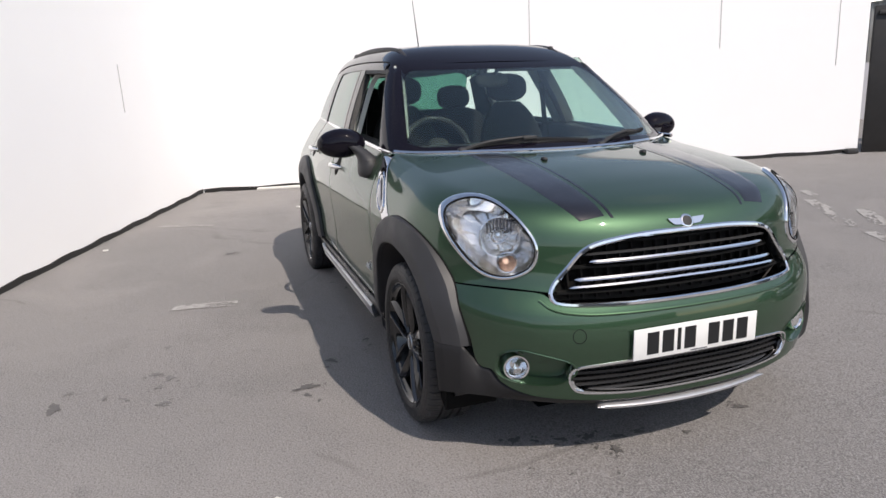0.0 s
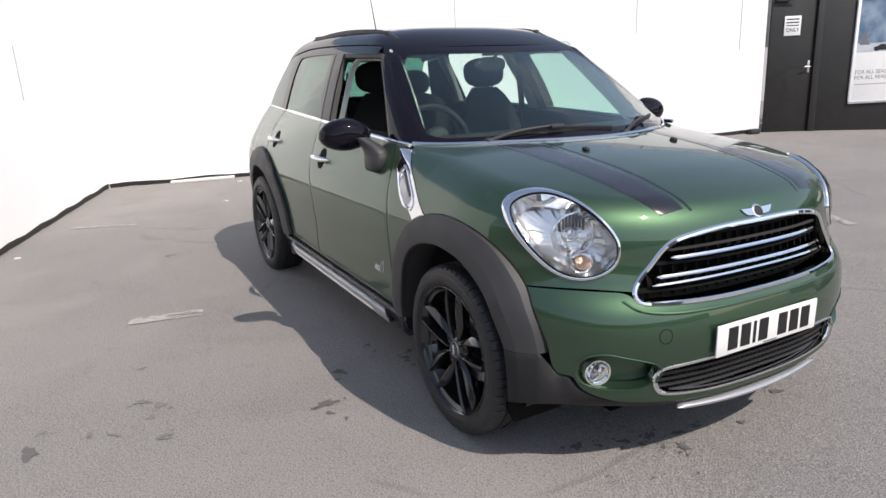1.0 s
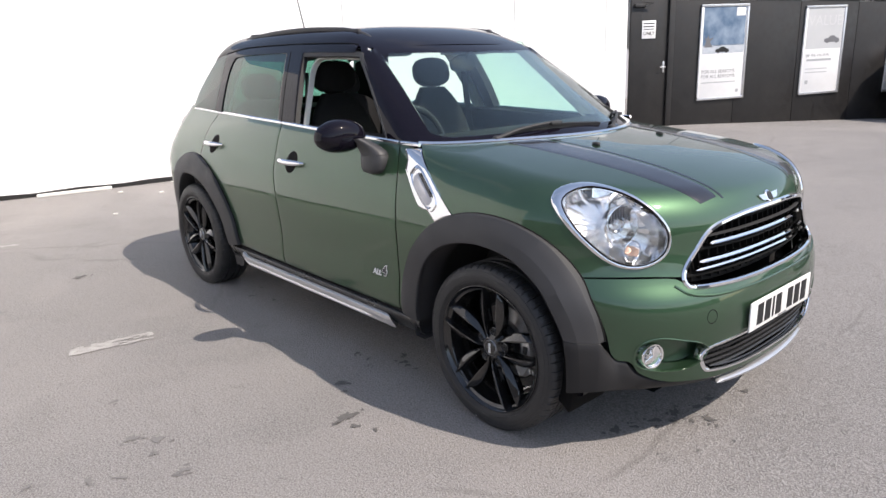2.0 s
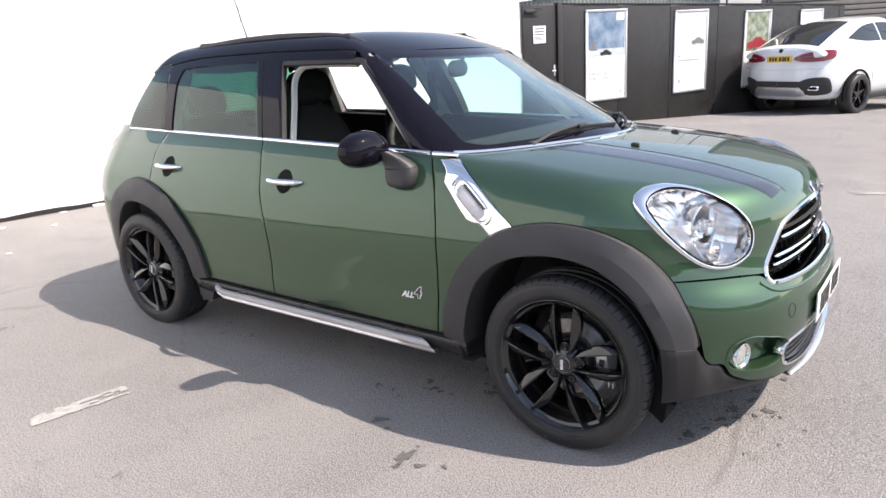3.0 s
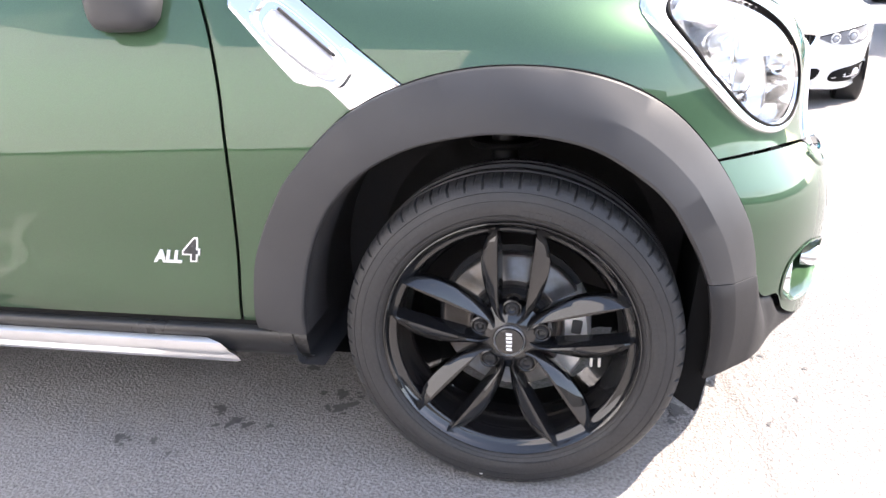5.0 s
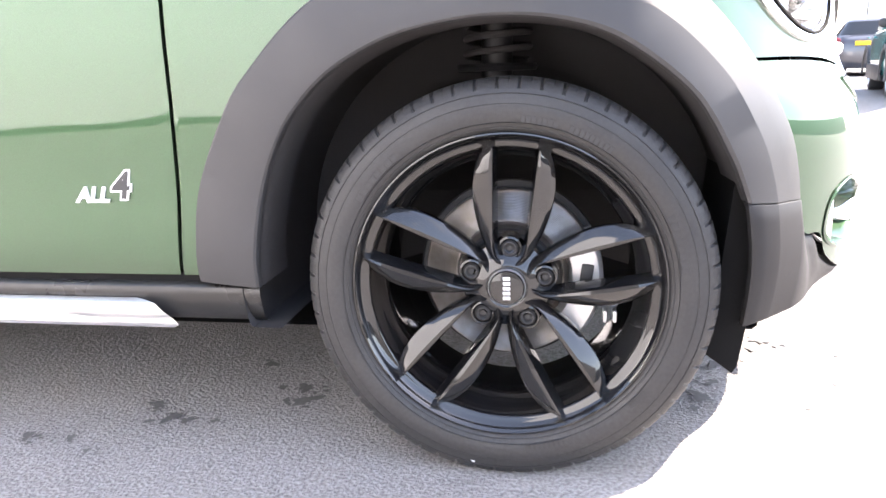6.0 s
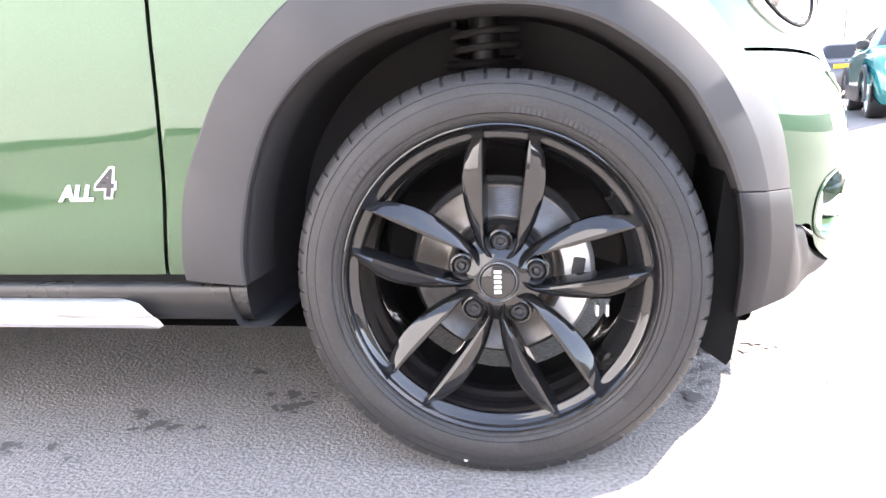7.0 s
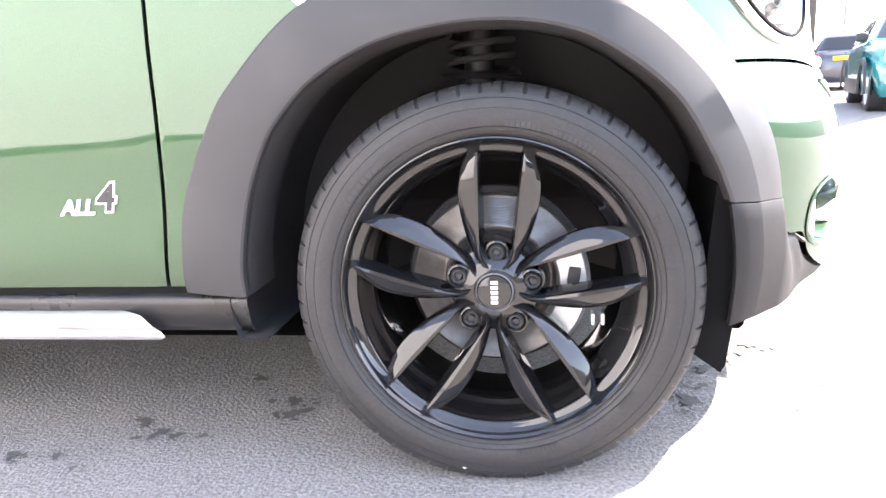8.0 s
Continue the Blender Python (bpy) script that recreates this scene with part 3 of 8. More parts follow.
P2, o2 = poster(3.76, 1.045, 0.85, 1.46, "framed pale poster with a misty car picture")
rect(P2, o2, 0, 0.36, 0.74, 0.66, MIST)
words("VALUE", 0.24, 0.0006, MIST_PALE, P2, o2 @ Matrix.Translation((0.0, 0.48, 0.002)))
flat(CAR_SIDE, 0.32, GREY_INK, P2, o2 @ Matrix.Translation((0.17, 0.17, 0.003)), "printed_car")
words("SEE THE VALUE IN", 0.062, 0.0006, GREY_INK, P2, o2 @ Matrix.Translation((-0.10, -0.08, 0)))
bars([(-0.06, -0.155, 0.52, 0.035), (-0.1, -0.3, 0.45, 0.012), (-0.1, -0.36, 0.45, 0.012), (-0.28, -0.52, 0.06, 0.06)], PALE_INK, P2, o2)

P3, o3 = poster(5.57, 0.985, 0.76, 1.45, "framed poster with a red car among green leaves")
rect(P3, o3, 0, 0.33, 0.64, 0.72, LEAF)
flat(CAR_SIDE, 0.58, RED_INK, P3, o3 @ Matrix.Translation((0.0, 0.10, 0.002)), "printed_car")
bars([(-0.05, -0.15, 0.42, 0.05), (-0.05, -0.24, 0.42, 0.05), (-0.05, -0.35, 0.42, 0.014)], PALE_INK, P3, o3)

P4, o4 = poster(7.20, 0.95, 0.72, 1.45, "framed pale poster with faint lettering")
rect(P4, o4, 0, 0.33, 0.62, 0.70, MIST)
bars([(0.0, 0.6, 0.4, 0.03), (-0.05, -0.15, 0.42, 0.05), (-0.05, -0.24, 0.42, 0.04)], PALE_INK, P4, o4)

# ---- what stands behind the fence ----
shed = new("shed")
tagged(shed, "grey corrugated sheet gable behind the fence", "shed")
def shed_pt(s, z, out):
    p = F0 + FT * s + FN * out
    return (p[0], p[1], z)
ridge = []
for s in np.arange(-0.2, 5.6, 0.045):
    top = 2.02 + 0.20 * (1 - abs(s - 2.6) / 2.9)
    k = 0.012 if int(round((s + 0.2) / 0.045)) % 2 else -0.012
    ridge.append([shed_pt(s, 1.2, -0.9 + k), shed_pt(s, top, -0.9 + k)])
put("gable_sheet", slab(np.array(ridge), 0.02, (-12, 9, 1)), CORRUGATED, shed, sharp=20)
for a, b in ((-0.3, 2.6), (2.6, 5.7)):
    za, zb = (2.0, 2.24) if a < 0 else (2.24, 2.0)
    put("barge_board", tube([shed_pt(a, za, -0.86), shed_pt(b, zb, -0.86)], 0.022, 8), FRAME_AL, shed)

for s_post in (4.86, 6.02):
    tagged(put("pole", tube([shed_pt(s_post, -0.2, -0.16), shed_pt(s_post, 3.4, -0.16)], 0.018, 8), DARK), "thin dark pole standing behind the fence", "pole", "poles behind the fence")

hall = new("hall")
tagged(hall, "pale grey clad hall beyond the fence", "building")
for i in range(9):
    p, q = F0 + FT * (-4 + i * 3.1) - FN * 9, F0 + FT * (-4 + (i + 1) * 3.1 - 0.05) - FN * 9
    n = -FN * 0.12
    put("cladding_panel", prism([(*p, -1.2), (*q, -1.2), (*(q + n), -1.2), (*(p + n), -1.2)], 7.4), CLADDING, hall, sharp=20)
p, q = F0 + FT * -5 - FN * 9.2, F0 + FT * 25 - FN * 9.2
put("backing", prism([(*p, -1.2), (*q, -1.2), (*(q - FN * 6), -1.2), (*(p - FN * 6), -1.2)], 7.3), GREY_INK, hall, sharp=20)


# ---- the parked green car: x forward from the front axle, y to its left ----
car = new("car")
tagged(car, "dark green metallic crossover car, black roof, driver's window open", "car")
car.matrix_world = Matrix.Translation((0, -0.84, 0)) @ Matrix.Rotation(radians(-1.3), 4, "X") @ Matrix.Translation((0, 0.84, 0))


def onto(p, f=body, core=None):
    """Pushes rough points out (or in) to the body's skin, away from a core inside it."""
    p = np.asarray(p, float)
    if core is None:
        core = np.stack([np.clip(p[..., 0] * 0.55 - 0.05, -2.6, 0.3), p[..., 1] * 0.45, 0.62 + 0.15 * (p[..., 2] - 0.62)], -1)
    return root(f, core, p - core, 0.0, 2.2)


def flank(x, z, proud=0.0):
    """A point on the car's right side, by its place in the side view."""
    x, z = np.broadcast_arrays(np.asarray(x, float), np.asarray(z, float))
    o = np.stack([x, np.zeros_like(x), z], -1)
    q = root(body, o, np.array([0, -1.0, 0]), 0.0, 1.2)
    q[..., 1] -= proud
    return q


def door_skin(x, z, proud=0.0):
    x, z = np.broadcast_arrays(np.asarray(x, float), np.asarray(z, float))
    return np.stack([x, -half_width(x, z) - proud, z], -1)


def cab(x, z, proud=0.0):
    """A point on the right side of the cabin, by its place in the side view."""
    x, z = np.broadcast_arrays(np.asarray(x, float), np.asarray(z, float))
    return np.stack([x, -cabin_w(x, z) - proud, z], -1)


def gradient(f, p, h=1e-3):
    g = np.stack([f(p[..., 0] + h * (i == 0), p[..., 1] + h * (i == 1), p[..., 2] + h * (i == 2)) for i in range(3)], -1) - f(p[..., 0], p[..., 1], p[..., 2])[..., None]
    return g / (np.linalg.norm(g, axis=-1, keepdims=True) + 1e-12)


def shot(f, centre, aim, u, v, reach=0.5):
    """The skin seen along an aim: points u across and v up from a centre are carried onto it."""
    n = np.array(aim, float) / np.linalg.norm(aim)
    a = np.cross([0, 0, 1.0], n)
    a /= np.linalg.norm(a)
    b = np.cross(n, a)
    o = np.array(centre) + np.asarray(u)[..., None] * a + np.asarray(v)[..., None] * b - n * reach
    return root(f, o, n, 0.0, 2 * reach)


def flat_of(p, centre, aim):
    n = np.array(aim, float) / np.linalg.norm(aim)
    a = np.cross([0, 0, 1.0], n)
    a /= np.linalg.norm(a)
    b = np.cross(n, a)
    d = np.asarray(p) - np.array(centre)
    return d @ a, d @ b


def within(u, v, loop):
    """Which points (u, v) lie in a closed outline."""
    c = np.zeros(np.shape(u), bool)
    n = len(loop)
    for i in range(n):
        (x0, y0), (x1, y1) = loop[i], loop[(i + 1) % n]
        c ^= ((y0 > v) != (y1 > v)) & (u < (x1 - x0) * (v - y0) / (y1 - y0 + 1e-15) + x0)
    return c


def cells(p):
    return (p[:-1, :-1] + p[1:, :-1] + p[1:, 1:] + p[:-1, 1:]) / 4


# headlamp: an egg leaning back along the wing
HL_C, HL_N = (0.40, -0.64, 0.822), (0.74, -0.62, 0.26)
HL_EDGE = np.array([(0.21, -0.748, 0.925), (0.228, -0.69, 0.953), (0.285, -0.632, 0.958), (0.393, -0.592, 0.936), (0.488, -0.556, 0.883),
                    (0.54, -0.528, 0.81), (0.543, -0.547, 0.735), (0.51, -0.612, 0.696), (0.455, -0.675, 0.697), (0.39, -0.722, 0.735),
                    (0.305, -0.764, 0.815), (0.24, -0.772, 0.885)])
hu, hv = flat_of(HL_EDGE, HL_C, HL_N)
HL_LOOP = spline(np.stack([hu, hv], 1), 72, True)
HL_IN = HL_LOOP * 0.875 + np.array([0.009, -0.004])

# ---- bonnet: a clamshell that carries the lamps and reaches down to the bumper ----
N1, N2 = 150, 130
back = spline([(-0.125 - 0.74 * y * y, y, 1.05) for y in np.linspace(0, -0.725, 9)], N1)
back = onto(back)
skirt = spline(flank([-0.475, -0.33, -0.182], [1.028, 0.925, 0.813]), 40)
arch = spline(flank([-0.182, -0.09, 0.002, 0.145, 0.262, 0.352], [0.814, 0.836, 0.843, 0.826, 0.770, 0.672]), 60)
edge = even(np.concatenate([skirt, arch[1:]]), N2)
low = np.array([(0.352, -0.79, 0.668), (0.44, -0.715, 0.670), (0.52, -0.625, 0.668), (0.585, -0.54, 0.660), (0.602, -0.505, 0.655)])
rise = np.array([(0.602, -0.49, 0.690), (0.602, -0.44, 0.735), (0.608, -0.385, 0.793), (0.620, -0.31, 0.821), (0.640, -0.17, 0.838), (0.646, 0.0, 0.842)])
lower = even(np.concatenate([onto(spline(low, 60)), onto(spline(np.concatenate([low[-1:], rise]), 90))[1:]]), N1)[::-1]
mid = np.stack([np.linspace(-0.125, 0.655, 60), np.zeros(60), np.zeros(60)], 1)
mid[:, 2] = bonnet_z(mid[:, 0], 0.0)
mid = even(onto(np.concatenate([mid[:-4], [(0.652, 0, 0.865), (0.65, 0, 0.842)]])), N2)
bonnet_grid = onto(coons(back, lower, mid, edge))
bonnet_grid[0], bonnet_grid[-1], bonnet_grid[:, 0], bonnet_grid[:, -1] = onto(back), onto(lower), onto(mid), onto(edge)
cu, cv = flat_of(cells(bonnet_grid), HL_C, HL_N)
facing = (cells(bonnet_grid) - np.array(HL_C)) @ (np.array(HL_N) / np.linalg.norm(HL_N)) > -0.25
keep = ~(within(cu, cv, HL_IN * 1.02) & facing)
v1, f1 = sheet(bonnet_grid, keep)
if np.cross(v1[f1[0][1]] - v1[f1[0][0]], v1[f1[0][2]] - v1[f1[0][1]])[2] < 0:
    f1 = [tuple(reversed(f)) for f in f1]
half = (v1, f1)
bonnet = put("bonnet", merge(half, flip(half)), PAINT, car, "dark green clamshell bonnet", sharp=60)
bb = bmesh.new()
bb.from_mesh(bonnet.data)
bmesh.ops.remove_doubles(bb, verts=bb.verts, dist=0.0004)
bb.to_mesh(bonnet.data)
bb.free()
bonnet.data.polygons.foreach_set("use_smooth", [True] * len(bonnet.data.polygons))


# decal stripes on the bonnet
for rows in (((-0.30, -0.185, -0.47), (0.0, -0.315, -0.462), (0.25, -0.312, -0.452), (0.45, -0.304, -0.432), (0.578, -0.298, -0.395)),
             ((-0.24, -0.290, -0.300), (0.0, -0.288, -0.298), (0.25, -0.283, -0.294), (0.45, -0.276, -0.287), (0.592, -0.268, -0.280))):
    if rows[0][0] == -0.30:
        rows = ((-0.26, -0.335, -0.470),) + rows[1:]
    a = spline([(x, y0) for x, y0, y1 in rows], 50)
    b = spline([(x, y1) for x, y0, y1 in rows], 50)
    w = np.linspace(0, 1, 10)[None, :, None]
    g = a[:, None] * (1 - w) + b[:, None] * w
    p = onto(np.concatenate([g, bonnet_z(g[..., 0], g[..., 1])[..., None]], 2))
    p = p + gradient(body, p) * 0.0014
    both("bonnet_stripe", slab(p, 0.001), STRIPE, bonnet, "matt black sport stripe")

# washer jets
for y in (-0.237, 0.237):
    q = onto(np.array([(0.02, y, 1.03)]))[0]
    put("washer_jet", lump(q + np.array([0, 0, 0.004]), (0.018, 0.012, 0.009)), DARK, bonnet)

# winged badge, as plain shapes
badge_c = onto(np.array([(0.66, 0.0, 0.885)]))[0]
bn = gradient(body, badge_c[None])[0]
turn = Matrix.Translation(badge_c) @ Vector(bn).to_track_quat("Z", "Y").to_matrix().to_4x4()
badge = put("badge", moved(turned([(0.0, 0.006), (0.022, 0.006), (0.026, 0.003), (0.026, -0.01)], 32, "z"), turn), CHROME, bonnet, "chrome winged badge")
put("badge_disc", moved(turned([(0.0, 0.0075), (0.018, 0.007), (0.019, 0.005)], 32, "z"), turn), INK, badge)
wing = [(0.024, 0.012), (0.075, 0.014), (0.068, 0.004), (0.060, -0.004), (0.050, -0.010), (0.024, -0.012)]
wings = prism([(x, y, 0.0) for x, y in wing], 0.005, (0, 0, 1))
wing_l = prism([(-x, y, 0.0) for x, y in wing[::-1]], 0.005, (0, 0, 1))
side_axis = Vector(bn).to_track_quat("Z", "Y").to_matrix().to_4x4()
across = side_axis.to_3x3() @ Vector((1, 0, 0))
spin = 0.0 if abs(across.y) > 0.7 else 90.0
for w_ in (wings, wing_l):
    put("badge_wing", moved(w_, turn @ Matrix.Rotation(radians(spin), 4, "Z")), CHROME, badge)

# ---- front bumper ----
def nose(phi, z, f=body):
    """The nose by its bearing from straight ahead, in degrees, and height."""
    phi, z = np.broadcast_arrays(np.radians(np.asarray(phi, float)), np.asarray(z, float))
    o = np.stack([np.zeros_like(z), np.zeros_like(z), z], -1)
    d = np.stack([np.cos(phi), -np.sin(phi), np.zeros_like(z)], -1)
    return root(f, o, d, 0.0, 1.5)


def bearing(p):
    p = np.asarray(p)
    return np.stack([np.degrees(np.arctan2(-p[..., 1], p[..., 0])), p[..., 2]], -1)


BN, BM = 170, 90
top_pts = np.concatenate([spline([(0.348, -0.79, 0.662), (0.44, -0.715, 0.663), (0.52, -0.625, 0.660), (0.578, -0.548, 0.652), (0.615, -0.52, 0.628)], 60),
                          spline([(0.615, -0.52, 0.628), (0.645, -0.475, 0.612), (0.68, -0.34, 0.607), (0.695, -0.16, 0.606), (0.70, 0.0, 0.606)], 80)[1:]])
bot_pts = spline([(0.456, -0.766, 0.452), (0.464, -0.758, 0.412), (0.484, -0.745, 0.388), (0.518, -0.718, 0.382), (0.545, -0.690, 0.338), (0.60, -0.62, 0.303),
                  (0.655, -0.523, 0.288), (0.707, -0.358, 0.274), (0.725, -0.15, 0.264), (0.728, 0.0, 0.262)], BN)
side_pts = spline(flank([0.348, 0.385, 0.42, 0.448, 0.456], [0.662, 0.625, 0.57, 0.49, 0.452]), BM)
mid_pts = np.stack([np.zeros(BM), np.linspace(0.606, 0.262, BM)], 1)
bump = coons(bearing(even(top_pts, BN)), bearing(even(bot_pts, BN)), bearing(side_pts), mid_pts)
bumper_grid = nose(bump[..., 0], bump[..., 1])

LOW_C, LOW_N = (0.72, 0.0, 0.35), (1.0, 0.0, 0.0)
low_half = [(0.0, 0.066), (0.20, 0.066), (0.36, 0.060), (0.44, 0.050), (0.462, 0.020), (0.452, -0.018), (0.42, -0.040), (0.30, -0.053), (0.15, -0.060), (0.0, -0.062)]
LOW_LOOP = spline(low_half + [(-x, y) for x, y in low_half[-2:0:-1]], 120, True)
FOG_C, FOG_N = (0.62, -0.58, 0.40), (0.76, -0.65, 0.0)
FOG_EDGE = [(0.545, -0.699, 0.400), (0.558, -0.686, 0.445), (0.600, -0.636, 0.466), (0.645, -0.57, 0.452), (0.682, -0.49, 0.425), (0.690, -0.468, 0.392),
            (0.672, -0.50, 0.352), (0.640, -0.56, 0.338), (0.594, -0.637, 0.345), (0.556, -0.688, 0.366)]
fu, fv = flat_of(np.array(FOG_EDGE), FOG_C, FOG_N)
FOG_LOOP = spline(np.stack([fu, fv], 1), 60, True)
cc = cells(bumper_grid)
lu, lv = flat_of(cc, LOW_C, LOW_N)
pu, pv = flat_of(cc, FOG_C, FOG_N)
keep = ~within(lu, lv, LOW_LOOP * 0.985) & ~within(pu, pv, FOG_LOOP * 0.96)
v1, f1 = sheet(bumper_grid, keep)
c0 = f1[len(f1) // 2]
if (np.cross(v1[c0[1]] - v1[c0[0]], v1[c0[2]] - v1[c0[1]]) @ (v1[c0[0]] - np.array([0, 0, 0.4]))) < 0:
    f1 = [tuple(reversed(f)) for f in f1]
half = (v1, f1)
bumper = put("front_bumper", merge(half, flip(half)), PAINT, car, "green front bumper", sharp=60)

# pockets with the fog lamps
def pocket(loop, centre, aim, depth, shrink, shift=(0, 0)):
    ring = []
    for k, (s, d) in enumerate(((1.045, -0.002), (1.0, -0.0035), (0.96, 0.004), (0.93, 0.016), (0.90, depth * 0.7), (0.84, depth), (0.4, depth * 1.05), (0.02, depth * 1.05))):
        uv = loop * s + np.array(shift) * (1 - s)
        p = shot(body, centre, aim, uv[:, 0], uv[:, 1])
        ring.append(p - np.array(aim) / np.linalg.norm(aim) * d)
    return sheet(np.array(ring), close_v=True)


both("fog_pocket", pocket(FOG_LOOP, FOG_C, FOG_N, 0.055, 0.8), PAINT, bumper, "hollow round the fog lamp", sharp=70)
fog_m = Matrix.Translation((0.547, -0.612, 0.393)) @ Vector((0.95, -0.30, 0.02)).to_track_quat("Z", "Y").to_matrix().to_4x4()
both("fog_lamp", moved(turned([(0.047, -0.05), (0.047, 0.004), (0.044, 0.009), (0.039, 0.008), (0.037, -0.004), (0.02, -0.03), (0.0, -0.035)], 32, "z"), fog_m), REFLECT, bumper, "round clear fog lamp")
both("fog_lens", moved(turned([(0.0, 0.010), (0.02, 0.008), (0.037, 0.003), (0.037, -0.001), (0.0, 0.004)], 32, "z"), fog_m), LENS, bumper)

# lower intake with its bright frame and mesh
p = shot(body, LOW_C, LOW_N, LOW_LOOP[:, 0], LOW_LOOP[:, 1])
put("intake_frame", strip(p, gradient(body, p), [(-0.006, -0.006), (-0.0055, 0.002), (-0.002, 0.0035), (0.003, 0.002), (0.006, -0.004), (0.006, -0.03), (-0.004, -0.03)], True), CHROME, bumper, "thin chrome frame")
for sg in (-1, 1):
    q = shot(body, LOW_C, LOW_N, sg * np.array([0.425, 0.447, 0.452, 0.44, 0.41]), np.array([0.052, 0.03, 0.005, -0.02, -0.038]))
    put("intake_end", tube(q + np.array([-0.004, 0, 0]), [0.003, 0.005, 0.006, 0.005, 0.003], 10), CHROME, bumper, "bright end of the intake frame")
inner_loop = [shot(body, LOW_C, LOW_N, LOW_LOOP[:, 0] * k, LOW_LOOP[:, 1] * k) - np.array([0.07, 0, 0]) for k in (1.03, 0.5, 0.02)]
put("intake_backing", sheet(np.array(inner_loop), close_v=True), VOID, bumper)
for z in (0.393, 0.372, 0.351, 0.330, 0.309):
    half_w = 0.44 - 2.2 * max(0, 0.335 - z) - 0.6 * max(0, z - 0.37)
    y = np.linspace(-half_w, half_w, 41)
    q = shot(body, LOW_C, LOW_N, y, np.full(41, z - 0.35)) - np.array([0.028, 0, 0])
    put("intake_bar", strip(q, (1, 0, 0), [(-0.005, -0.012), (-0.005, 0.003), (0.005, 0.003), (0.005, -0.012)]), INK, bumper)
for y in np.linspace(-0.41, 0.41, 38):
    q = shot(body, LOW_C, LOW_N, np.array([y, y]), np.array([-0.05, 0.055])) - np.array([0.036, 0, 0])
    put("intake_rib", tube(q, 0.003, 5), VOID, bumper)

# silver skid strip and the black lower lip, its shade painted in
side_top = [(0.3515, -0.8346, 0.4595), (0.3527, -0.8461, 0.4594), (0.358, -0.8476, 0.4591), (0.378, -0.8388, 0.4580), (0.3985, -0.8296, 0.457), (0.4004, -0.8277, 0.4569), (0.423, -0.8026, 0.4557), (0.4451, -0.7793, 0.4546)]
side_foot = [(0.3600, -0.8230, 0.268), (0.3610, -0.8345, 0.267), (0.3655, -0.8360, 0.268), (0.383, -0.8265, 0.271), (0.401, -0.8165, 0.2745), (0.4030, -0.8150, 0.2748), (0.424, -0.7990, 0.278), (0.443, -0.7850, 0.281)]
lip = np.concatenate([side_foot, spline([(0.447, -0.782, 0.2815), (0.467, -0.758, 0.284), (0.492, -0.710, 0.280), (0.535, -0.60, 0.262), (0.592, -0.40, 0.236), (0.618, -0.2, 0.228), (0.624, 0, 0.228)], 54)])
lip_top = np.concatenate([side_top, spline([(0.449, -0.7745, 0.4535), (0.458, -0.765, 0.434), (0.468, -0.758, 0.412), (0.486, -0.743, 0.386), (0.518, -0.716, 0.378), (0.545, -0.688, 0.334), (0.60, -0.618, 0.300),
                  (0.655, -0.521, 0.286), (0.707, -0.356, 0.272), (0.724, -0.15, 0.262), (0.727, 0.0, 0.260)], 54)])
skin_top = nose(*bearing(lip_top).T)
w_ = np.clip((lip_top[:, :1] - 0.45) / 0.04, 0, 1)
lip_top = lip_top * (1 - w_) + (skin_top + np.array([-0.003, 0.002, 0])) * w_
up_ = np.clip((lip_top[:, :1] - 0.452) / 0.02, 0, 1)
rows = [lip_top + np.array([-0.003, 0.008, 0.0005]) + up_ * np.array([-0.006, 0.0, 0.014]), lip_top + np.array([0, 0.0012, 0.0])]
for k in (0.008, 0.15, 0.35, 0.55, 0.75, 0.9, 1.0):
    rows.append(lip_top * (1 - k) + lip * k + np.array([0.0085, -0.003, 0]) * math.sin(math.pi * k))
a_ = np.clip(np.abs(lip[:, 1:2]) / 0.8, 0, 1) ** 3
for d_, up_ in ((0.10, 0.0), (0.22, 0.02)):
    rows.append(lip + np.concatenate([-d_ * (1 - a_), d_ * a_, np.full_like(a_, up_)], 1))
grid_ = np.array(rows)
edge_ = grid_[1:9, 0]
vf = sheet(grid_)
both("valance_return", sheet(np.array([edge_, edge_ + np.array([0.004, 0.02, 0.0]), edge_ + np.array([0.03, 0.06, 0.0]), edge_ + np.array([0.03, 0.16, 0.0])])), VOID, car)
put("lower_valance", merge(vf, flip(vf)), SHADED_CLAD, car, "grained black lower bumper edge, toned darker for shade", sharp=60)
y = np.linspace(-0.358, 0.358, 50)
sk = np.stack([0.697 - 0.32 * np.abs(y) ** 2.2, y, np.full(50, 0.232) + 0.012 * (np.abs(y) / 0.36) ** 2], 1)
ends = np.clip((0.358 - np.abs(y)) / 0.03, 0.15, 1)[:, None]
g = np.stack([sk + np.array([dx, 0, dz]) * ends for dx, dz in ((-0.04, 0.014), (-0.008, 0.012), (0.0, 0.004), (-0.004, -0.006), (-0.02, -0.011), (-0.06, -0.011))], 1)
put("skid_strip", sheet(g, close_v=True), SILVER, car, "satin silver skid strip", sharp=50)

# tow cover circle
p = shot(body, (0.70, -0.45, 0.518), (0.9, -0.42, 0.05), 0.022 * np.cos(np.linspace(0, 6.2832, 40, endpoint=False)), 0.024 * np.sin(np.linspace(0, 6.2832, 40, endpoint=False)))
put("tow_cover", strip(p, gradient(body, p), [(-0.0012, -0.002), (-0.0012, 0.0006), (0.0012, 0.0006), (0.0012, -0.002)], True), VOID, bumper)

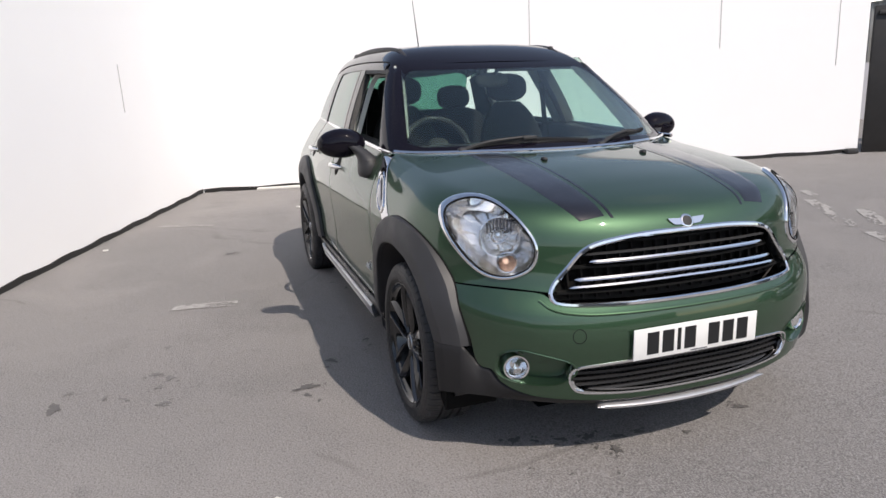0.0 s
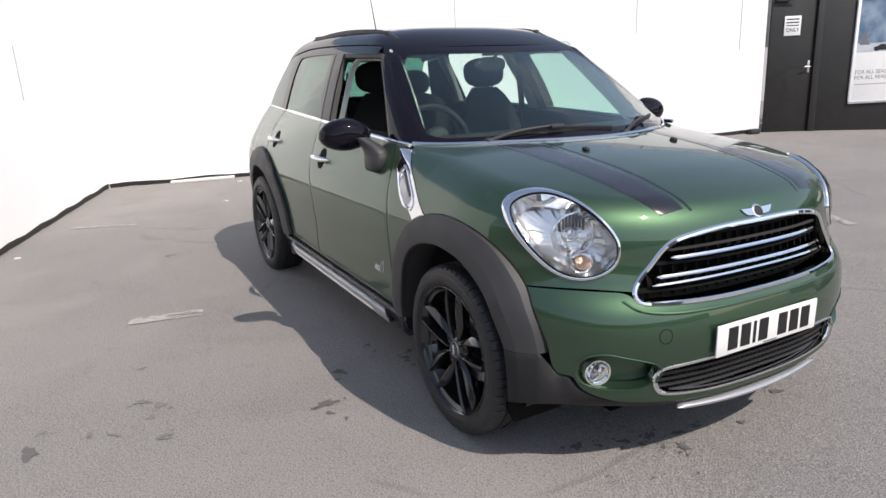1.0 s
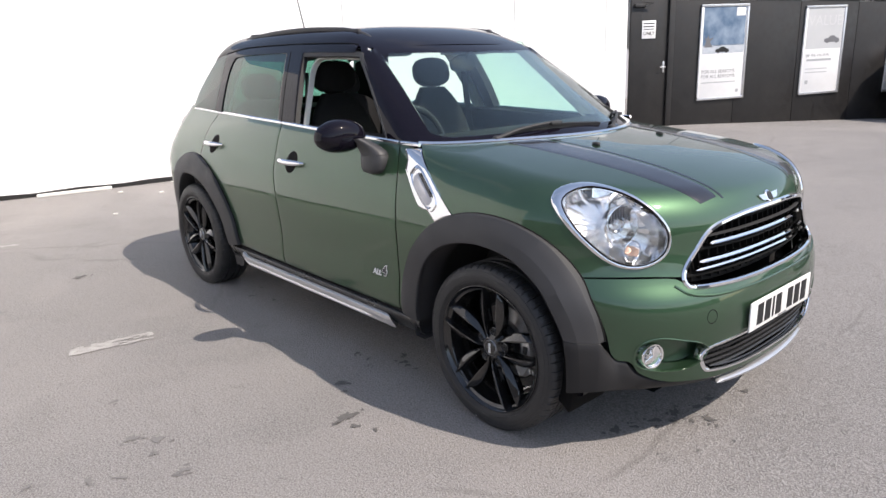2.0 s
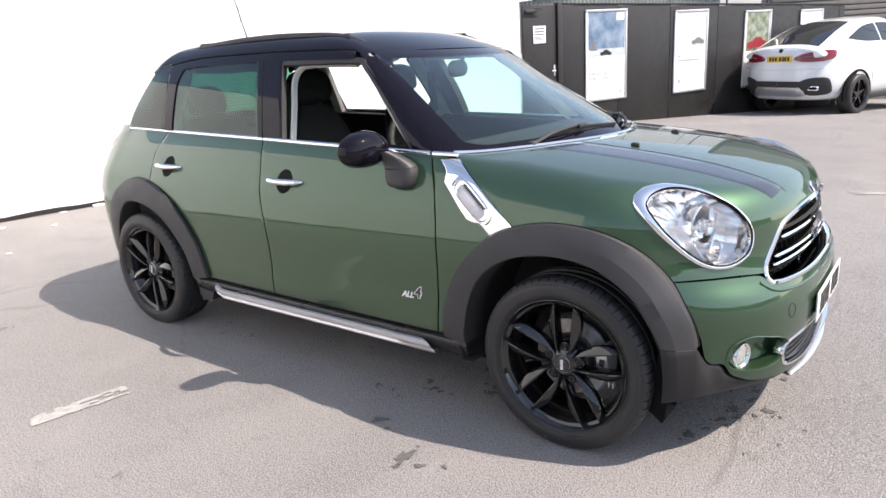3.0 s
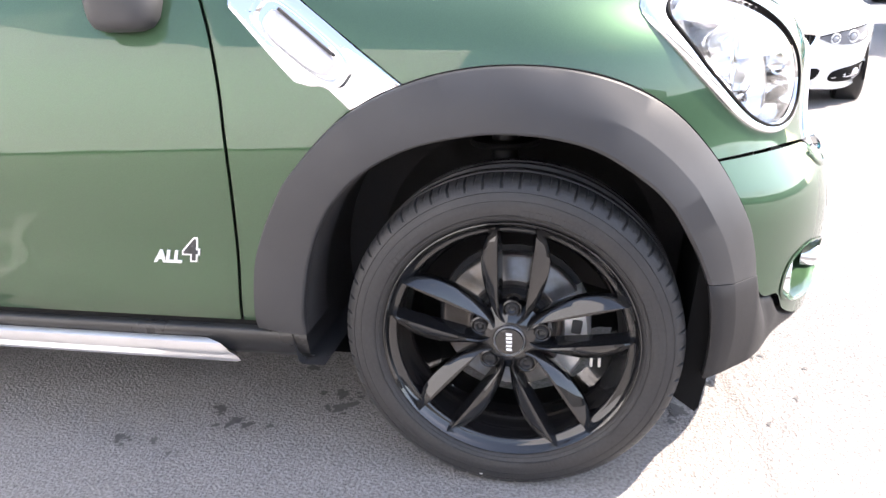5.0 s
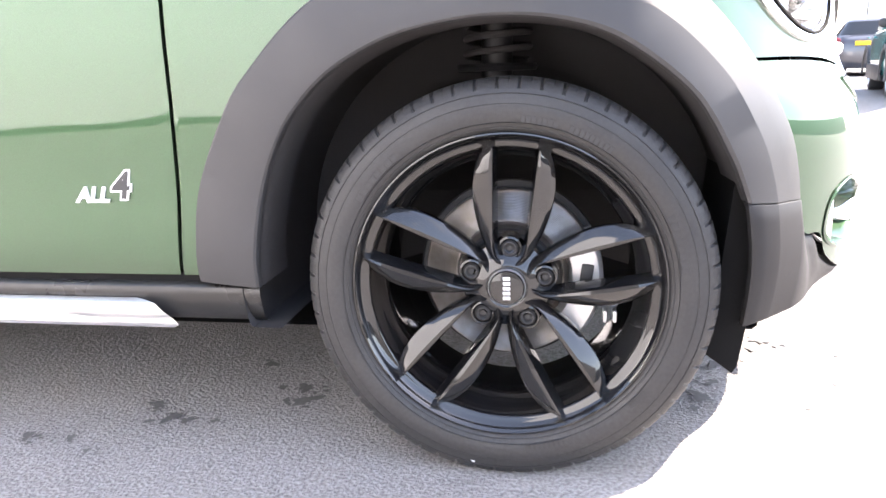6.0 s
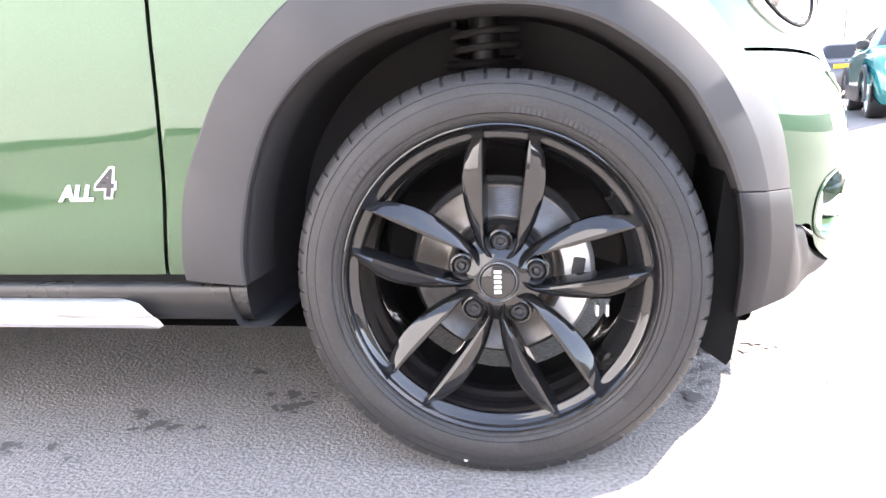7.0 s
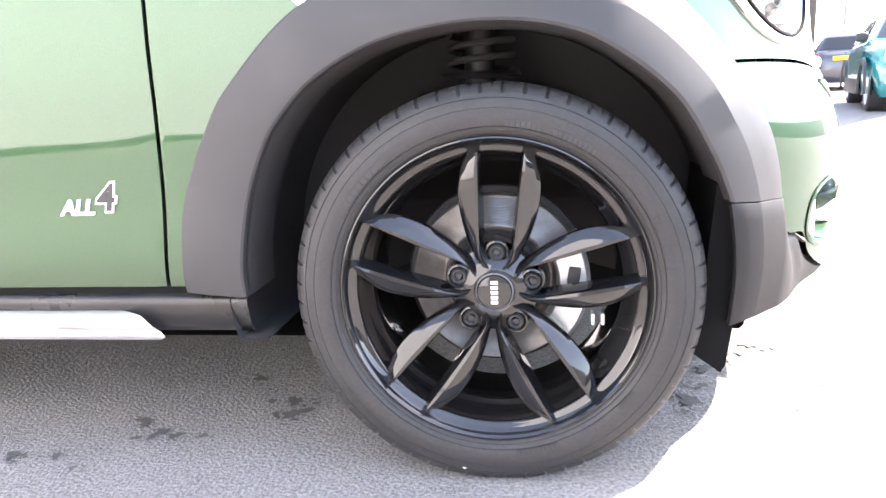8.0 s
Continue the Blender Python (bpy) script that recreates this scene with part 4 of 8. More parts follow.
# bright bead on the bumper under the grille
p = onto(spline([(0.60, -0.565, 0.632), (0.636, -0.52, 0.600), (0.68, -0.42, 0.583), (0.712, -0.25, 0.578), (0.72, 0.0, 0.576), (0.712, 0.25, 0.578), (0.68, 0.42, 0.583), (0.636, 0.52, 0.600), (0.60, 0.565, 0.632)], 120))
put("bumper_crease", strip(p, gradient(body, p), [(-0.007, -0.004), (-0.004, 0.003), (0.0, 0.0045), (0.004, 0.003), (0.007, -0.004)]), PAINT, bumper)

# ---- grille ----
GR_C, GR_N = (0.66, 0.0, 0.72), (1.0, 0.0, 0.0)
g_half = [(0.0, 0.118), (0.17, 0.115), (0.31, 0.099), (0.385, 0.072), (0.44, 0.012), (0.485, -0.040), (0.500, -0.076), (0.478, -0.100), (0.34, -0.108), (0.16, -0.112), (0.0, -0.113)]
GR_LOOP = spline(g_half + [(-x, y) for x, y in g_half[-2:0:-1]], 160, True)
p = shot(body, GR_C, GR_N, GR_LOOP[:, 0], GR_LOOP[:, 1])
gn = gradient(body, p)
grille = put("grille", strip(p, gn * 0.6 + np.array([0.4, 0, 0]), [(-0.0095, -0.012), (-0.009, 0.003), (-0.004, 0.008), (0.004, 0.007), (0.009, 0.001), (0.009, -0.04), (-0.004, -0.04)], True), CHROME, car, "black grille in a chrome surround")
rings = [shot(body, GR_C, GR_N, GR_LOOP[:, 0] * k, GR_LOOP[:, 1] * k) - np.array([0.075, 0, 0]) for k in (1.02, 0.6, 0.02)]
put("grille_backing", sheet(np.array(rings), close_v=True), VOID, grille)


def grille_half(z):
    """Half the grille's width at a height over its centre."""
    h = np.array(g_half)
    return float(np.interp(-z, -h[:, 1], h[:, 0]))


for z, long in ((0.062, 0), (0.036, 1), (-0.020, 1), (-0.046, 1)):
    hw_ = grille_half(z) - (0.055 if long else 0.02)
    y = np.linspace(-hw_, hw_, 61)
    bow = -0.010 * (y / 0.45) ** 2
    q = shot(body, GR_C, GR_N, y, z + bow) - np.array([0.012, 0, 0])
    end = np.clip((hw_ - np.abs(y)) / 0.012, 0.25, 1)[:, None, None]
    sec = np.array([(-0.007, -0.014), (-0.006, 0.003), (0.0, 0.007), (0.006, 0.003), (0.007, -0.014)]) if long else np.array([(-0.003, -0.01), (-0.003, 0.002), (0.003, 0.002), (0.003, -0.01)])
    g = q[:, None] + end * (sec[None, :, :1] * np.array([0, 0, 1.0]) + sec[None, :, 1:] * np.array([1.0, 0, 0]))
    put("grille_bar", sheet(g, close_v=True), CHROME if long else DARK, grille, "rounded chrome bar" if long else "")
for z in (0.09, 0.008, -0.075):
    hw_ = grille_half(z) - 0.03
    y = np.linspace(-hw_, hw_, 41)
    q = shot(body, GR_C, GR_N, y, np.full(41, z)) - np.array([0.035, 0, 0])
    put("grille_slat", strip(q, (1, 0, 0), [(-0.004, -0.02), (-0.004, 0.006), (0.004, 0.006), (0.004, -0.02)]), VOID, grille)
for y in np.linspace(-0.42, 0.42, 19):
    top_z = 0.10 - 0.30 * max(0, abs(y) - 0.28)
    q = shot(body, GR_C, GR_N, np.array([y, y]), np.array([-0.10, top_z])) - np.array([0.06, 0, 0])
    put("grille_rib", strip(q, (1, 0, 0), [(-0.003, -0.02), (-0.003, 0.004), (0.003, 0.004), (0.003, -0.02)]), VOID, grille)

# ---- headlamps ----
def headlamp():
    p = shot(body, HL_C, HL_N, HL_LOOP[:, 0], HL_LOOP[:, 1])
    n = gradient(body, p)
    ang = np.arctan2(HL_LOOP[:, 1], HL_LOOP[:, 0])
    inner = HL_IN.copy()
    q = shot(body, HL_C, HL_N, inner[:, 0] * 0.985, inner[:, 1] * 0.985)
    nq = gradient(body, q)
    rows = [p - n * 0.004, p + n * 0.003, p * 0.8 + q * 0.2 + n * 0.009, p * 0.3 + q * 0.7 + nq * 0.010, q + nq * 0.006, q - nq * 0.004, q - nq * 0.05]
    ring = sheet(np.array(rows), close_v=True)
    shell = []
    aim = np.array(HL_N) / np.linalg.norm(HL_N)
    for k, d in ((1.0, 0.006), (0.96, 0.055), (0.80, 0.088), (0.55, 0.105), (0.25, 0.112), (0.01, 0.114)):
        uv = inner * k
        s = shot(body, HL_C, HL_N, uv[:, 0], uv[:, 1])
        flute = np.where(np.arange(len(uv)) % 6 < 3, 0.0, 0.007)[:, None] * min(1.0, max(0.0, (1.0 - k) * 6)) * min(1.0, k * 2)
        shell.append(s - aim * (d + flute))
    bowl = sheet(np.array(shell), close_v=True)
    face = []
    for k, d in ((0.99, -0.001), (0.93, -0.007), (0.75, -0.014), (0.5, -0.019), (0.25, -0.021), (0.005, -0.022)):
        uv = inner * k
        face.append(shot(body, HL_C, HL_N, uv[:, 0], uv[:, 1]) - aim * d)
    outer = np.array(face)
    lens = sheet(np.concatenate([outer, (outer - aim * 0.004)[::-1]]), close_v=True)
    return ring, bowl, lens, aim


ring, bowl, lens, aim = headlamp()
sp_ = shot(body, HL_C, HL_N, HL_IN[:, 0], HL_IN[:, 1])
seal = strip(sp_, gradient(body, sp_), [(-0.002, -0.004), (-0.0017, 0.0118), (0.0017, 0.0118), (0.002, -0.004)], True)
for mirror in (False, True):
    fix = flip if mirror else (lambda vf: vf)
    lamp = put("headlamp", fix(ring), CHROME, car, "egg-shaped headlamp in a chrome rim", sharp=60)
    put("reflector", fix(bowl), LAMP_GREY, lamp, sharp=18)
    put("lamp_seal", fix(seal), VOID, lamp, "black seal round the lens")
    m = Matrix.Translation(Vector(HL_C) + Vector(aim) * -0.055) @ Vector((1, -0.25, 0.03)).to_track_quat("Z", "Y").to_matrix().to_4x4()
    dish = turned([(0.074, 0.040), (0.070, 0.040), (0.064, 0.01), (0.045, -0.025), (0.02, -0.04), (0.0, -0.042)], 40, "z")
    put("main_beam", fix(moved(dish, m @ Matrix.Translation((0.01, 0.012, 0.0)))), REFLECT, lamp, "bright round reflector")
    put("bulb_cap", fix(moved(turned([(0.0, 0.03), (0.014, 0.026), (0.016, 0.01), (0.014, -0.03)], 20, "z"), m @ Matrix.Translation((0.01, 0.012, 0)))), REFLECT, lamp)
    put("indicator", fix(moved(turned([(0.036, 0.035), (0.033, 0.036), (0.028, 0.01), (0.0, -0.015)], 28, "z"), m @ Matrix.Translation((0.03, -0.072, 0.035)))), REFLECT, lamp)
    put("indicator_bulb", fix(moved(lump((0, 0, 0), (0.013, 0.013, 0.020), 2.0, 14, 9), m @ Matrix.Translation((0.03, -0.072, 0.045)))), AMBER, lamp, "amber indicator bulb")
    for x in np.linspace(-0.042, 0.042, 8):
        put("reflector_fin", fix(moved(block((0.0045, 0.040, 0.012), 0.001), m @ Matrix.Translation((0.01 + x, 0.058 - 8 * x * x, 0.030)))), DARK, lamp)
    hoop = [(0.071 * math.cos(a), 0.071 * math.sin(a), 0.042) for a in np.linspace(0, 2 * math.pi, 40, endpoint=False)]
    put("beam_ring", fix(moved(tube(hoop, 0.0035, 8, True), m @ Matrix.Translation((0.01, 0.012, 0.0)))), CHROME, lamp, "chrome ring round the main beam")
    cup_ = [(0.036 * math.cos(a), 0.036 * math.sin(a), 0.036) for a in np.linspace(0, 2 * math.pi, 30, endpoint=False)]
    put("indicator_ring", fix(moved(tube(cup_, 0.003, 8, True), m @ Matrix.Translation((0.03, -0.072, 0.036)))), CHROME, lamp)
    put("beam_dome", fix(moved(lump((0, 0, 0), (0.030, 0.030, 0.026), 2.0, 24, 14), m @ Matrix.Translation((0.01, 0.012, 0.012)))), LENS, lamp, "clear projector dome")
    glass = put("lamp_lens", fix(lens), LENS, lamp, "clear bulging lens", sharp=70)
    glass.visible_shadow = False

# number plate: a white plate with plain bars
plate_m = Matrix(((0, 0, 1, 0.711), (1, 0, 0, 0.0), (0, 1, 0, 0.473), (0, 0, 0, 1)))
plate = put("number_plate", block((0.512, 0.111, 0.006), 0.004), PLATE_W, car, "white front plate with black bars", plate_m)
x0 = -0.205
for w in (0.05, 0.05, 0.018, 0.05, None, 0.05, 0.05, 0.05):
    if w is None:
        x0 += 0.038
        continue
    bars([(x0 + w / 2, 0.0, w - 0.004, 0.079)], INK, plate, Matrix.Translation((0, 0, 0.003)), "plate_bar")
    x0 += w + 0.011
bars([(0.01, -0.049, 0.07, 0.004)], GREY_INK, plate, Matrix.Translation((0, 0, 0.003)), "plate_bar")
put("plate_mount", block((0.40, 0.06, 0.02), 0.004), DARK, car, m=plate_m @ Matrix.Translation((0, 0, -0.012)))


# ---- body sides ----
def side_panel(bottom, top, left, right, n=40, m=60, skin=door_skin, thick=0.012, proud=0.0):
    """A curved panel between four borders drawn in the side view."""
    g = coons(spline(bottom, m), spline(top, m), spline(left, n), spline(right, n))
    return slab(skin(g[..., 0], g[..., 1], proud), thick)


GAP = 0.0035
BELT = lambda x: 1.0425 + 0.0275 * np.clip((-0.6 - x) / 1.06, 0, 1) + 0.022 * np.clip((-1.66 - x) / 1.2, 0, 1)
DOOR_A = [(-0.560, 0.331), (-0.541, 0.50), (-0.527, 0.70), (-0.534, 0.86), (-0.598, BELT(-0.598))]
DOOR_B = [(-1.560, 0.332), (-1.552, 0.42), (-1.538, 0.56), (-1.541, 0.70), (-1.557, 0.82), (-1.582, 0.93), (-1.628, BELT(-1.628))]
DOOR_C = [(-2.100, 0.335), (-2.160, 0.50), (-2.260, 0.64), (-2.390, 0.730), (-2.500, 0.775), (-2.508, 0.86), (-2.528, 0.97), (-2.485, BELT(-2.485))]


def off(pts, d):
    return [(x + d, z) for x, z in pts]


front_door = both("front_door", side_panel([(-1.560 + GAP, 0.332), (-1.0, 0.331), (-0.560 - GAP, 0.331)],
                  [(-1.628 + GAP, BELT(-1.628)), (-1.1, BELT(-1.1)), (-0.598 - GAP, BELT(-0.598))], off(DOOR_B, GAP), off(DOOR_A, -GAP)), PAINT, car, "green front door, window lowered")
rear_door = both("rear_door", side_panel([(-2.100 + GAP, 0.335), (-1.8, 0.334), (-1.560 - GAP, 0.332)],
                 [(-2.485 + GAP, BELT(-2.485)), (-2.1, BELT(-2.1)), (-1.628 - GAP, BELT(-1.628))], off(DOOR_C, GAP), off(DOOR_B, -GAP)), PAINT, car, "green rear door")
both("front_wing", side_panel([(-0.560 + GAP, 0.331), (-0.53, 0.331), (-0.50, 0.331)], [(-0.598 + GAP, 1.038), (-0.54, 1.035), (-0.478, 1.022)],
     off(DOOR_A[:-1], GAP) + [(-0.598 + GAP, 1.038)], [(-0.50, 0.331), (-0.47, 0.50), (-0.40, 0.64), (-0.27, 0.775), (-0.19, 0.81), (-0.33, 0.918), (-0.478, 1.022)], n=80, m=30, skin=flank), PAINT, car)
# rear quarter, wrapped round to the tail
zq = np.linspace(0.0, 1.0, 46)
rows = []
for k in zq:
    z = 0.335 + k * (1.105 - 0.335)
    x_edge = float(np.interp(z, [0.335, 0.50, 0.64, 0.73, 0.775, 0.86, 0.97, 1.09], [-2.100, -2.160, -2.260, -2.390, -2.500, -2.508, -2.528, -2.485])) - GAP
    line = []
    for u in np.linspace(0, 1, 60):
        a = u * 1.0
        x = x_edge + (-2.9 - x_edge) * min(1, a / 0.45) if a < 0.45 else None
        if x is not None:
            line.append((x, -float(half_width(np.array(x), np.array(z))), z))
        else:
            th = (a - 0.45) / 0.55 * math.pi / 2
            w = float(half_width(np.array(-2.9), np.array(z)))
            line.append((-2.9 - (-2.9 - float(tail_x(np.array(z)))) * math.sin(th) ** 0.75, -w * math.cos(th) ** 0.55 if th < 1.5707 else 0.0, z))
    rows.append(line)
rear_grid = np.array(rows)
rc = cells(rear_grid)
keep = ~((np.hypot(rc[..., 0] + 2.565, rc[..., 2] - 0.33) < 0.445) & (rc[..., 1] < -0.5))
v1, f1 = sheet(rear_grid, keep)
if np.cross(v1[f1[0][1]] - v1[f1[0][0]], v1[f1[0][2]] - v1[f1[0][1]])[1] > 0:
    f1 = [tuple(reversed(f)) for f in f1]
both("rear_quarter", (v1, f1), PAINT, car, "", sharp=60)
brim = rear_grid[-1]
inner_brim = brim + (np.array([-1.6, 0.0, 0.0]) - brim) * np.array([0.10, 0.16, 0.0]) + np.array([0, 0, 0.006])
both("rear_shoulder", sheet(np.array([brim, brim * 0.5 + inner_brim * 0.5 + np.array([0, 0, 0.006]), inner_brim])), PAINT, car, "green shoulder under the rear glass", sharp=60)

# dark structure behind the shut lines
def inner_shell(x0, x1, z0, z1, n=30, m=16, depth=0.018):
    gx_, gz_ = np.meshgrid(np.linspace(x0, x1, n), np.linspace(z0, z1, m), indexing="ij")
    return sheet(door_skin(gx_, gz_, -depth))


both("inner_body", inner_shell(-2.66, -0.51, 0.34, 1.03), VOID, car)

# rear lamps peep round the corner
q = np.stack([door_skin(np.linspace(-2.93, -2.955, 2), z, 0.0) for z in (0.80, 1.0)])
both("tail_lamp", moved(lump((0, 0, 0), (0.075, 0.06, 0.135), 2.6), Matrix.Translation((-3.055, -0.640, 0.895)) @ Matrix.Rotation(radians(35), 4, "Z")), RED_LENS, car, "upright red tail lamp")
both("tail_lamp_rim", moved(lump((0, 0, 0), (0.070, 0.058, 0.15), 2.6), Matrix.Translation((-3.045, -0.638, 0.895)) @ Matrix.Rotation(radians(35), 4, "Z")), RED_LENS, car)

# ---- wheel arch flares ----
def flare(outer, inner, skin, n=90, under=door_skin):
    o, i = spline(outer, n), spline(inner, n)
    rows = []
    plain_ = ((0.0, -0.006), (0.0, 0.017), (0.015, 0.0215), (0.045, 0.0235), (0.4, 0.030), (0.85, 0.034), (0.955, 0.033), (0.985, 0.030), (1.0, 0.020))
    creased = ((0.0, -0.006), (0.0, 0.000), (0.02, 0.003), (0.25, 0.0165), (0.485, 0.0325), (0.505, 0.0336), (0.93, 0.0372), (0.985, 0.034), (1.0, 0.022))
    for (k0, out0), (k1, out1) in zip(plain_, creased):
        b_ = np.clip((o[:, :1] - 0.02) / 0.22, 0, 1)
        k, out = k0 * (1 - b_) + k1 * b_, (out0 * (1 - b_) + out1 * b_)[:, 0]
        p = o * (1 - k) + i * k
        b = skin(p[:, 0], p[:, 1])
        b[:, 1] -= out
        b[:, 0], b[:, 2] = p[:, 0], p[:, 1]
        rows.append(b)
    foot = under(o[:, 0], o[:, 1])
    foot[:, 1] = np.maximum(foot[:, 1] + 0.005, rows[0][:, 1])
    rows[0] = foot
    inner_rows = [rows[8] + np.array([0, d, 0]) for d in (0.0, 0.012, 0.05, 0.12)]
    rows.append(rows[8] + np.array([0, 0.006, 0]))
    v, f = sheet(np.array(rows))
    c0 = f[len(f) // 2]
    if np.cross(v[c0[1]] - v[c0[0]], v[c0[2]] - v[c0[1]])[1] > 0:
        f = [tuple(reversed(q)) for q in f]
    return (v, f), sheet(np.array(inner_rows))


F_OUT = [(-0.517, 0.327), (-0.516, 0.374), (-0.496, 0.484), (-0.437, 0.604), (-0.388, 0.668), (-0.284, 0.763), (-0.148, 0.822), (0.002, 0.841), (0.145, 0.823), (0.262, 0.768), (0.353, 0.676), (0.416, 0.571), (0.438, 0.505), (0.447, 0.456)]
F_IN = [(-0.407, 0.320), (-0.404, 0.378), (-0.383, 0.477), (-0.348, 0.560), (-0.311, 0.612), (-0.254, 0.663), (-0.173, 0.704), (-0.089, 0.724), (-0.007, 0.731), (0.083, 0.722), (0.165, 0.693), (0.262, 0.620), (0.318, 0.534), (0.341, 0.486), (0.351, 0.461)]


def front_flare_skin(x, z):
    p = flank(x, z)
    wide = -0.846 + 0.25 * np.maximum(0, np.asarray(x) - 0.33)
    p[:, 1] = np.where(np.asarray(x) > 0.1, np.minimum(p[:, 1], p[:, 1] * 0.55 + wide * 0.45), p[:, 1])
    return p


outer_face, inner_lip = flare(F_OUT, F_IN, front_flare_skin, under=flank)
both("wheel_arch_flare", outer_face, CLAD, car, "wide grained black arch flare", sharp=22)
both("flare_lip", inner_lip, LINER, car, "black inner lip of the arch")
R_OUT = [(-2.078, 0.338), (-2.120, 0.50), (-2.190, 0.63), (-2.290, 0.735), (-2.420, 0.803), (-2.570, 0.838), (-2.70, 0.828), (-2.82, 0.765), (-2.91, 0.66), (-2.96, 0.54), (-2.965, 0.38)]
R_IN = [(-2.188, 0.318), (-2.212, 0.42), (-2.255, 0.50), (-2.335, 0.600), (-2.440, 0.672), (-2.580, 0.707), (-2.70, 0.700), (-2.79, 0.635), (-2.86, 0.53), (-2.89, 0.44), (-2.895, 0.38)]


outer_face, inner_lip = flare(R_OUT, R_IN, door_skin)
both("wheel_arch_flare", outer_face, CLAD, car, "wide grained black arch flare", sharp=22)
both("flare_lip", inner_lip, LINER, car, "black inner lip of the arch")
# the dark gap along the flares' outer edge
for line, skin_ in ((F_OUT, flank), (R_OUT, door_skin)):
    q = spline(line, 90)
    both("flare_gap", strip(skin_(q[:, 0], q[:, 1]), (0, -1, 0), [(-0.0022, -0.006), (-0.0022, 0.0035), (0.0022, 0.0035), (0.0022, -0.006)]), VOID, car)
# joint line in the front flare above the lower bumper edge
both("flare_joint", strip(np.array([(0.353, -0.844, 0.460), (0.358, -0.8455, 0.4598), (0.3985, -0.8275, 0.4577), (0.423, -0.8005, 0.4564), (0.447, -0.774, 0.455)]), (0.35, -0.93, 0.0), [(-0.004, -0.01), (-0.004, -0.002), (0.004, -0.002), (0.004, -0.01)]), VOID, car)

# liners and hidden inner wings
def liner(cx, cz, r, y0, y1):
    w = np.linspace(radians(-32), radians(212), 60)
    g = np.array([[(cx + r * k * math.cos(a), y + 0.055 * min(1.0, max(0.0, math.cos(a) - 0.5) * 4) * (k == 1.0 and y == y0), max(0.245, cz + r * k * math.sin(a))) for a in w] for k, y in ((1.0, y0), (1.0, y1), (0.8, y1 + 0.01), (0.02, y1 + 0.01))])
    return sheet(g)


both("arch_liner", liner(-0.02, 0.335, 0.425, -0.84, -0.44), LINER, car, "black plastic arch liner")
both("arch_liner", liner(-2.560, 0.33, 0.405, -0.83, -0.46), LINER, car, "black plastic arch liner")
both("inner_wing", block((1.05, 0.06, 0.45), 0.02, Matrix.Translation((-0.02, -0.40, 0.62))), DARK, car)
# spring and strut in the front arch
coil = [(-0.03 + 0.058 * math.cos(a), -0.57 + 0.058 * math.sin(a), 0.676 + 0.0042 * a) for a in np.linspace(0, 5 * math.pi, 100)]
both("coil_spring", tube(coil, 0.0062, 8), LINER, car, "black coil spring")
both("strut", merge(turned([(0.0, 0.80), (0.028, 0.80), (0.028, 0.60), (0.0, 0.60)], 18, "z"), turned([(0.0, 0.672), (0.07, 0.672), (0.074, 0.666), (0.07, 0.660), (0.0, 0.660)], 24, "z")), INK, car)
for ob in [o for o in car.children if o.name.startswith("strut")]:
    for v in ob.data.vertices:
        v.co.x += -0.03
        v.co.y += -0.60 if ob.name == "strut" else 0.60
both("splash_flap", prism([(0.342, -0.81, 0.50), (0.366, -0.81, 0.48), (0.373, -0.81, 0.256), (0.364, -0.81, 0.190), (0.357, -0.81, 0.179), (0.296, -0.81, 0.224), (0.325, -0.81, 0.30)], 0.20, (0, 1, 0)), FLAP, car, "black splash flap ahead of the wheel")
both("splash_flap", prism([(-2.13, -0.80, 0.30), (-2.09, -0.80, 0.27), (-2.12, -0.80, 0.19), (-2.21, -0.80, 0.18), (-2.24, -0.80, 0.28)], 0.2, (0, 1, 0)), DARK, car)

# ---- sills ----
xs = np.linspace(-2.20, -0.415, 60)
sec = [(0.318, -0.004), (0.3165, 0.012), (0.312, 0.017), (0.300, 0.020), (0.266, 0.019), (0.250, 0.010), (0.243, -0.01), (0.240, -0.15)]
g = np.array([[(x, -float(half_width(np.array(x), np.array(z))) - d, z) for x in xs] for z, d in sec])
v1, f1 = sheet(g)
if np.cross(v1[f1[0][1]] - v1[f1[0][0]], v1[f1[0][2]] - v1[f1[0][1]])[1] > 0:
    f1 = [tuple(reversed(q)) for q in f1]
sill = both("sill", (v1, f1), SILL_CLAD, car, "scuffed black plastic sill", sharp=50)
xg = np.linspace(-2.20, -0.415, 40)
both("sill_gap", sheet(np.array([[(x, -float(half_width(np.array(x), np.array(0.32))) + 0.004, z) for x in xg] for z in (0.335, 0.312)])), VOID, car)
rows = []
for z, y, tip in ((0.293, -0.838, -0.640), (0.292, -0.848, -0.618), (0.288, -0.853, -0.600), (0.272, -0.854, -0.584), (0.264, -0.852, -0.575), (0.260, -0.842, -0.571),
                  (0.256, -0.843, -0.567), (0.249, -0.847, -0.562), (0.242, -0.844, -0.575), (0.239, -0.80, -0.600)):
    xs = np.linspace(-2.00, tip, 60)
    back_t = np.clip((xs + 2.00) / 0.05, 0.0, 1)
    solid = np.clip((xs + 0.76) / 0.03, 0, 1)
    yy = np.where(solid > 0, np.minimum(y, y + (-0.850 - y) * solid * (0.245 < z < 0.262)), y)
    rows.append(np.stack([xs, yy, z + (1 - back_t) * 0.02], 1))
v1, f1 = sheet(np.array(rows))
f1 = list(f1) + [tuple(i * 60 + 59 for i in range(10))]
if np.cross(v1[f1[0][1]] - v1[f1[0][0]], v1[f1[0][2]] - v1[f1[0][1]])[1] > 0:
    f1 = [tuple(reversed(q)) for q in f1]
both("side_bar", (v1, f1), SILVER, car, "satin silver side bar along the sill", sharp=45)
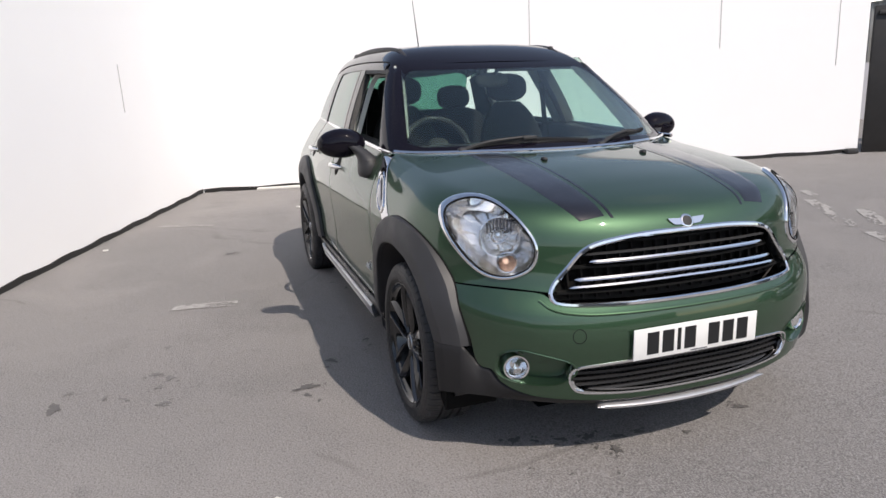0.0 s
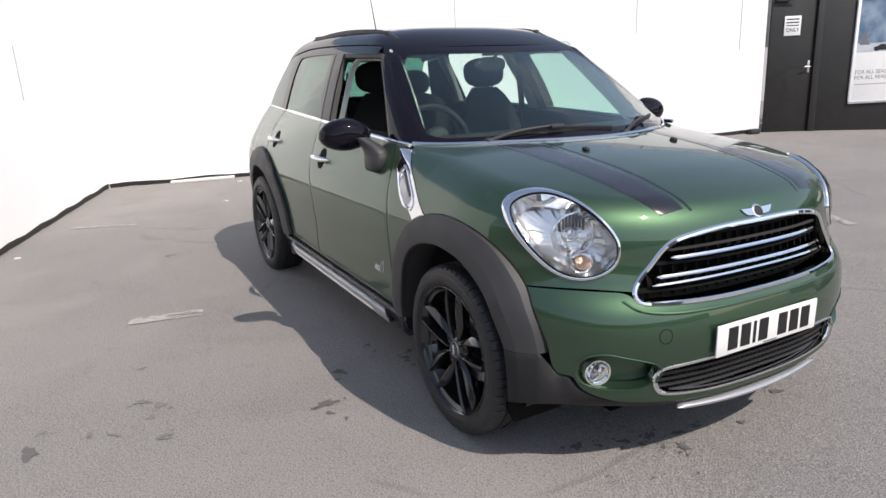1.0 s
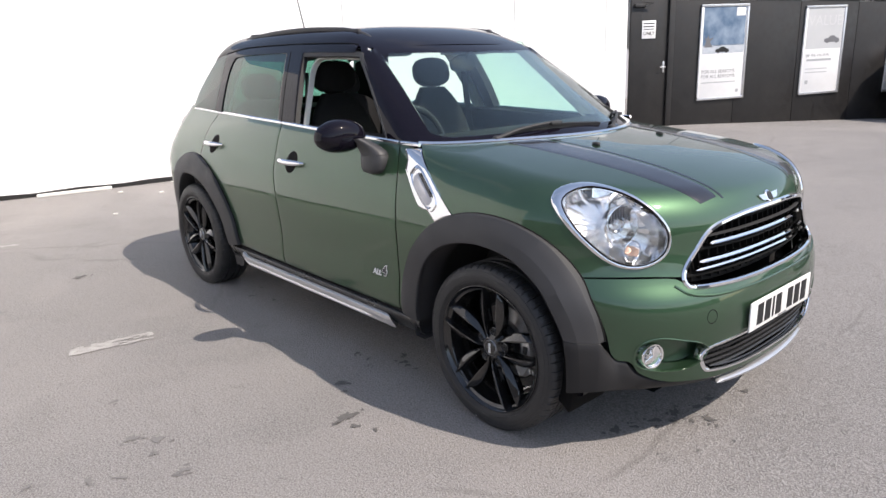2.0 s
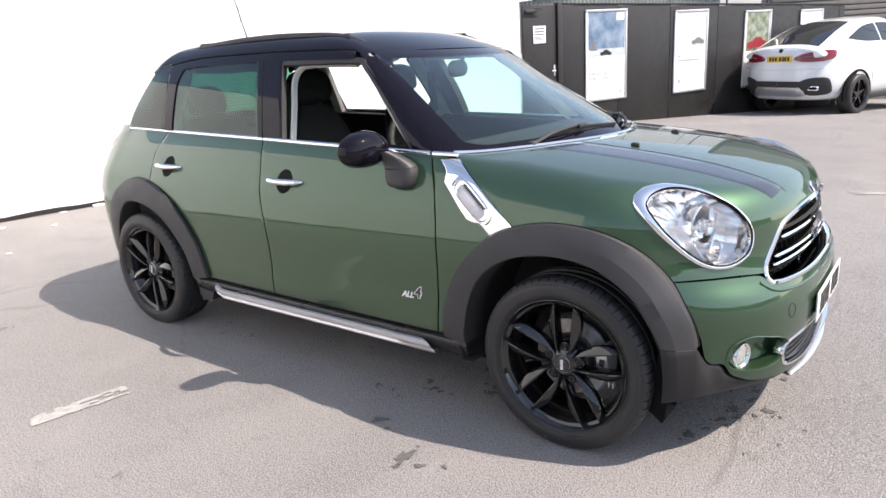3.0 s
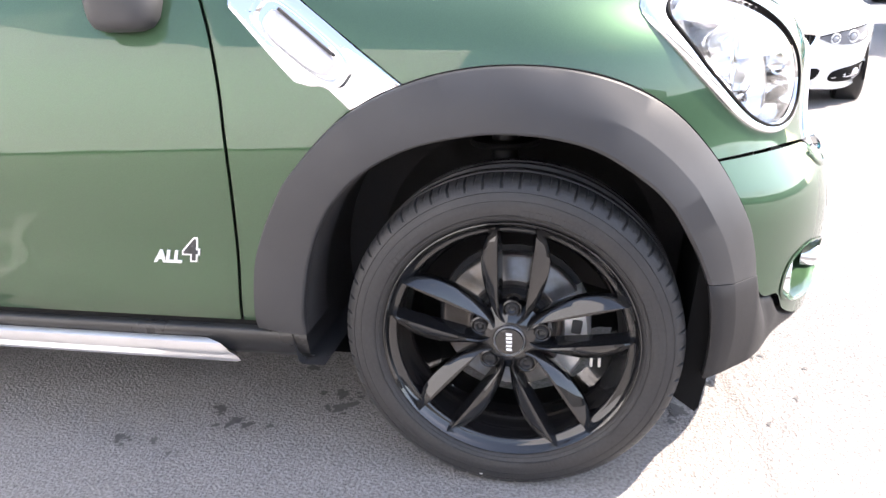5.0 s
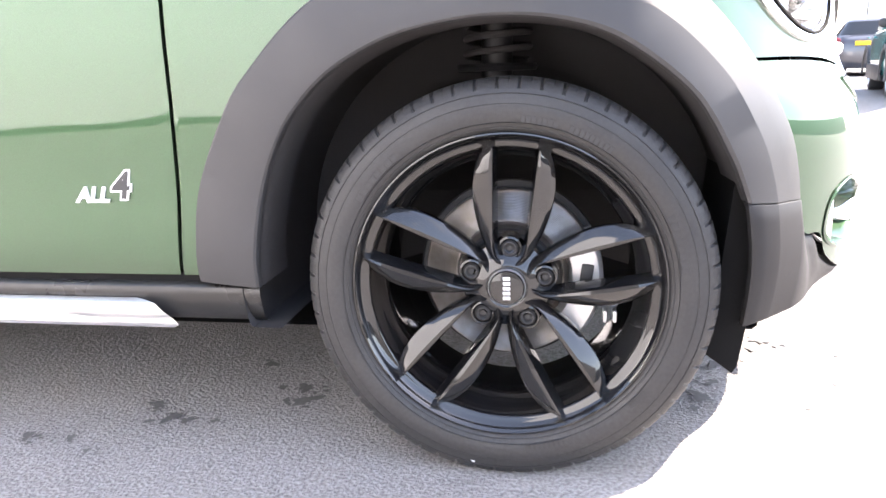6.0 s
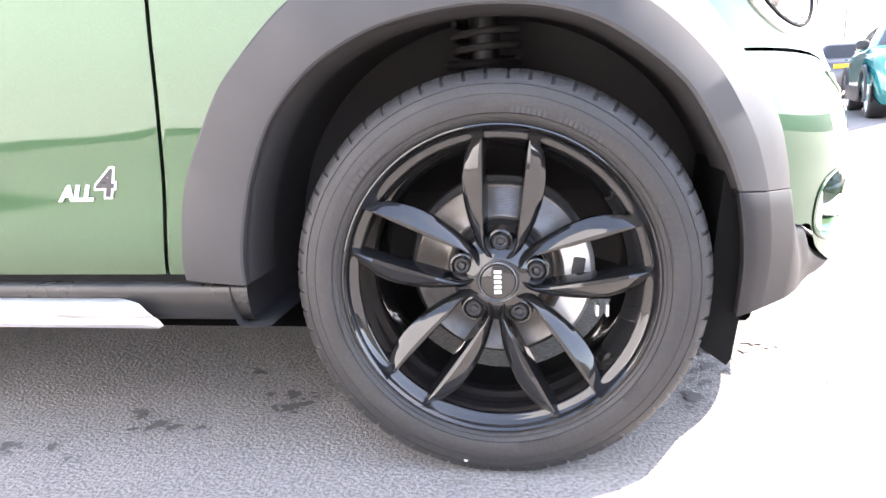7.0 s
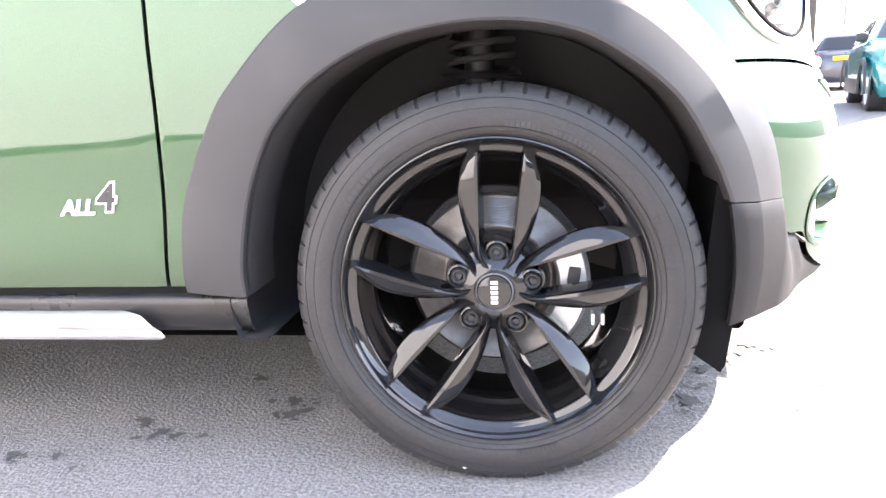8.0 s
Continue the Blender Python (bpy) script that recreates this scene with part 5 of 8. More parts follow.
g = np.array([[(x, y, 0.20) for y in np.linspace(-0.70, 0.70, 8) * (1.0 if x < 0.1 else 0.72)] for x in np.linspace(-3.0, 0.50, 12)])
put("underfloor", sheet(g), VOID, car)

# ---- bright belt line, handles, badge ----
for name, x0, x1 in (("belt_trim", -0.604, -1.624), ("belt_trim", -1.632, -2.481), ("belt_trim", -2.489, -2.93), ("belt_trim", -0.475, -0.594)):
    xs = np.linspace(x0, x1, 40)
    p = door_skin(xs, BELT(xs))
    both(name, strip(p, (0, -0.9, 0.42), [(-0.0085, -0.006), (-0.008, 0.004), (-0.003, 0.008), (0.003, 0.008), (0.008, 0.004), (0.0085, -0.006)]), CHROME, car, "slim chrome belt trim")
for (door_r, door_l), hx, hz in ((front_door, -1.397, 0.894), (rear_door, -2.352, 0.911)):
    y = -float(half_width(np.array(hx), np.array(hz)))
    a = np.linspace(0, 2 * math.pi, 40, endpoint=False)
    k = 0.051
    # no hollow here: a slightly proud black disc paints the recess's shade
    ringp = [door_skin(hx + k * s * np.cos(a), hz + k * s * np.sin(a), -d) for s, d in ((1.04, 0.004), (1.02, -0.0012), (0.97, -0.002), (0.5, -0.0012), (0.02, -0.001))]
    cup = sheet(np.array(ringp), close_v=True)
    length = np.linspace(-0.125, 0.125, 24)
    thick = 0.013 * (1 - (np.abs(length) / 0.13) ** 4) + 0.002
    bow = -0.036 * (1 - (length / 0.125) ** 2) - 0.004
    bar = door_skin(hx + length, np.full(24, hz + 0.004))
    bar[:, 1] += bow
    grip = tube(bar, thick, 12)
    for door_, fix in ((door_r, lambda q: q), (door_l, flip)):
        put("handle_cup", fix(cup), VOID, door_, "dark round disc painting the shaded handle recess")
        put("door_handle", fix(grip), CHROME, door_, "chrome bow handle")
lt = Matrix(((1, 0, 0, -0.685), (0, 0, -1, -0.8365), (0, 1, 0, 0.484), (0, 0, 0, 1)))
words("ALL", 0.036, 0.0015, PLATE_W, front_door[0], lt @ Matrix.Translation((-0.014, -0.012, 0)), "badge_letters", "pale model badge", 0.3, 0.0013)
words("4", 0.064, 0.0018, PLATE_W, front_door[0], lt @ Matrix.Translation((0.039, 0.003, 0)), "badge_figure", "", 0.2, 0.0045)
words("4", 0.064, 0.0026, CLAD, front_door[0], lt @ Matrix.Translation((0.039, 0.003, 0)), "badge_figure_fill", "", 0.2, 0.0012)

# ---- chrome scuttle with the side repeater ----
top_e = spline([(-0.548, 1.024), (-0.51, 1.027), (-0.472, 1.028)], 24)
front_e = spline([(-0.472, 1.028), (-0.33, 0.924), (-0.184, 0.812)], 60)
back_e = even(np.concatenate([spline([(-0.548, 1.024), (-0.512, 0.985), (-0.511, 0.951)], 20), spline([(-0.511, 0.951), (-0.44, 0.882), (-0.378, 0.820)], 25)[1:], spline([(-0.378, 0.820), (-0.35, 0.812), (-0.32, 0.808), (-0.277, 0.769)], 20)[1:]]), 60)
bot_e = spline([(-0.277, 0.769), (-0.232, 0.794), (-0.184, 0.812)], 24)
g = coons(top_e, bot_e, back_e, front_e)
pts = flank(g[..., 0], g[..., 1], 0.004)
scuttle = both("side_scuttle", slab(pts, 0.010), CHROME, car, "chrome side scuttle with a clear repeater")
ax_a, ax_b = np.array([-0.437, 0.940]), np.array([-0.300, 0.838])
d = (ax_b - ax_a) / np.linalg.norm(ax_b - ax_a)
nrm = np.array([-d[1], d[0]])
cap = []
for s in np.linspace(0, 2 * math.pi, 48, endpoint=False):
    c, t = math.cos(s), math.sin(s)
    along = np.sign(c) * abs(c) ** 0.55 * 0.094
    across_ = np.sign(t) * abs(t) ** 0.6 * 0.029
    cap.append((ax_a + ax_b) / 2 + d * along + nrm * across_)
cap = np.array(cap)
mid_c = cap.mean(0)
def cap_ring(k, proud):
    c = mid_c + (cap - mid_c) * k
    return flank(c[:, 0], c[:, 1], proud)
rim_ring = sheet(np.array([cap_ring(1.22, 0.003), cap_ring(1.16, 0.009), cap_ring(1.05, 0.010), cap_ring(0.98, 0.004), cap_ring(0.9, 0.0)]), close_v=True)
for ob, fix in zip(scuttle, (lambda q: q, flip)):
    put("repeater_rim", fix(rim_ring), CHROME, ob)
    lens_c = []
    for k, pr in ((1.0, 0.003), (0.85, 0.010), (0.5, 0.013), (0.02, 0.014)):
        c = mid_c - nrm * 0.005 + (cap - mid_c) * np.array([1, 1]) * 0.86 * k
        lens_c.append(flank(c[:, 0], c[:, 1], pr))
    put("repeater_lens", fix(sheet(np.array(lens_c), close_v=True)), MILKY, ob, "milky clear repeater lens")
    slot = np.array([ax_a + d * u + nrm * 0.019 for u in np.linspace(0.02, 0.15, 12)])
    q = flank(slot[:, 0], slot[:, 1], 0.0115)
    put("repeater_slot", fix(strip(q, (0, -1, 0), [(-0.0028, -0.004), (-0.0028, 0.0015), (0.0028, 0.0015), (0.0028, -0.004)])), DARK, ob)

# ---- cabin: pillars, roof, glass ----
def rounded(p, proud=0.0):
    """Draws points of the side back onto the cabin's rounded skin."""
    core = np.broadcast_to(np.array([-1.7, 0.0, 1.15]), p.shape)
    q = root(cabin, core, p - core, 0.0, 1.3)
    q = np.where((np.linalg.norm(q - core, axis=-1) < np.linalg.norm(p - core, axis=-1))[..., None], q, p)
    return q + gradient(cabin, q) * proud


def cab_panel(bottom, top, left, right, n=24, m=30, thick=0.012, proud=0.0, wrap=False):
    g = coons(spline(bottom, m), spline(top, m), spline(left, n), spline(right, n))
    p = cab(g[..., 0], g[..., 1], proud)
    return slab(rounded(p, 0.001) if wrap else p, thick, (-1.5, 0, 1.2))


GUT = lambda x: 1.447 + 0.010 * np.sin(np.clip((-1.1 - x) / 1.4, 0, 1) * math.pi) - 0.10 * np.clip((-2.25 - x) / 0.75, 0, 1) ** 1.8
roof_edge = lambda x: GUT(np.asarray(x, float)) + 0.012


def edge_top(x0, x1, n=8):
    x = np.linspace(x0, x1, n)
    return [(a, float(b)) for a, b in zip(x, roof_edge(x))]


# B pillar (gloss black), C pillar, quarter and A pillar
both("b_pillar", cab_panel([(-1.667, 1.074), (-1.57, 1.072), (-1.490, 1.066)], edge_top(-1.808, -1.622), [(-1.667, 1.074), (-1.712, 1.20), (-1.808, float(roof_edge(-1.808)))],
     [(-1.490, 1.066), (-1.535, 1.20), (-1.622, float(roof_edge(-1.622)))]), GLOSS, car, "gloss black centre pillar")
seam_x = np.array([-1.630, -1.668, -1.745]); seam_z = np.array([1.075, 1.20, 1.43])
both("pillar_gap", strip(cab(*spline(np.stack([seam_x, seam_z], 1), 20).T, 0.0), (0, -1, 0.3), [(-0.002, -0.004), (-0.002, 0.0012), (0.002, 0.0012), (0.002, -0.004)]), VOID, car)
both("c_pillar", cab_panel([(-2.526, 1.090), (-2.48, 1.088), (-2.436, 1.086)], edge_top(-2.60, -2.40), [(-2.526, 1.090), (-2.556, 1.25), (-2.60, float(roof_edge(-2.60)))],
     [(-2.436, 1.086), (-2.463, 1.22), (-2.480, 1.34), (-2.455, 1.40), (-2.40, float(roof_edge(-2.40)))]), GLOSS, car, "gloss black rear pillar")
both("a_pillar", cab_panel([(-0.692, 1.046), (-0.61, 1.044), (-0.525, 1.040)], [(-1.10, 1.446), (-1.06, 1.440), (-1.012, 1.432)], [(-0.692, 1.046), (-0.85, 1.213), (-1.035, 1.378), (-1.10, 1.446)],
     [(-0.525, 1.040), (-0.73, 1.20), (-0.94, 1.36), (-1.012, 1.432)], n=40, wrap=True), GLOSS, car, "gloss black windscreen pillar")
# header over the doors
xs = np.linspace(-1.125, -2.60, 60)
g = np.stack([rounded(cab(xs, roof_edge(xs) - 0.003, 0.001)), cab(xs, roof_edge(xs) - 0.02, 0.002), cab(xs, roof_edge(xs) - 0.045, 0.0005), cab(xs, roof_edge(xs) - 0.05, -0.012)])
both("door_header", slab(g, 0.008, (-1.5, 0, 1.2)), GLOSS, car)
both("gutter_gap", strip(rounded(cab(xs, roof_edge(xs) - 0.001, 0.0)), (0, -1, 0.3), [(-0.0022, -0.004), (-0.0022, 0.0022), (0.0022, 0.0022), (0.0022, -0.004)]), VOID, car)

# side glass; the driver's window is down
rwin = both("rear_door_glass", cab_panel([(-2.436, 1.088), (-2.06, 1.082), (-1.672, 1.074)], edge_top(-2.43, -1.81), [(-2.436, 1.088), (-2.466, 1.22), (-2.484, 1.34), (-2.43, float(roof_edge(-2.43)))],
            [(-1.672, 1.074), (-1.716, 1.20), (-1.81, float(roof_edge(-1.81)))], thick=0.004, proud=-0.006), PRIVACY, car, "dark tinted rear door glass")
qwin = both("quarter_glass", cab_panel([(-2.925, 1.098), (-2.70, 1.095), (-2.530, 1.092)], edge_top(-2.745, -2.602), [(-2.925, 1.098), (-2.895, 1.19), (-2.845, 1.27), (-2.745, float(roof_edge(-2.745)))],
            [(-2.530, 1.092), (-2.56, 1.25), (-2.602, float(roof_edge(-2.602)))], thick=0.004, proud=-0.002), TAIL_GLASS, car, "dark tinted quarter glass")
left_glass = put("front_door_glass", flip(cab_panel([(-1.453, 1.064), (-1.05, 1.055), (-0.694, 1.048)], edge_top(-1.525, -1.10), [(-1.453, 1.064), (-1.478, 1.20), (-1.525, float(roof_edge(-1.525)))],
                 [(-0.694, 1.048), (-0.85, 1.213), (-1.035, 1.378), (-1.10, float(roof_edge(-1.10)))], thick=0.004, proud=-0.006)), GLASS, car, "clear door glass")
bpy.data.objects.remove(rwin[1])  # the far rear window is down as well
rwin = rwin[:1]
for ob in (*rwin, *qwin, left_glass):
    ob.visible_shadow = False
# window channel and pale inner frame of the open window
loop = [(-1.502, 1.066), (-1.540, 1.20), (-1.605, 1.395), (-1.57, 1.412), (-1.12, 1.406), (-1.05, 1.378), (-0.86, 1.215), (-0.70, 1.052)]
p2 = spline(loop, 80)
both("window_channel", strip(cab(p2[:, 0], p2[:, 1], -0.012), (0, -1, 0.3), [(-0.013, -0.02), (-0.013, 0.006), (0.013, 0.006), (0.013, -0.02)]), DARK, car)
p3 = spline([(-1.475, 1.06), (-1.505, 1.20), (-1.545, 1.33), (-1.52, 1.385), (-1.45, 1.395), (-1.30, 1.396), (-1.15, 1.390)], 60)
put("window_frame", strip(cab(p3[:, 0], p3[:, 1], -0.055), (0, -1, 0.3), [(-0.008, -0.02), (-0.007, 0.004), (0.007, 0.004), (0.008, -0.02)]), TRIM_GREY, car, "pale inner door frame")
p4 = spline([(-1.455, 1.06), (-1.485, 1.20), (-1.525, 1.33), (-1.545, 1.425)], 30)
put("window_frame", flip(strip(cab(p4[:, 0], p4[:, 1], -0.060), (0, -1, 0.3), [(-0.035, -0.012), (-0.030, 0.045), (0.030, 0.045), (0.035, -0.012)])), SOFT_BLACK, car, "black inner door frame")
put("pillar_lining", flip(cab_panel([(-0.70, 1.050), (-0.64, 1.048), (-0.58, 1.046)], [(-1.19, 1.436), (-1.10, 1.432), (-1.03, 1.425)], [(-0.70, 1.050), (-0.90, 1.205), (-1.11, 1.365), (-1.19, 1.436)],
     [(-0.58, 1.046), (-0.74, 1.20), (-0.95, 1.36), (-1.03, 1.425)], n=30, m=8, thick=0.008, proud=-0.026)), LINING, car, "dark grey windscreen pillar lining")

# windscreen
def screen(y, z, proud=0.0):
    y, z = np.broadcast_arrays(np.asarray(y, float), np.asarray(z, float))
    return np.stack([screen_x(y, z) + proud, y, z], -1)


def screen_patch(y_at, n=30, m=50, thick=0.005, z0=1.052, z1=1.425, proud=0.0):
    rows = []
    for z in np.linspace(z0, z1, n):
        w = y_at(z)
        ys = np.linspace(-w, w, m)
        zz = z - 0.020 * (np.abs(ys) / 0.7) ** 2 * (1 if z < 1.2 else -0.2)
        rows.append(screen(ys, zz, proud))
    return slab(np.array(rows), thick, (-1.5, 0, 1.1))


SCREEN_W = lambda z: 0.705 - 0.155 * (z - 1.05) / 0.40
ws = put("windscreen", screen_patch(SCREEN_W), GLASS, car, "clear green-tinted windscreen")
ws.visible_shadow = False
# black border baked on the glass
for z0, z1 in ((1.046, 1.078), (1.405, 1.440)):
    rows = []
    for z in np.linspace(z0, z1, 4):
        w = SCREEN_W(z) - (0.022 if z > 1.2 else 0)
        ys = np.linspace(-w, w, 60)
        bowed = z + (-0.020 * (np.abs(ys) / 0.7) ** 2 if z < 1.2 else 0.004 * (np.abs(ys) / 0.55) ** 2)
        if z == z1 and z1 < 1.2:
            bowed = bowed + 0.06 * np.clip((np.abs(ys) / w - 0.86) / 0.14, 0, 1) ** 2
        if z == z0 and z0 > 1.2:
            bowed = bowed - 0.05 * np.clip((np.abs(ys) / w - 0.86) / 0.14, 0, 1) ** 2
        rows.append(screen(ys, bowed, 0.002))
    put("screen_border", slab(np.array(rows), 0.003, (-1.5, 0, 1.1)), GLOSS, ws)
zs = np.linspace(1.028, 1.432, 44)
pe = spline([(-0.525, 1.040), (-0.73, 1.20), (-0.94, 1.36), (-1.04, 1.459), (-1.07, 1.485)], 90)
out_edge = rounded(cab(np.interp(zs, pe[:, 1], pe[:, 0]), zs, 0.001), 0.0015)
for sgn in (-1, 1):
    inn = screen(-(SCREEN_W(zs) - 0.030), zs - 0.016 * np.clip((1.2 - zs) / 0.15, 0, 1), 0.003)
    mid_ = inn * 0.4 + out_edge * 0.6 + np.array([0.006, -0.002, 0.004])
    g = np.stack([inn, mid_, out_edge])
    put("screen_pillar_trim", flip(slab(g, 0.010, (-1.5, 0, 1.1))) if sgn > 0 else slab(g, 0.010, (-1.5, 0, 1.1)), GLOSS, ws)
# pale lining behind the screen's side edges
zs = np.linspace(1.10, 1.395, 30)
put("pillar_edge_lining", strip(screen(-(SCREEN_W(zs) - 0.040), zs, -0.025), (1, 0, 0.3), [(-0.013, -0.02), (-0.011, 0.0), (0.011, 0.0), (0.013, -0.02)]), LINING, car, "grey pillar lining")
# chrome line and cowl at the foot of the screen
yb = np.linspace(-0.722, 0.722, 90)
foot = np.stack([-0.128 - 0.74 * yb ** 2, yb, np.zeros(90)], 1)
foot[:, 2] = bonnet_z(foot[:, 0], yb) + 0.0
p = onto(foot)
put("screen_trim", strip(p + np.array([-0.004, 0, 0.002]), gradient(body, p), [(-0.013, -0.008), (-0.012, 0.004), (-0.003, 0.010), (0.005, 0.009), (0.012, 0.002), (0.012, -0.008)]), CHROME, car, "chrome line at the foot of the windscreen")
g = np.stack([p + np.array([-0.006, 0, 0.0]), p + np.array([-0.03, 0, 0.006]), screen(yb * 0.985, np.full(90, 1.052) - 0.020 * (np.abs(yb) / 0.7) ** 2, 0.006)])
put("cowl", sheet(g), DARK, car, "black cowl panel")

# roof: one black skin that rounds down to the gutters
xr = np.linspace(-0.905, -2.80, 70)
rows = []
for x in xr:
    zt = float(roof_edge(x)) if x > -2.75 else float(roof_edge(-2.75)) - 0.12 * (-2.75 - x)
    w = float(cabin_w(np.array(x), np.array(zt)))
    line = []
    for u in np.linspace(-1, 1, 73):
        line.append((x, w * float(np.clip(u / 0.86, -1, 1)), 0))
    rows.append(line)
rg = np.array(rows, float)
drop = np.clip((np.abs(np.linspace(-1, 1, 73)) - 0.86) / 0.14, 0, 1)[None, :]
o = rg.copy()
o[..., 2] = 1.2
oo = np.stack([np.clip(rg[..., 0], -2.7, -1.15), rg[..., 1] * 0.75, np.full(rg.shape[:2], 1.2)], -1)
target = rg.copy()
target[..., 2] = roof_z(rg[..., 0], rg[..., 1])
zf = 1.446 - 0.012 * (np.abs(rg[..., 1]) / 0.57) ** 2
s_ = np.broadcast_to(np.linspace(0, 1, 70)[:, None], zf.shape)
start = screen_x(rg[..., 1], zf) - 0.004
target[..., 0] = start + (-2.80 - start) * s_
target[..., 2] = roof_z(target[..., 0], rg[..., 1])
ease = np.clip(s_ / 0.07, 0, 1) ** 0.7
target[..., 2] = np.where(ease < 1, zf + (np.maximum(target[..., 2], zf) - zf) * ease, target[..., 2])
low_z = np.minimum(roof_edge(np.maximum(target[..., 0], -2.75)), target[..., 2])
target[..., 2] = target[..., 2] * (1 - drop) + low_z * drop
oo[..., 0] = np.clip(target[..., 0], -2.7, -1.2)
roof_pts = root(cabin, oo, target - oo, 0.0, 1.6)
# front edge bows with the screen
put("roof", slab(roof_pts, 0.03, (-1.6, 0, 1.1)), GLOSS, car, "gloss black roof", sharp=60)
put("headlining", sheet(roof_pts[3:] * np.array([1, 0.975, 1]) - np.array([0, 0, 0.045])), LINING, car, "dark grey headlining")
# roof rails
xs = np.linspace(-1.07, -2.54, 50)
base = np.stack([xs, np.full(50, -0.475) + 0.02 * ((xs + 1.805) / 0.735) ** 2, np.zeros(50)], 1)
base[:, 2] = root(cabin, np.stack([base[:, 0], base[:, 1], np.full(50, 1.32)], 1), np.array([0.0, 0.0, 1.0]), 0.0, 0.4)[:, 2]
lift = 0.022 * (1 - np.abs((xs + 1.805) / 0.735) ** 2.2) - 0.014
taper_ = np.clip((1 - np.abs((xs + 1.805) / 0.735)) / 0.16, 0.12, 1) ** 0.6
rail = base + np.stack([np.zeros(50), np.zeros(50), lift], 1)
ang = np.linspace(0, 2 * math.pi, 14, endpoint=False)
g = rail[:, None] + np.stack([np.zeros((50, 14)), taper_[:, None] * 0.0145 * np.cos(ang)[None], taper_[:, None] * (np.where(np.sin(ang) > 0, 0.010, 0.022) * np.sin(ang))[None]], 2)
v1, f1 = sheet(g, close_v=True)
f1 += [tuple(range(13, -1, -1)), tuple(49 * 14 + i for i in range(14))]
feet = [block((0.10, 0.026, 0.026), 0.010, Matrix.Translation((x, -0.475 + 0.02 * ((x + 1.805) / 0.735) ** 2, float(roof_z(np.array(x), np.array(-0.475))) - 0.006))) for x in (-1.3, -2.34)]
both("roof_rail", merge((v1, f1), *feet), CLAD, car, "black roof rail")
# aerial
a0 = np.array([-2.66, 0.09, float(roof_z(np.array(-2.66), np.array(0.09)))])
aerial = put("aerial", tube([a0, a0 + np.array([-0.02, 0, 0.04]), a0 + np.array([-0.15, 0.0, 0.42])], [0.007, 0.005, 0.0022], 8), DARK, car, "thin black roof aerial")
put("aerial_foot", lump(a0 + np.array([0.01, 0, 0.004]), (0.045, 0.022, 0.018)), GLOSS, aerial)
# tailgate and rear glass close the back
zt = np.linspace(1.06, 1.44, 20)
g = np.array([[(-3.165 + 1.05 * (z - 1.06) + 0.25 * y * y, y * (1 - 0.2 * (z - 1.06) / 0.4), z) for y in np.linspace(-0.60, 0.60, 24)] for z in zt])
rg_ = put("rear_glass", slab(g, 0.005, (-1.5, 0, 1.2)), PRIVACY, car, "dark tinted rear glass")
rg_.visible_shadow = False

# ---- door mirrors ----
def mirror_unit():
    m = Matrix.Translation((-0.780, -0.914, 1.068)) @ Matrix.Rotation(radians(-8), 4, "Z")
    cap_ = []
    for v in np.linspace(0, 1, 22):
        th = v * math.pi / 2 * 1.0
        cap_.append([(0.075 * math.sin(th) ** 0.9 - 0.045, 0.118 * math.cos(a) * math.cos(th) ** 0.75, 0.075 * math.sin(a) * math.cos(th) ** 0.75 * (1.0 if math.sin(a) > 0 else 0.92)) for a in np.linspace(0, 2 * math.pi, 40, endpoint=False)])
    shell = sheet(np.array(cap_), close_v=True)
    back_ = [(-0.055, 0.113 * math.cos(a), 0.071 * math.sin(a)) for a in np.linspace(0, 2 * math.pi, 40, endpoint=False)]
    rim = sheet(np.array([cap_[0], back_, [(-0.052, y * 0.9, z * 0.9) for _, y, z in back_]]), close_v=True)
    glass = ([(-0.051, y * 0.9, z * 0.9) for _, y, z in back_], [tuple(range(40))])
    a = np.linspace(0, 2 * math.pi, 28, endpoint=False)
    ca, sa = np.sign(np.cos(a)) * np.abs(np.cos(a)) ** 0.8, np.sign(np.sin(a)) * np.abs(np.sin(a)) ** 0.8
    ring_at = lambda x, y, z, rx, ry, tip: np.stack([x + rx * ca, y + ry * sa, z + tip * ca], 1)
    # the foot on the door, drawn in towards the arm that carries the shell
    st = sheet(np.array([ring_at(*q) for q in ((-0.713, -0.800, 0.909, 0.004, 0.004, 0), (-0.713, -0.806, 0.911, 0.040, 0.030, 0), (-0.713, -0.808, 0.918, 0.060, 0.042, 0), (-0.713, -0.808, 0.934, 0.070, 0.046, 0), (-0.714, -0.806, 0.958, 0.0745, 0.047, 0.002),
                                               (-0.716, -0.804, 0.982, 0.0735, 0.046, 0.006), (-0.722, -0.806, 0.998, 0.066, 0.043, 0.009), (-0.735, -0.818, 1.018, 0.052, 0.038, 0.010), (-0.750, -0.838, 1.040, 0.042, 0.034, 0.006), (-0.766, -0.862, 1.062, 0.037, 0.032, 0))]), close_v=True)
    line = tube(np.concatenate([ring_at(-0.7175, -0.805, 0.988, 0.0715, 0.0455, 0.007), ring_at(-0.7175, -0.805, 0.988, 0.0715, 0.0455, 0.007)[:1]]), 0.0016, 6)
    return moved(shell, m), moved(rim, m), moved(glass, m), st, line


ms, mr, mg, mst, mline = mirror_unit()
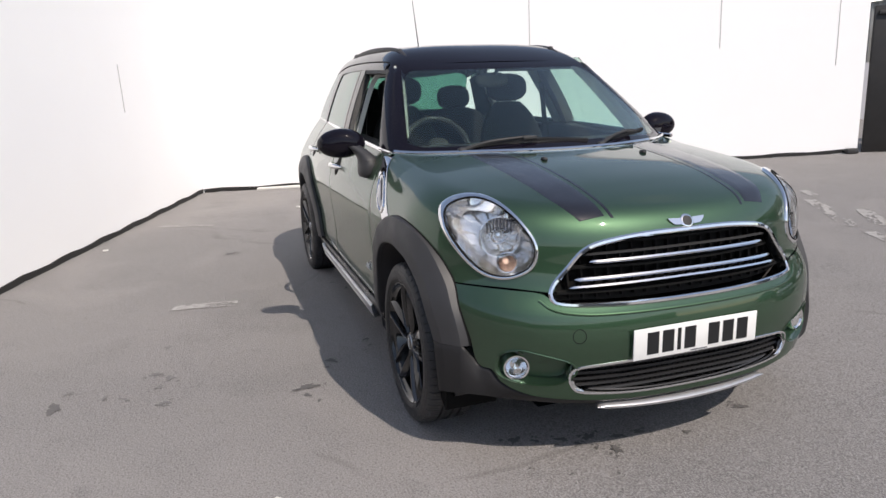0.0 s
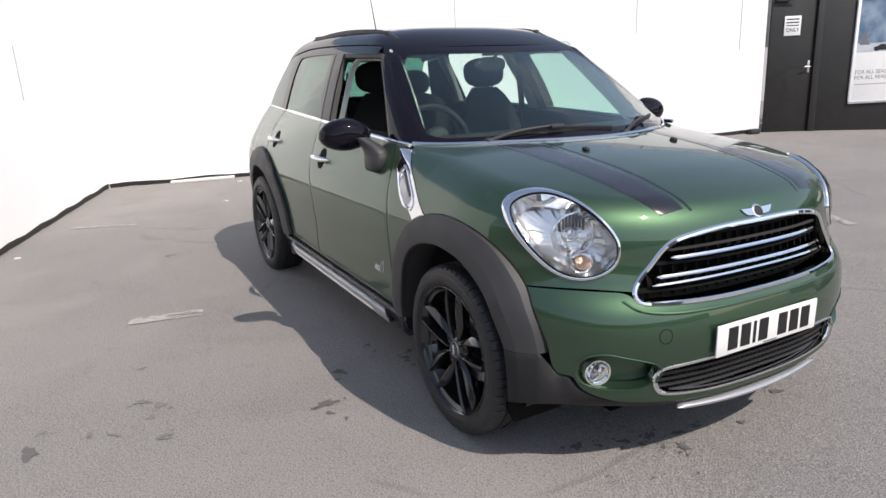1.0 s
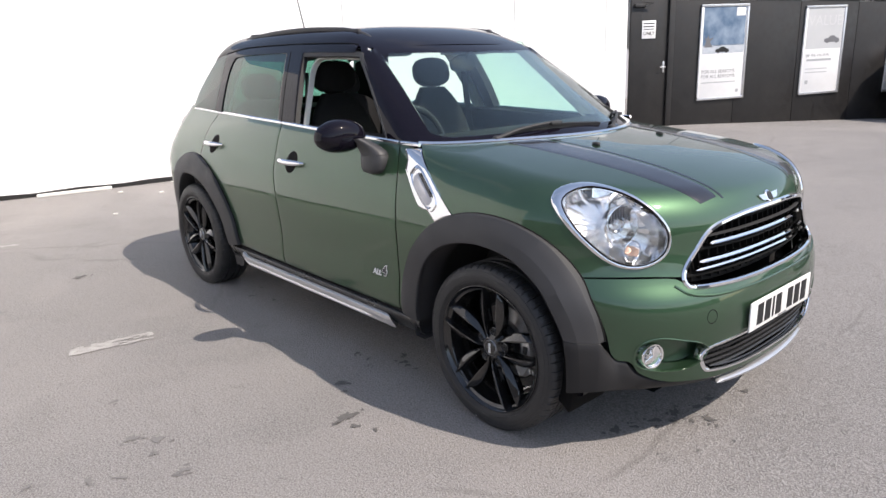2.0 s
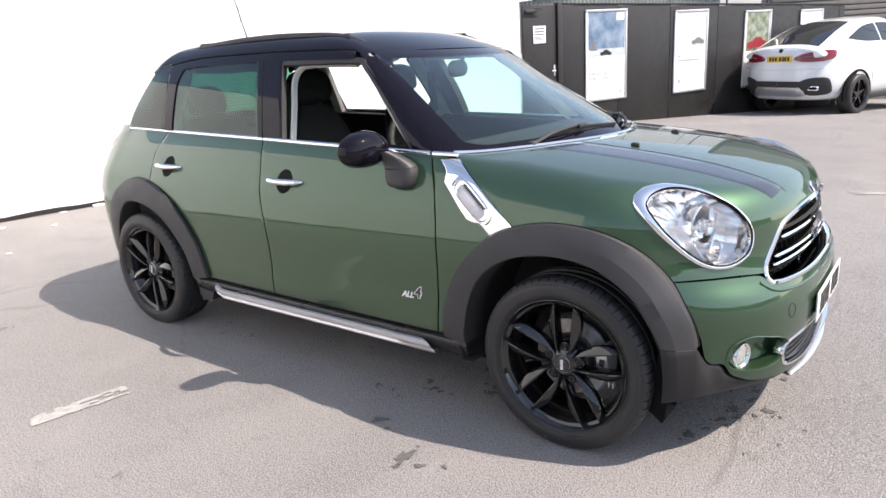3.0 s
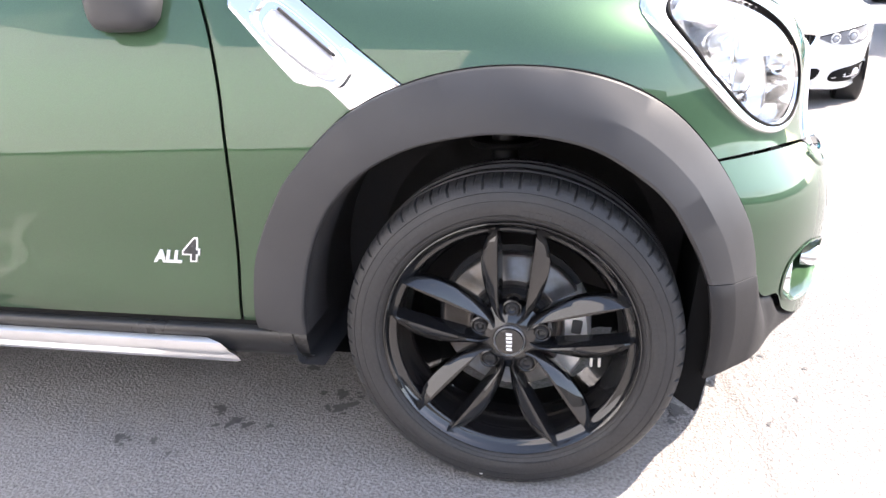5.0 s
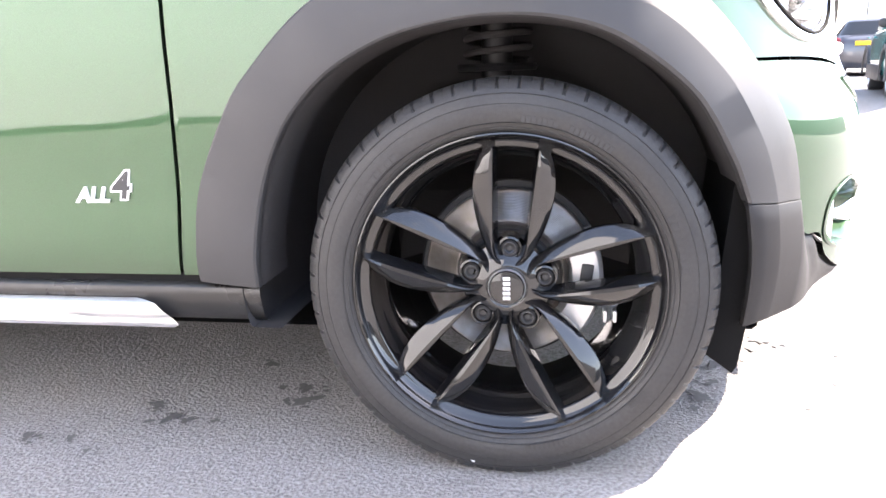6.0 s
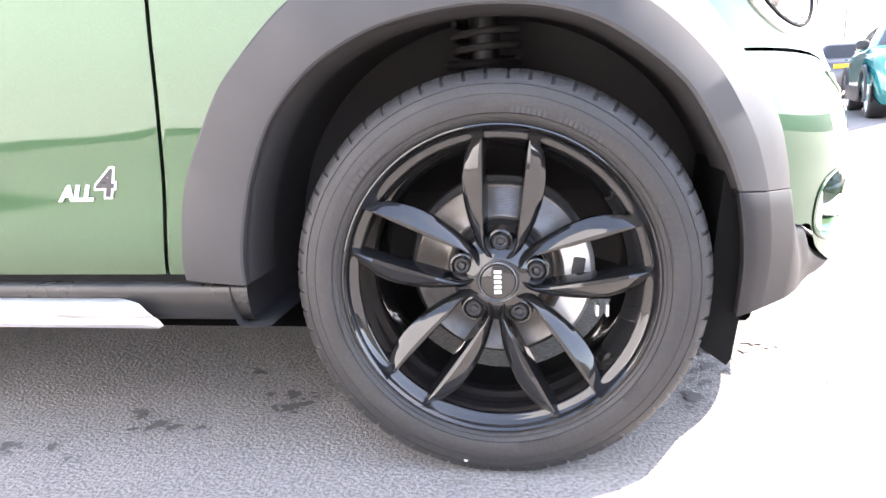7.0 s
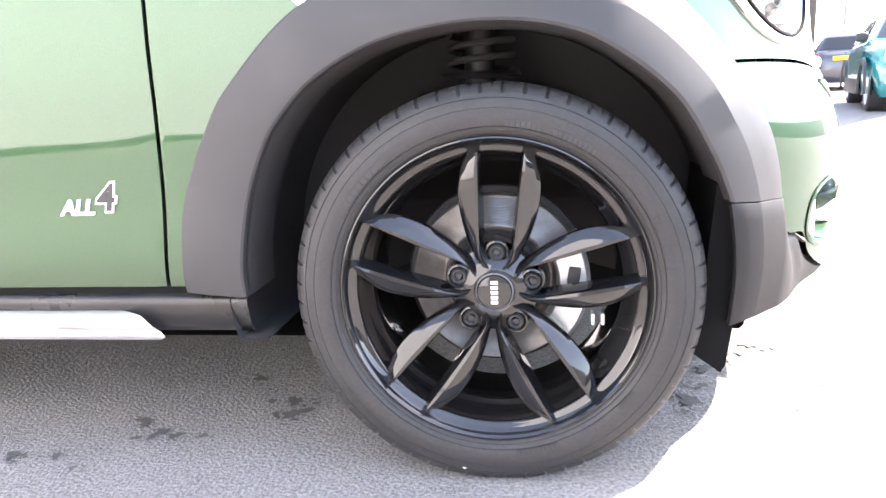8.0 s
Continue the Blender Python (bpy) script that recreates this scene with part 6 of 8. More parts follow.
for fix in (lambda q: q, flip):
    unit = put("door_mirror", fix(ms), GLOSS, car, "gloss black oval door mirror", sharp=60)
    put("mirror_rim", fix(mr), DARK, unit)
    put("mirror_glass", fix(mg), MIRROR, unit)
    put("mirror_stalk", fix(mst), CLAD, unit, "grained black mirror foot", sharp=60)
    put("mirror_line", fix(mline), DARK, unit)

# ---- wipers ----
def wiper(low, hump, high, reach):
    """A blade along the foot of the screen and its arm; places across and up the glass."""
    b = spline([screen(np.array(y), np.array(z), 0.010) for y, z in (low, hump, high)], 24)
    rub = strip(b, (0.5, 0, 0.86), [(-0.009, -0.004), (-0.004, 0.010), (0.004, 0.010), (0.009, -0.004)])
    e = b[int(reach * 23)] + np.array([0.004, 0, 0.012])
    a = screen(np.array(low[0] - 0.05), np.array(low[1] - 0.012), 0.018)
    arm = spline([a, a * 0.6 + e * 0.4 + np.array([0.012, 0, 0.016]), e + np.array([0.004, 0, 0.006])], 18)
    return merge(tube(arm, np.linspace(0.0085, 0.0055, 18), 8), lump(a, (0.018, 0.020, 0.012))), rub, block((0.03, 0.07, 0.016), 0.006, Matrix.Translation(e))


for low_, hump_, high_, reach_ in (((-0.42, 1.066), (-0.17, 1.086), (0.10, 1.074), 0.5), ((0.20, 1.068), (0.36, 1.080), (0.54, 1.088), 0.55)):
    arm, rub, clip_ = wiper(low_, hump_, high_, reach_)
    w_ = put("wiper", arm, DARK, car, "black windscreen wiper")
    put("wiper_blade", rub, INK, w_)
    put("blade_clip", clip_, DARK, w_)


# ---- wheels: built about the origin, outer face towards -y ----
def tyre_mesh():
    """205/55 section: ribbed sidewall, rounded shoulder with cross grooves, grooved tread."""
    prof = [(0.238, 0.084), (0.2465, 0.091), (0.2545, 0.0995), (0.268, 0.1062), (0.284, 0.1060), (0.300, 0.1030), (0.3105, 0.0985), (0.3185, 0.0925), (0.3240, 0.0845), (0.3268, 0.073),
            (0.3278, 0.058), (0.3282, 0.045), (0.3205, 0.043), (0.3205, 0.036), (0.3284, 0.034), (0.3288, 0.014), (0.3215, 0.012), (0.3215, 0.0)]
    prof = prof + [(r, -w) for r, w in prof[-2::-1]]
    n = 960
    g = np.zeros((n, len(prof), 3))
    for i in range(n):
        a = 2 * math.pi * i / n
        k = i % 16
        for j, (r, w) in enumerate(prof):
            if abs(w) > 0.05 and 0.3120 < r < 0.3279 and k < 2:
                r = r - 0.0042
            elif abs(w) > 0.05 and 0.3200 < r < 0.3279 and k == 8:
                r = r - 0.0016
            # the tyre sits a touch flat where it stands
            x, z = r * math.cos(a), r * math.sin(a)
            if z < -0.3195:
                z = -0.3195 - (abs(z) - 0.3195) * 0.35
            g[i, j] = (x, -w, z)
    return sheet(g, close_u=True)


def side_ring(r0, r1, y, h, n=160, a0=0.0, a1=2 * math.pi):
    """A low raised band on the sidewall."""
    w = np.linspace(a0, a1, n)
    rows = [np.stack([r * np.cos(w), np.full(n, yy), r * np.sin(w)], 1) for r, yy in ((r0, y), (r0 + 0.0006, y - h), (r1 - 0.0006, y - h), (r1, y))]
    return sheet(np.array(rows))


def rim_mesh():
    """Barrel and outer lip of the wheel."""
    prof = [(0.239, 0.078), (0.2455, 0.087), (0.2478, 0.094), (0.2470, 0.0975), (0.2445, 0.0980), (0.2428, 0.0955), (0.2410, 0.0935), (0.2392, 0.0895), (0.2365, 0.0858), (0.2330, 0.0828), (0.2290, 0.0806), (0.2262, 0.0796), (0.2244, 0.0775), (0.2228, 0.0710), (0.2170, 0.0500), (0.2075, 0.0350), (0.2045, 0.010), (0.203, -0.04), (0.206, -0.085), (0.226, -0.095), (0.226, -0.08)]
    return turned([(r, -w) for r, w in prof], 128)


def spoke_mesh(sgn):
    """One leaf-shaped spoke of a pair, pointing up +z; sgn: which side of the pair."""
    rows = []
    for u in np.linspace(0, 1, 15):
        r = 0.038 + u * (0.2365 - 0.038)
        inner = 0.0230 + 0.0110 * u
        if r < 0.058:
            inner = 0.0225 * math.sqrt(max(0.0, 1 - ((0.058 - r) / 0.022) ** 2)) if r > 0.0365 else 0.0
        outer = np.interp(r, [0.036, 0.047, 0.075, 0.093, 0.12, 0.147, 0.17, 0.193, 0.212, 0.226, 0.2365], [0.0240, 0.0325, 0.0450, 0.0520, 0.0595, 0.0640, 0.0650, 0.0620, 0.0560, 0.0470, 0.0380])
        y_out = -np.interp(r, [0.036, 0.07, 0.12, 0.17, 0.210, 0.2365], [0.078, 0.084, 0.0915, 0.0970, 0.0995, 0.0975])
        deep = np.interp(r, [0.036, 0.10, 0.2185], [0.040, 0.042, 0.036])
        mid_w = inner + (outer - inner) * 0.24
        rows.append([(sgn * (inner - 0.004 * min(1, max(0, (r - 0.06) / 0.02))), y_out + deep, r), (sgn * inner, y_out + 0.006, r), (sgn * (inner + 0.0022), y_out + 0.0012, r), (sgn * mid_w, y_out, r),
                     (sgn * (inner + (outer - inner) * 0.66), y_out + 0.006, r), (sgn * (outer - 0.0015), y_out + 0.014, r), (sgn * outer, y_out + 0.019, r), (sgn * (outer - 0.004), y_out + deep + 0.004, r)])
    v, f = sheet(np.array(rows), close_v=True)
    f = list(f) + [tuple(range(8)), tuple(14 * 8 + i for i in range(7, -1, -1))]
    if sgn < 0:
        f = [tuple(reversed(q)) for q in f]
    return v, f


TYRE, RIMM = mesh_of("tyre", *tyre_mesh(), 35), mesh_of("rim", *rim_mesh(), 35)
SPOKES = [mesh_of("spoke", *spoke_mesh(s), 32) for s in (-1, 1)]
HUBM = mesh_of("hub", *turned([(0.0, -0.074), (0.030, -0.074), (0.034, -0.076), (0.040, -0.075), (0.052, -0.066), (0.070, -0.055), (0.075, -0.03), (0.07, 0.0)], 80), 35)
CAPM = mesh_of("hub_cap", *turned([(0.0, -0.083), (0.020, -0.0826), (0.0265, -0.081), (0.0285, -0.0775), (0.0285, -0.07)], 48), 35)
CAP_RING = mesh_of("cap_ring", *turned([(0.0285, -0.079), (0.0292, -0.0805), (0.0302, -0.079), (0.0302, -0.07)], 48), 35)
BOLTM = mesh_of("wheel_bolt", *merge(turned([(0.0, -0.0), (0.0075, 0.0), (0.0078, -0.006), (0.0098, -0.0085), (0.0112, -0.008), (0.0128, -0.003), (0.0150, 0.000), (0.016, 0.012)], 30),
                                     turned([(0.0, -0.003), (0.0045, -0.003), (0.0045, 0.0)], 6)), 35)
SEATM = mesh_of("bolt_seat", *turned([(0.0135, -0.0035), (0.0165, -0.006), (0.0195, -0.005), (0.022, 0.004), (0.024, 0.02)], 36), 35)
DISCM = mesh_of("brake_disc", *turned([(0.078, 0.0), (0.088, -0.004), (0.090, 0.004), (0.0905, 0.010), *[(0.0925 + 0.0026 * i + d, 0.010 + e) for i in range(19) for d, e in ((0.0, 0.0), (0.0013, 0.0006))], (0.143, 0.010), (0.1455, 0.012), (0.1455, 0.034), (0.07, 0.034)], 96), 30)
BELLM = mesh_of("disc_bell", *turned([(0.0, -0.03), (0.074, -0.03), (0.079, -0.026), (0.081, 0.012)], 64), 30)
TRACK_RING = [mesh_of("sidewall_band", *side_ring(a, b, y, 0.0014, 200), 30) for a, b, y in ((0.2535, 0.2555, -0.0992), (0.2610, 0.2622, -0.1035), (0.2885, 0.2900, -0.1043), (0.3035, 0.3050, -0.1010))]
LETTER = [mesh_of("sidewall_mark", *side_ring(r0, r1, -0.1055, 0.0011, 6, a, a + w), 30) for r0, r1, a, w in ((0.262, 0.274, 0.0, 0.022), (0.262, 0.274, 0.0, 0.010), (0.264, 0.276, 0.0, 0.034))]
DOTM = mesh_of("paint_dot", *turned([(0.0, -0.1035), (0.004, -0.1033), (0.0045, -0.1015)], 16), 30)
BADGE_BAR = mesh_of("cap_mark", *block((0.006, 0.0015, 0.013), 0.0005), 30)


def build_wheel(name, at, spin, right, detailed=True):
    """A wheel with ten spokes; spin in degrees; right: whether its face looks to -y."""
    turn_ = Matrix.Translation(at) @ (Matrix() if right else Matrix.Rotation(math.pi, 4, "Z")) @ Matrix.Rotation(radians(spin), 4, "Y")
    wheel = put("wheel", RIMM, RIM, car, "gloss black five twin-spoke wheel", turn_)
    put("tyre", TYRE, RUBBER, wheel, "black road tyre")
    put("hub", HUBM, RIM, wheel)
    cap = put("hub_cap", CAPM, RIM, wheel, "black hub cap with a pale mark")
    put("cap_ring", CAP_RING, SILVER, wheel)
    for i, z in enumerate((-0.018, -0.009, 0.0, 0.009, 0.018)):
        put("cap_mark", BADGE_BAR, PLATE_W, wheel, m=Matrix.Rotation(radians(-4), 4, "Y") @ Matrix.Translation((0.0, -0.0825, z * 0.9)) @ Matrix.Diagonal((1.9, 1, 0.42, 1)))
    for k in range(5):
        r = Matrix.Rotation(radians(72 * k), 4, "Y")
        for sp in SPOKES:
            put("spoke", sp, RIM, wheel, m=r)
        put("bolt_seat", SEATM, RIM, wheel, m=r @ Matrix.Translation((0, -0.0615, 0.0620)))
        put("wheel_bolt", BOLTM, DARK, wheel, m=r @ Matrix.Translation((0, -0.062, 0.0620)))
    for band in TRACK_RING:
        put("sidewall_band", band, RUBBER, wheel)
    rnd = random.Random(4)
    if detailed:
        for start, count, kind in ((1.02, 9, 0), (1.35, 7, 0), (2.3, 8, 2), (3.4, 12, 1), (4.9, 9, 0), (5.6, 8, 1), (0.2, 8, 2)):
            a = start
            for _ in range(count):
                put("sidewall_mark", LETTER[kind], RUBBER, wheel, m=Matrix.Rotation(-a, 4, "Y"))
                a += (0.030, 0.017, 0.044)[kind]
        put("paint_dot", DOTM, PLATE_W, wheel, "white balance dot", Matrix.Rotation(radians(-spin), 4, "Y") @ Matrix.Translation((-0.0555, 0.0005, -0.2945)))
        for dx in (0.0, 0.016):
            put("balance_weight", block((0.006, 0.022, 0.020), 0.002), ALLOY, wheel, "", Matrix.Rotation(radians(-spin), 4, "Y") @ Matrix.Translation((0.158 + dx, -0.025, -0.060)))
    return wheel


def brakes(at, right):
    flip_ = Matrix() if right else Matrix.Rotation(math.pi, 4, "Z")
    base_ = Matrix.Translation(at) @ flip_
    disc = put("brake_disc", DISCM, STEEL, car, "worn steel brake disc", base_)
    put("disc_bell", BELLM, DARK, disc)
    w = np.linspace(radians(-42), radians(30), 18)
    rows = [np.stack([r * np.cos(w), np.full(18, y), r * np.sin(w)], 1) for r, y in ((0.100, 0.03), (0.100, -0.012), (0.106, -0.022), (0.128, -0.026), (0.148, -0.022), (0.156, -0.010), (0.156, 0.05))]
    v, f = sheet(np.array(rows))
    f = list(f) + [tuple(i * 18 for i in range(7)), tuple(i * 18 + 17 for i in range(6, -1, -1))]
    put("brake_caliper", (v, f), ALLOY, disc, "bright cast brake caliper")
    put("caliper_bolt", moved(turned([(0.0, -0.012), (0.010, -0.012), (0.011, 0.0), (0.016, 0.002), (0.016, 0.03)], 6), Matrix.Translation((0.098, -0.015, -0.090))), ALLOY, disc)
    put("caliper_slot", block((0.020, 0.006, 0.03), 0.003), DARK, disc, m=Matrix.Translation((0.128, -0.026, 0.012)) @ Matrix.Rotation(radians(8), 4, "Y"))
    put("dust_shield", turned([(0.08, 0.045), (0.155, 0.045), (0.158, 0.04), (0.158, 0.046), (0.08, 0.05)], 60), DARK, disc)


for at, spin, right in (((0.0, -0.7565, 0.322), 4.0, True), ((-2.600, -0.764, 0.312), 20.0, True), ((0.0, 0.7565, 0.322), 10.0, False), ((-2.595, 0.764, 0.322), 33.0, False)):
    build_wheel("wheel", at, spin, right, detailed=right)
    brakes(at, right)


# ---- inside the cabin ----
def seat(y, x=-1.50):
    s = new("seat")
    s.parent = car
    tagged(s, "black cloth front seat with a headrest")
    base_ = put("cushion", lump((x + 0.23, y, 0.60), (0.27, 0.25, 0.11), 3.2), CLOTH, s)
    rows = []
    for u in np.linspace(0, 1, 16):
        z = 0.62 + 0.58 * u
        cx = x - 0.02 - 0.16 * u
        wid = 0.245 * (1 - 0.62 * u ** 5) * (1 - 0.10 * u)
        dep = 0.075 - 0.02 * u
        rows.append([(cx + dep * math.cos(a) + 0.03 * abs(math.sin(a)) ** 3, y + wid * math.copysign(abs(math.sin(a)) ** 0.7, math.sin(a)), z) for a in np.linspace(0, 2 * math.pi, 28, endpoint=False)])
    v, f = sheet(np.array(rows), close_v=True)
    f += [tuple(range(27, -1, -1)), tuple(15 * 28 + i for i in range(28))]
    put("backrest", (v, f), CLOTH, s)
    put("headrest", moved(lump((0, 0, 0), (0.055, 0.138, 0.088), 2.7), Matrix.Translation((x - 0.17, y, 1.290)) @ Matrix.Rotation(radians(-12), 4, "Y")), CLOTH, s)
    for d in (-0.06, 0.06):
        put("headrest_post", tube([(x - 0.165, y + d, 1.15), (x - 0.17, y + d, 1.26)], 0.007, 8), CHROME, s)


seat(-0.36)
seat(0.36)
bench = new("rear_bench")
bench.parent = car
tagged(bench, "black cloth rear bench")
for y in (-0.33, 0.33):
    put("cushion", lump((-2.22, y, 0.60), (0.25, 0.31, 0.10), 3.2), CLOTH, bench)
    put("backrest", moved(lump((0, 0, 0), (0.08, 0.30, 0.29), 2.6), Matrix.Translation((-2.52, y, 0.86)) @ Matrix.Rotation(radians(-14), 4, "Y")), CLOTH, bench)
    put("headrest", moved(lump((0, 0, 0), (0.05, 0.13, 0.09), 2.8), Matrix.Translation((-2.60, y, 1.215)) @ Matrix.Rotation(radians(-12), 4, "Y")), CLOTH, bench)
# dashboard
ys = np.linspace(-0.70, 0.70, 60)
prof = [(-0.40, 1.02), (-0.55, 1.045), (-0.70, 1.04), (-0.80, 1.015), (-0.86, 0.96), (-0.88, 0.86), (-0.84, 0.72), (-0.80, 0.55)]
g = np.array([[(x - 0.25 * y * y * (1 if x > -0.6 else 0.3), y, z) for y in ys] for x, z in prof])
dash = put("dashboard", sheet(g), SOFT_BLACK, car, "black dashboard", sharp=60)
# steering wheel
w = np.linspace(0, 2 * math.pi, 60, endpoint=False)
sw = Matrix.Translation((-0.97, -0.36, 0.985)) @ Matrix.Rotation(radians(-24), 4, "Y")
loop = np.stack([np.zeros(60), 0.182 * np.cos(w), 0.182 * np.sin(w)], 1)
wheel_ = put("steering_wheel", moved(tube(loop, 0.0155, 12, True), sw), SOFT_BLACK, car, "black three-spoke steering wheel")
put("wheel_boss", moved(lump((0.02, 0, 0), (0.03, 0.065, 0.065), 2.4), sw), SOFT_BLACK, wheel_)
for a in (0, 180, 250, 290):
    e = np.array([0, 0.17 * math.cos(radians(a)), 0.17 * math.sin(radians(a))])
    put("wheel_spoke", moved(tube([(0.02, 0, 0), (0.008, *(e[1:] * 0.6)), tuple(e)], [0.018, 0.013, 0.011], 8), sw), SOFT_BLACK, wheel_)
# interior mirror
put("rear_view_mirror", moved(lump((0, 0, 0), (0.022, 0.105, 0.040), 2.6), Matrix.Translation((-0.955, -0.05, 1.345)) @ Matrix.Rotation(radians(12), 4, "Z")), SOFT_BLACK, car, "black rear-view mirror")
put("mirror_stem", tube([(-0.945, -0.04, 1.365), (-0.935, -0.01, 1.415)], 0.010, 8), SOFT_BLACK, car)
# trims, door cards, floor
for sgn in (1,):
    gx_, gz_ = np.meshgrid(np.linspace(-2.62, -0.62, 30), np.linspace(0.40, 1.055, 12), indexing="ij")
    both("door_card", sheet(door_skin(gx_, gz_, -0.085)), SOFT_BLACK, car, "black inner door card")
    gx_, gz_ = np.meshgrid(np.linspace(-1.64, -0.62, 20), np.linspace(1.040, 1.060, 2), indexing="ij")
both("door_sill_top", block((1.0, 0.075, 0.02), 0.008, Matrix.Translation((-1.13, -0.668, 1.040)) @ Matrix.Rotation(radians(1.6), 4, "Y") @ Matrix.Rotation(radians(1.2), 4, "Z")), SOFT_BLACK, car)
both("rear_door_sill_top", block((0.95, 0.075, 0.02), 0.008, Matrix.Translation((-2.13, -0.605, 1.058)) @ Matrix.Rotation(radians(1.3), 4, "Y") @ Matrix.Rotation(radians(3.5), 4, "Z")), SOFT_BLACK, car)
put("cabin_floor", block((2.3, 1.4, 0.03), 0.01, Matrix.Translation((-1.75, 0, 0.36))), SOFT_BLACK, car)
put("bulkhead", block((0.03, 1.4, 0.6), 0.01, Matrix.Translation((-0.66, 0, 0.62))), VOID, car)
put("parcel_shelf", block((0.55, 1.1, 0.02), 0.006, Matrix.Translation((-2.92, 0, 1.05))), SOFT_BLACK, car)
for xa, za, xb, zb, r in ((-1.58, 1.05, -1.70, 1.43, 0.04), (-2.47, 1.07, -2.47, 1.42, 0.05), (-0.70, 1.04, -1.09, 1.415, 0.028)):
    p = cab(np.linspace(xa, xb, 10), np.linspace(za, zb, 10), -0.050)
    both("pillar_trim", strip(p, (0, 1, 0), [(-r, -0.01), (-r * 0.7, 0.012 if xa < -1 else 0.035), (r * 0.7, 0.012 if xa < -1 else 0.035), (r, -0.01)]), TRIM_GREY, car, "pale grey pillar trim")
both("sun_visor", block((0.16, 0.36, 0.015), 0.007, Matrix.Translation((-1.235, -0.30, 1.412)) @ Matrix.Rotation(radians(-12), 4, "Y")), LINING, car, "dark grey sun visor")
both("seat_belt", strip(np.stack([np.linspace(-1.60, -1.585, 12), np.linspace(-0.575, -0.64, 12), np.linspace(1.32, 0.70, 12)], 1), (0.2, 1, 0), [(-0.024, 0), (-0.024, 0.002), (0.024, 0.002), (0.024, 0)]), INK, car)
put("centre_console", block((0.7, 0.22, 0.28), 0.04, Matrix.Translation((-1.15, 0, 0.56))), SOFT_BLACK, car)
# dark side trims of the load space
both("load_trim", cab_panel([(-2.83, 1.07), (-2.68, 1.07), (-2.50, 1.07)], [(-2.70, 1.35), (-2.62, 1.37), (-2.54, 1.38)], [(-2.83, 1.07), (-2.78, 1.20), (-2.70, 1.35)], [(-2.50, 1.07), (-2.52, 1.22), (-2.54, 1.38)], proud=-0.05), SOFT_BLACK, car, "black load space trim")


# ---- other parked cars: x forward from the rear axle ----
def ring_xy(w, xf, xr, p, n=96):
    th = np.linspace(0, 2 * math.pi, n, endpoint=False)
    c, s = np.cos(th), np.sin(th)
    return (xf + xr) / 2 + (xf - xr) / 2 * np.sign(c) * np.abs(c) ** (2 / p), w * np.sign(s) * np.abs(s) ** (2 / p)


def hull(levels, p=4.4, n=96):
    rows = []
    for z, w, xf, xr in levels:
        x, y = ring_xy(w, xf, xr, p, n)
        rows.append(np.stack([x, y, z(x, y) if callable(z) else np.full(n, z)], 1))
    return sheet(np.array(rows), close_v=True)


def far_wheel(parent, x, y, r, width, mat=RIM, spokes=5):
    s = -1 if y < 0 else 1
    m = Matrix.Translation((x, y, r)) @ (Matrix() if s < 0 else Matrix.Rotation(math.pi, 4, "Z"))
    h = width / 2
    w = put("wheel", turned([(r * 0.66, -h * 0.8), (r * 0.70, -h), (r * 0.72, -h), (r * 0.74, -h * 0.9), (r * 0.66, -h * 0.3), (r * 0.6, 0.1)], 40), mat, parent, "dark alloy wheel", m)
    put("tyre", turned([(r * 0.72, -h), (r * 0.85, -h * 1.06), (r * 0.95, -h * 0.96), (r, -h * 0.75), (r, h * 0.75), (r * 0.9, h), (r * 0.7, h)], 48), RUBBER, w)
    put("hub", turned([(0.0, -h * 0.7), (r * 0.14, -h * 0.7), (r * 0.18, -h * 0.5), (r * 0.2, 0.0)], 20), mat, w)
    for k in range(spokes):
        for d in (-9, 9):
            put("spoke", block((r * 0.075, 0.03, r * 0.55), 0.008, Matrix.Rotation(radians(360 / spokes * k), 4, "Y") @ Matrix.Translation((0, -h * 0.62, r * 0.40)) @ Matrix.Rotation(radians(d), 4, "Y")), mat, w)
    put("brake_disc", turned([(0.0, -0.01), (r * 0.45, -0.01), (r * 0.45, 0.02)], 30), STEEL, w)
    return w


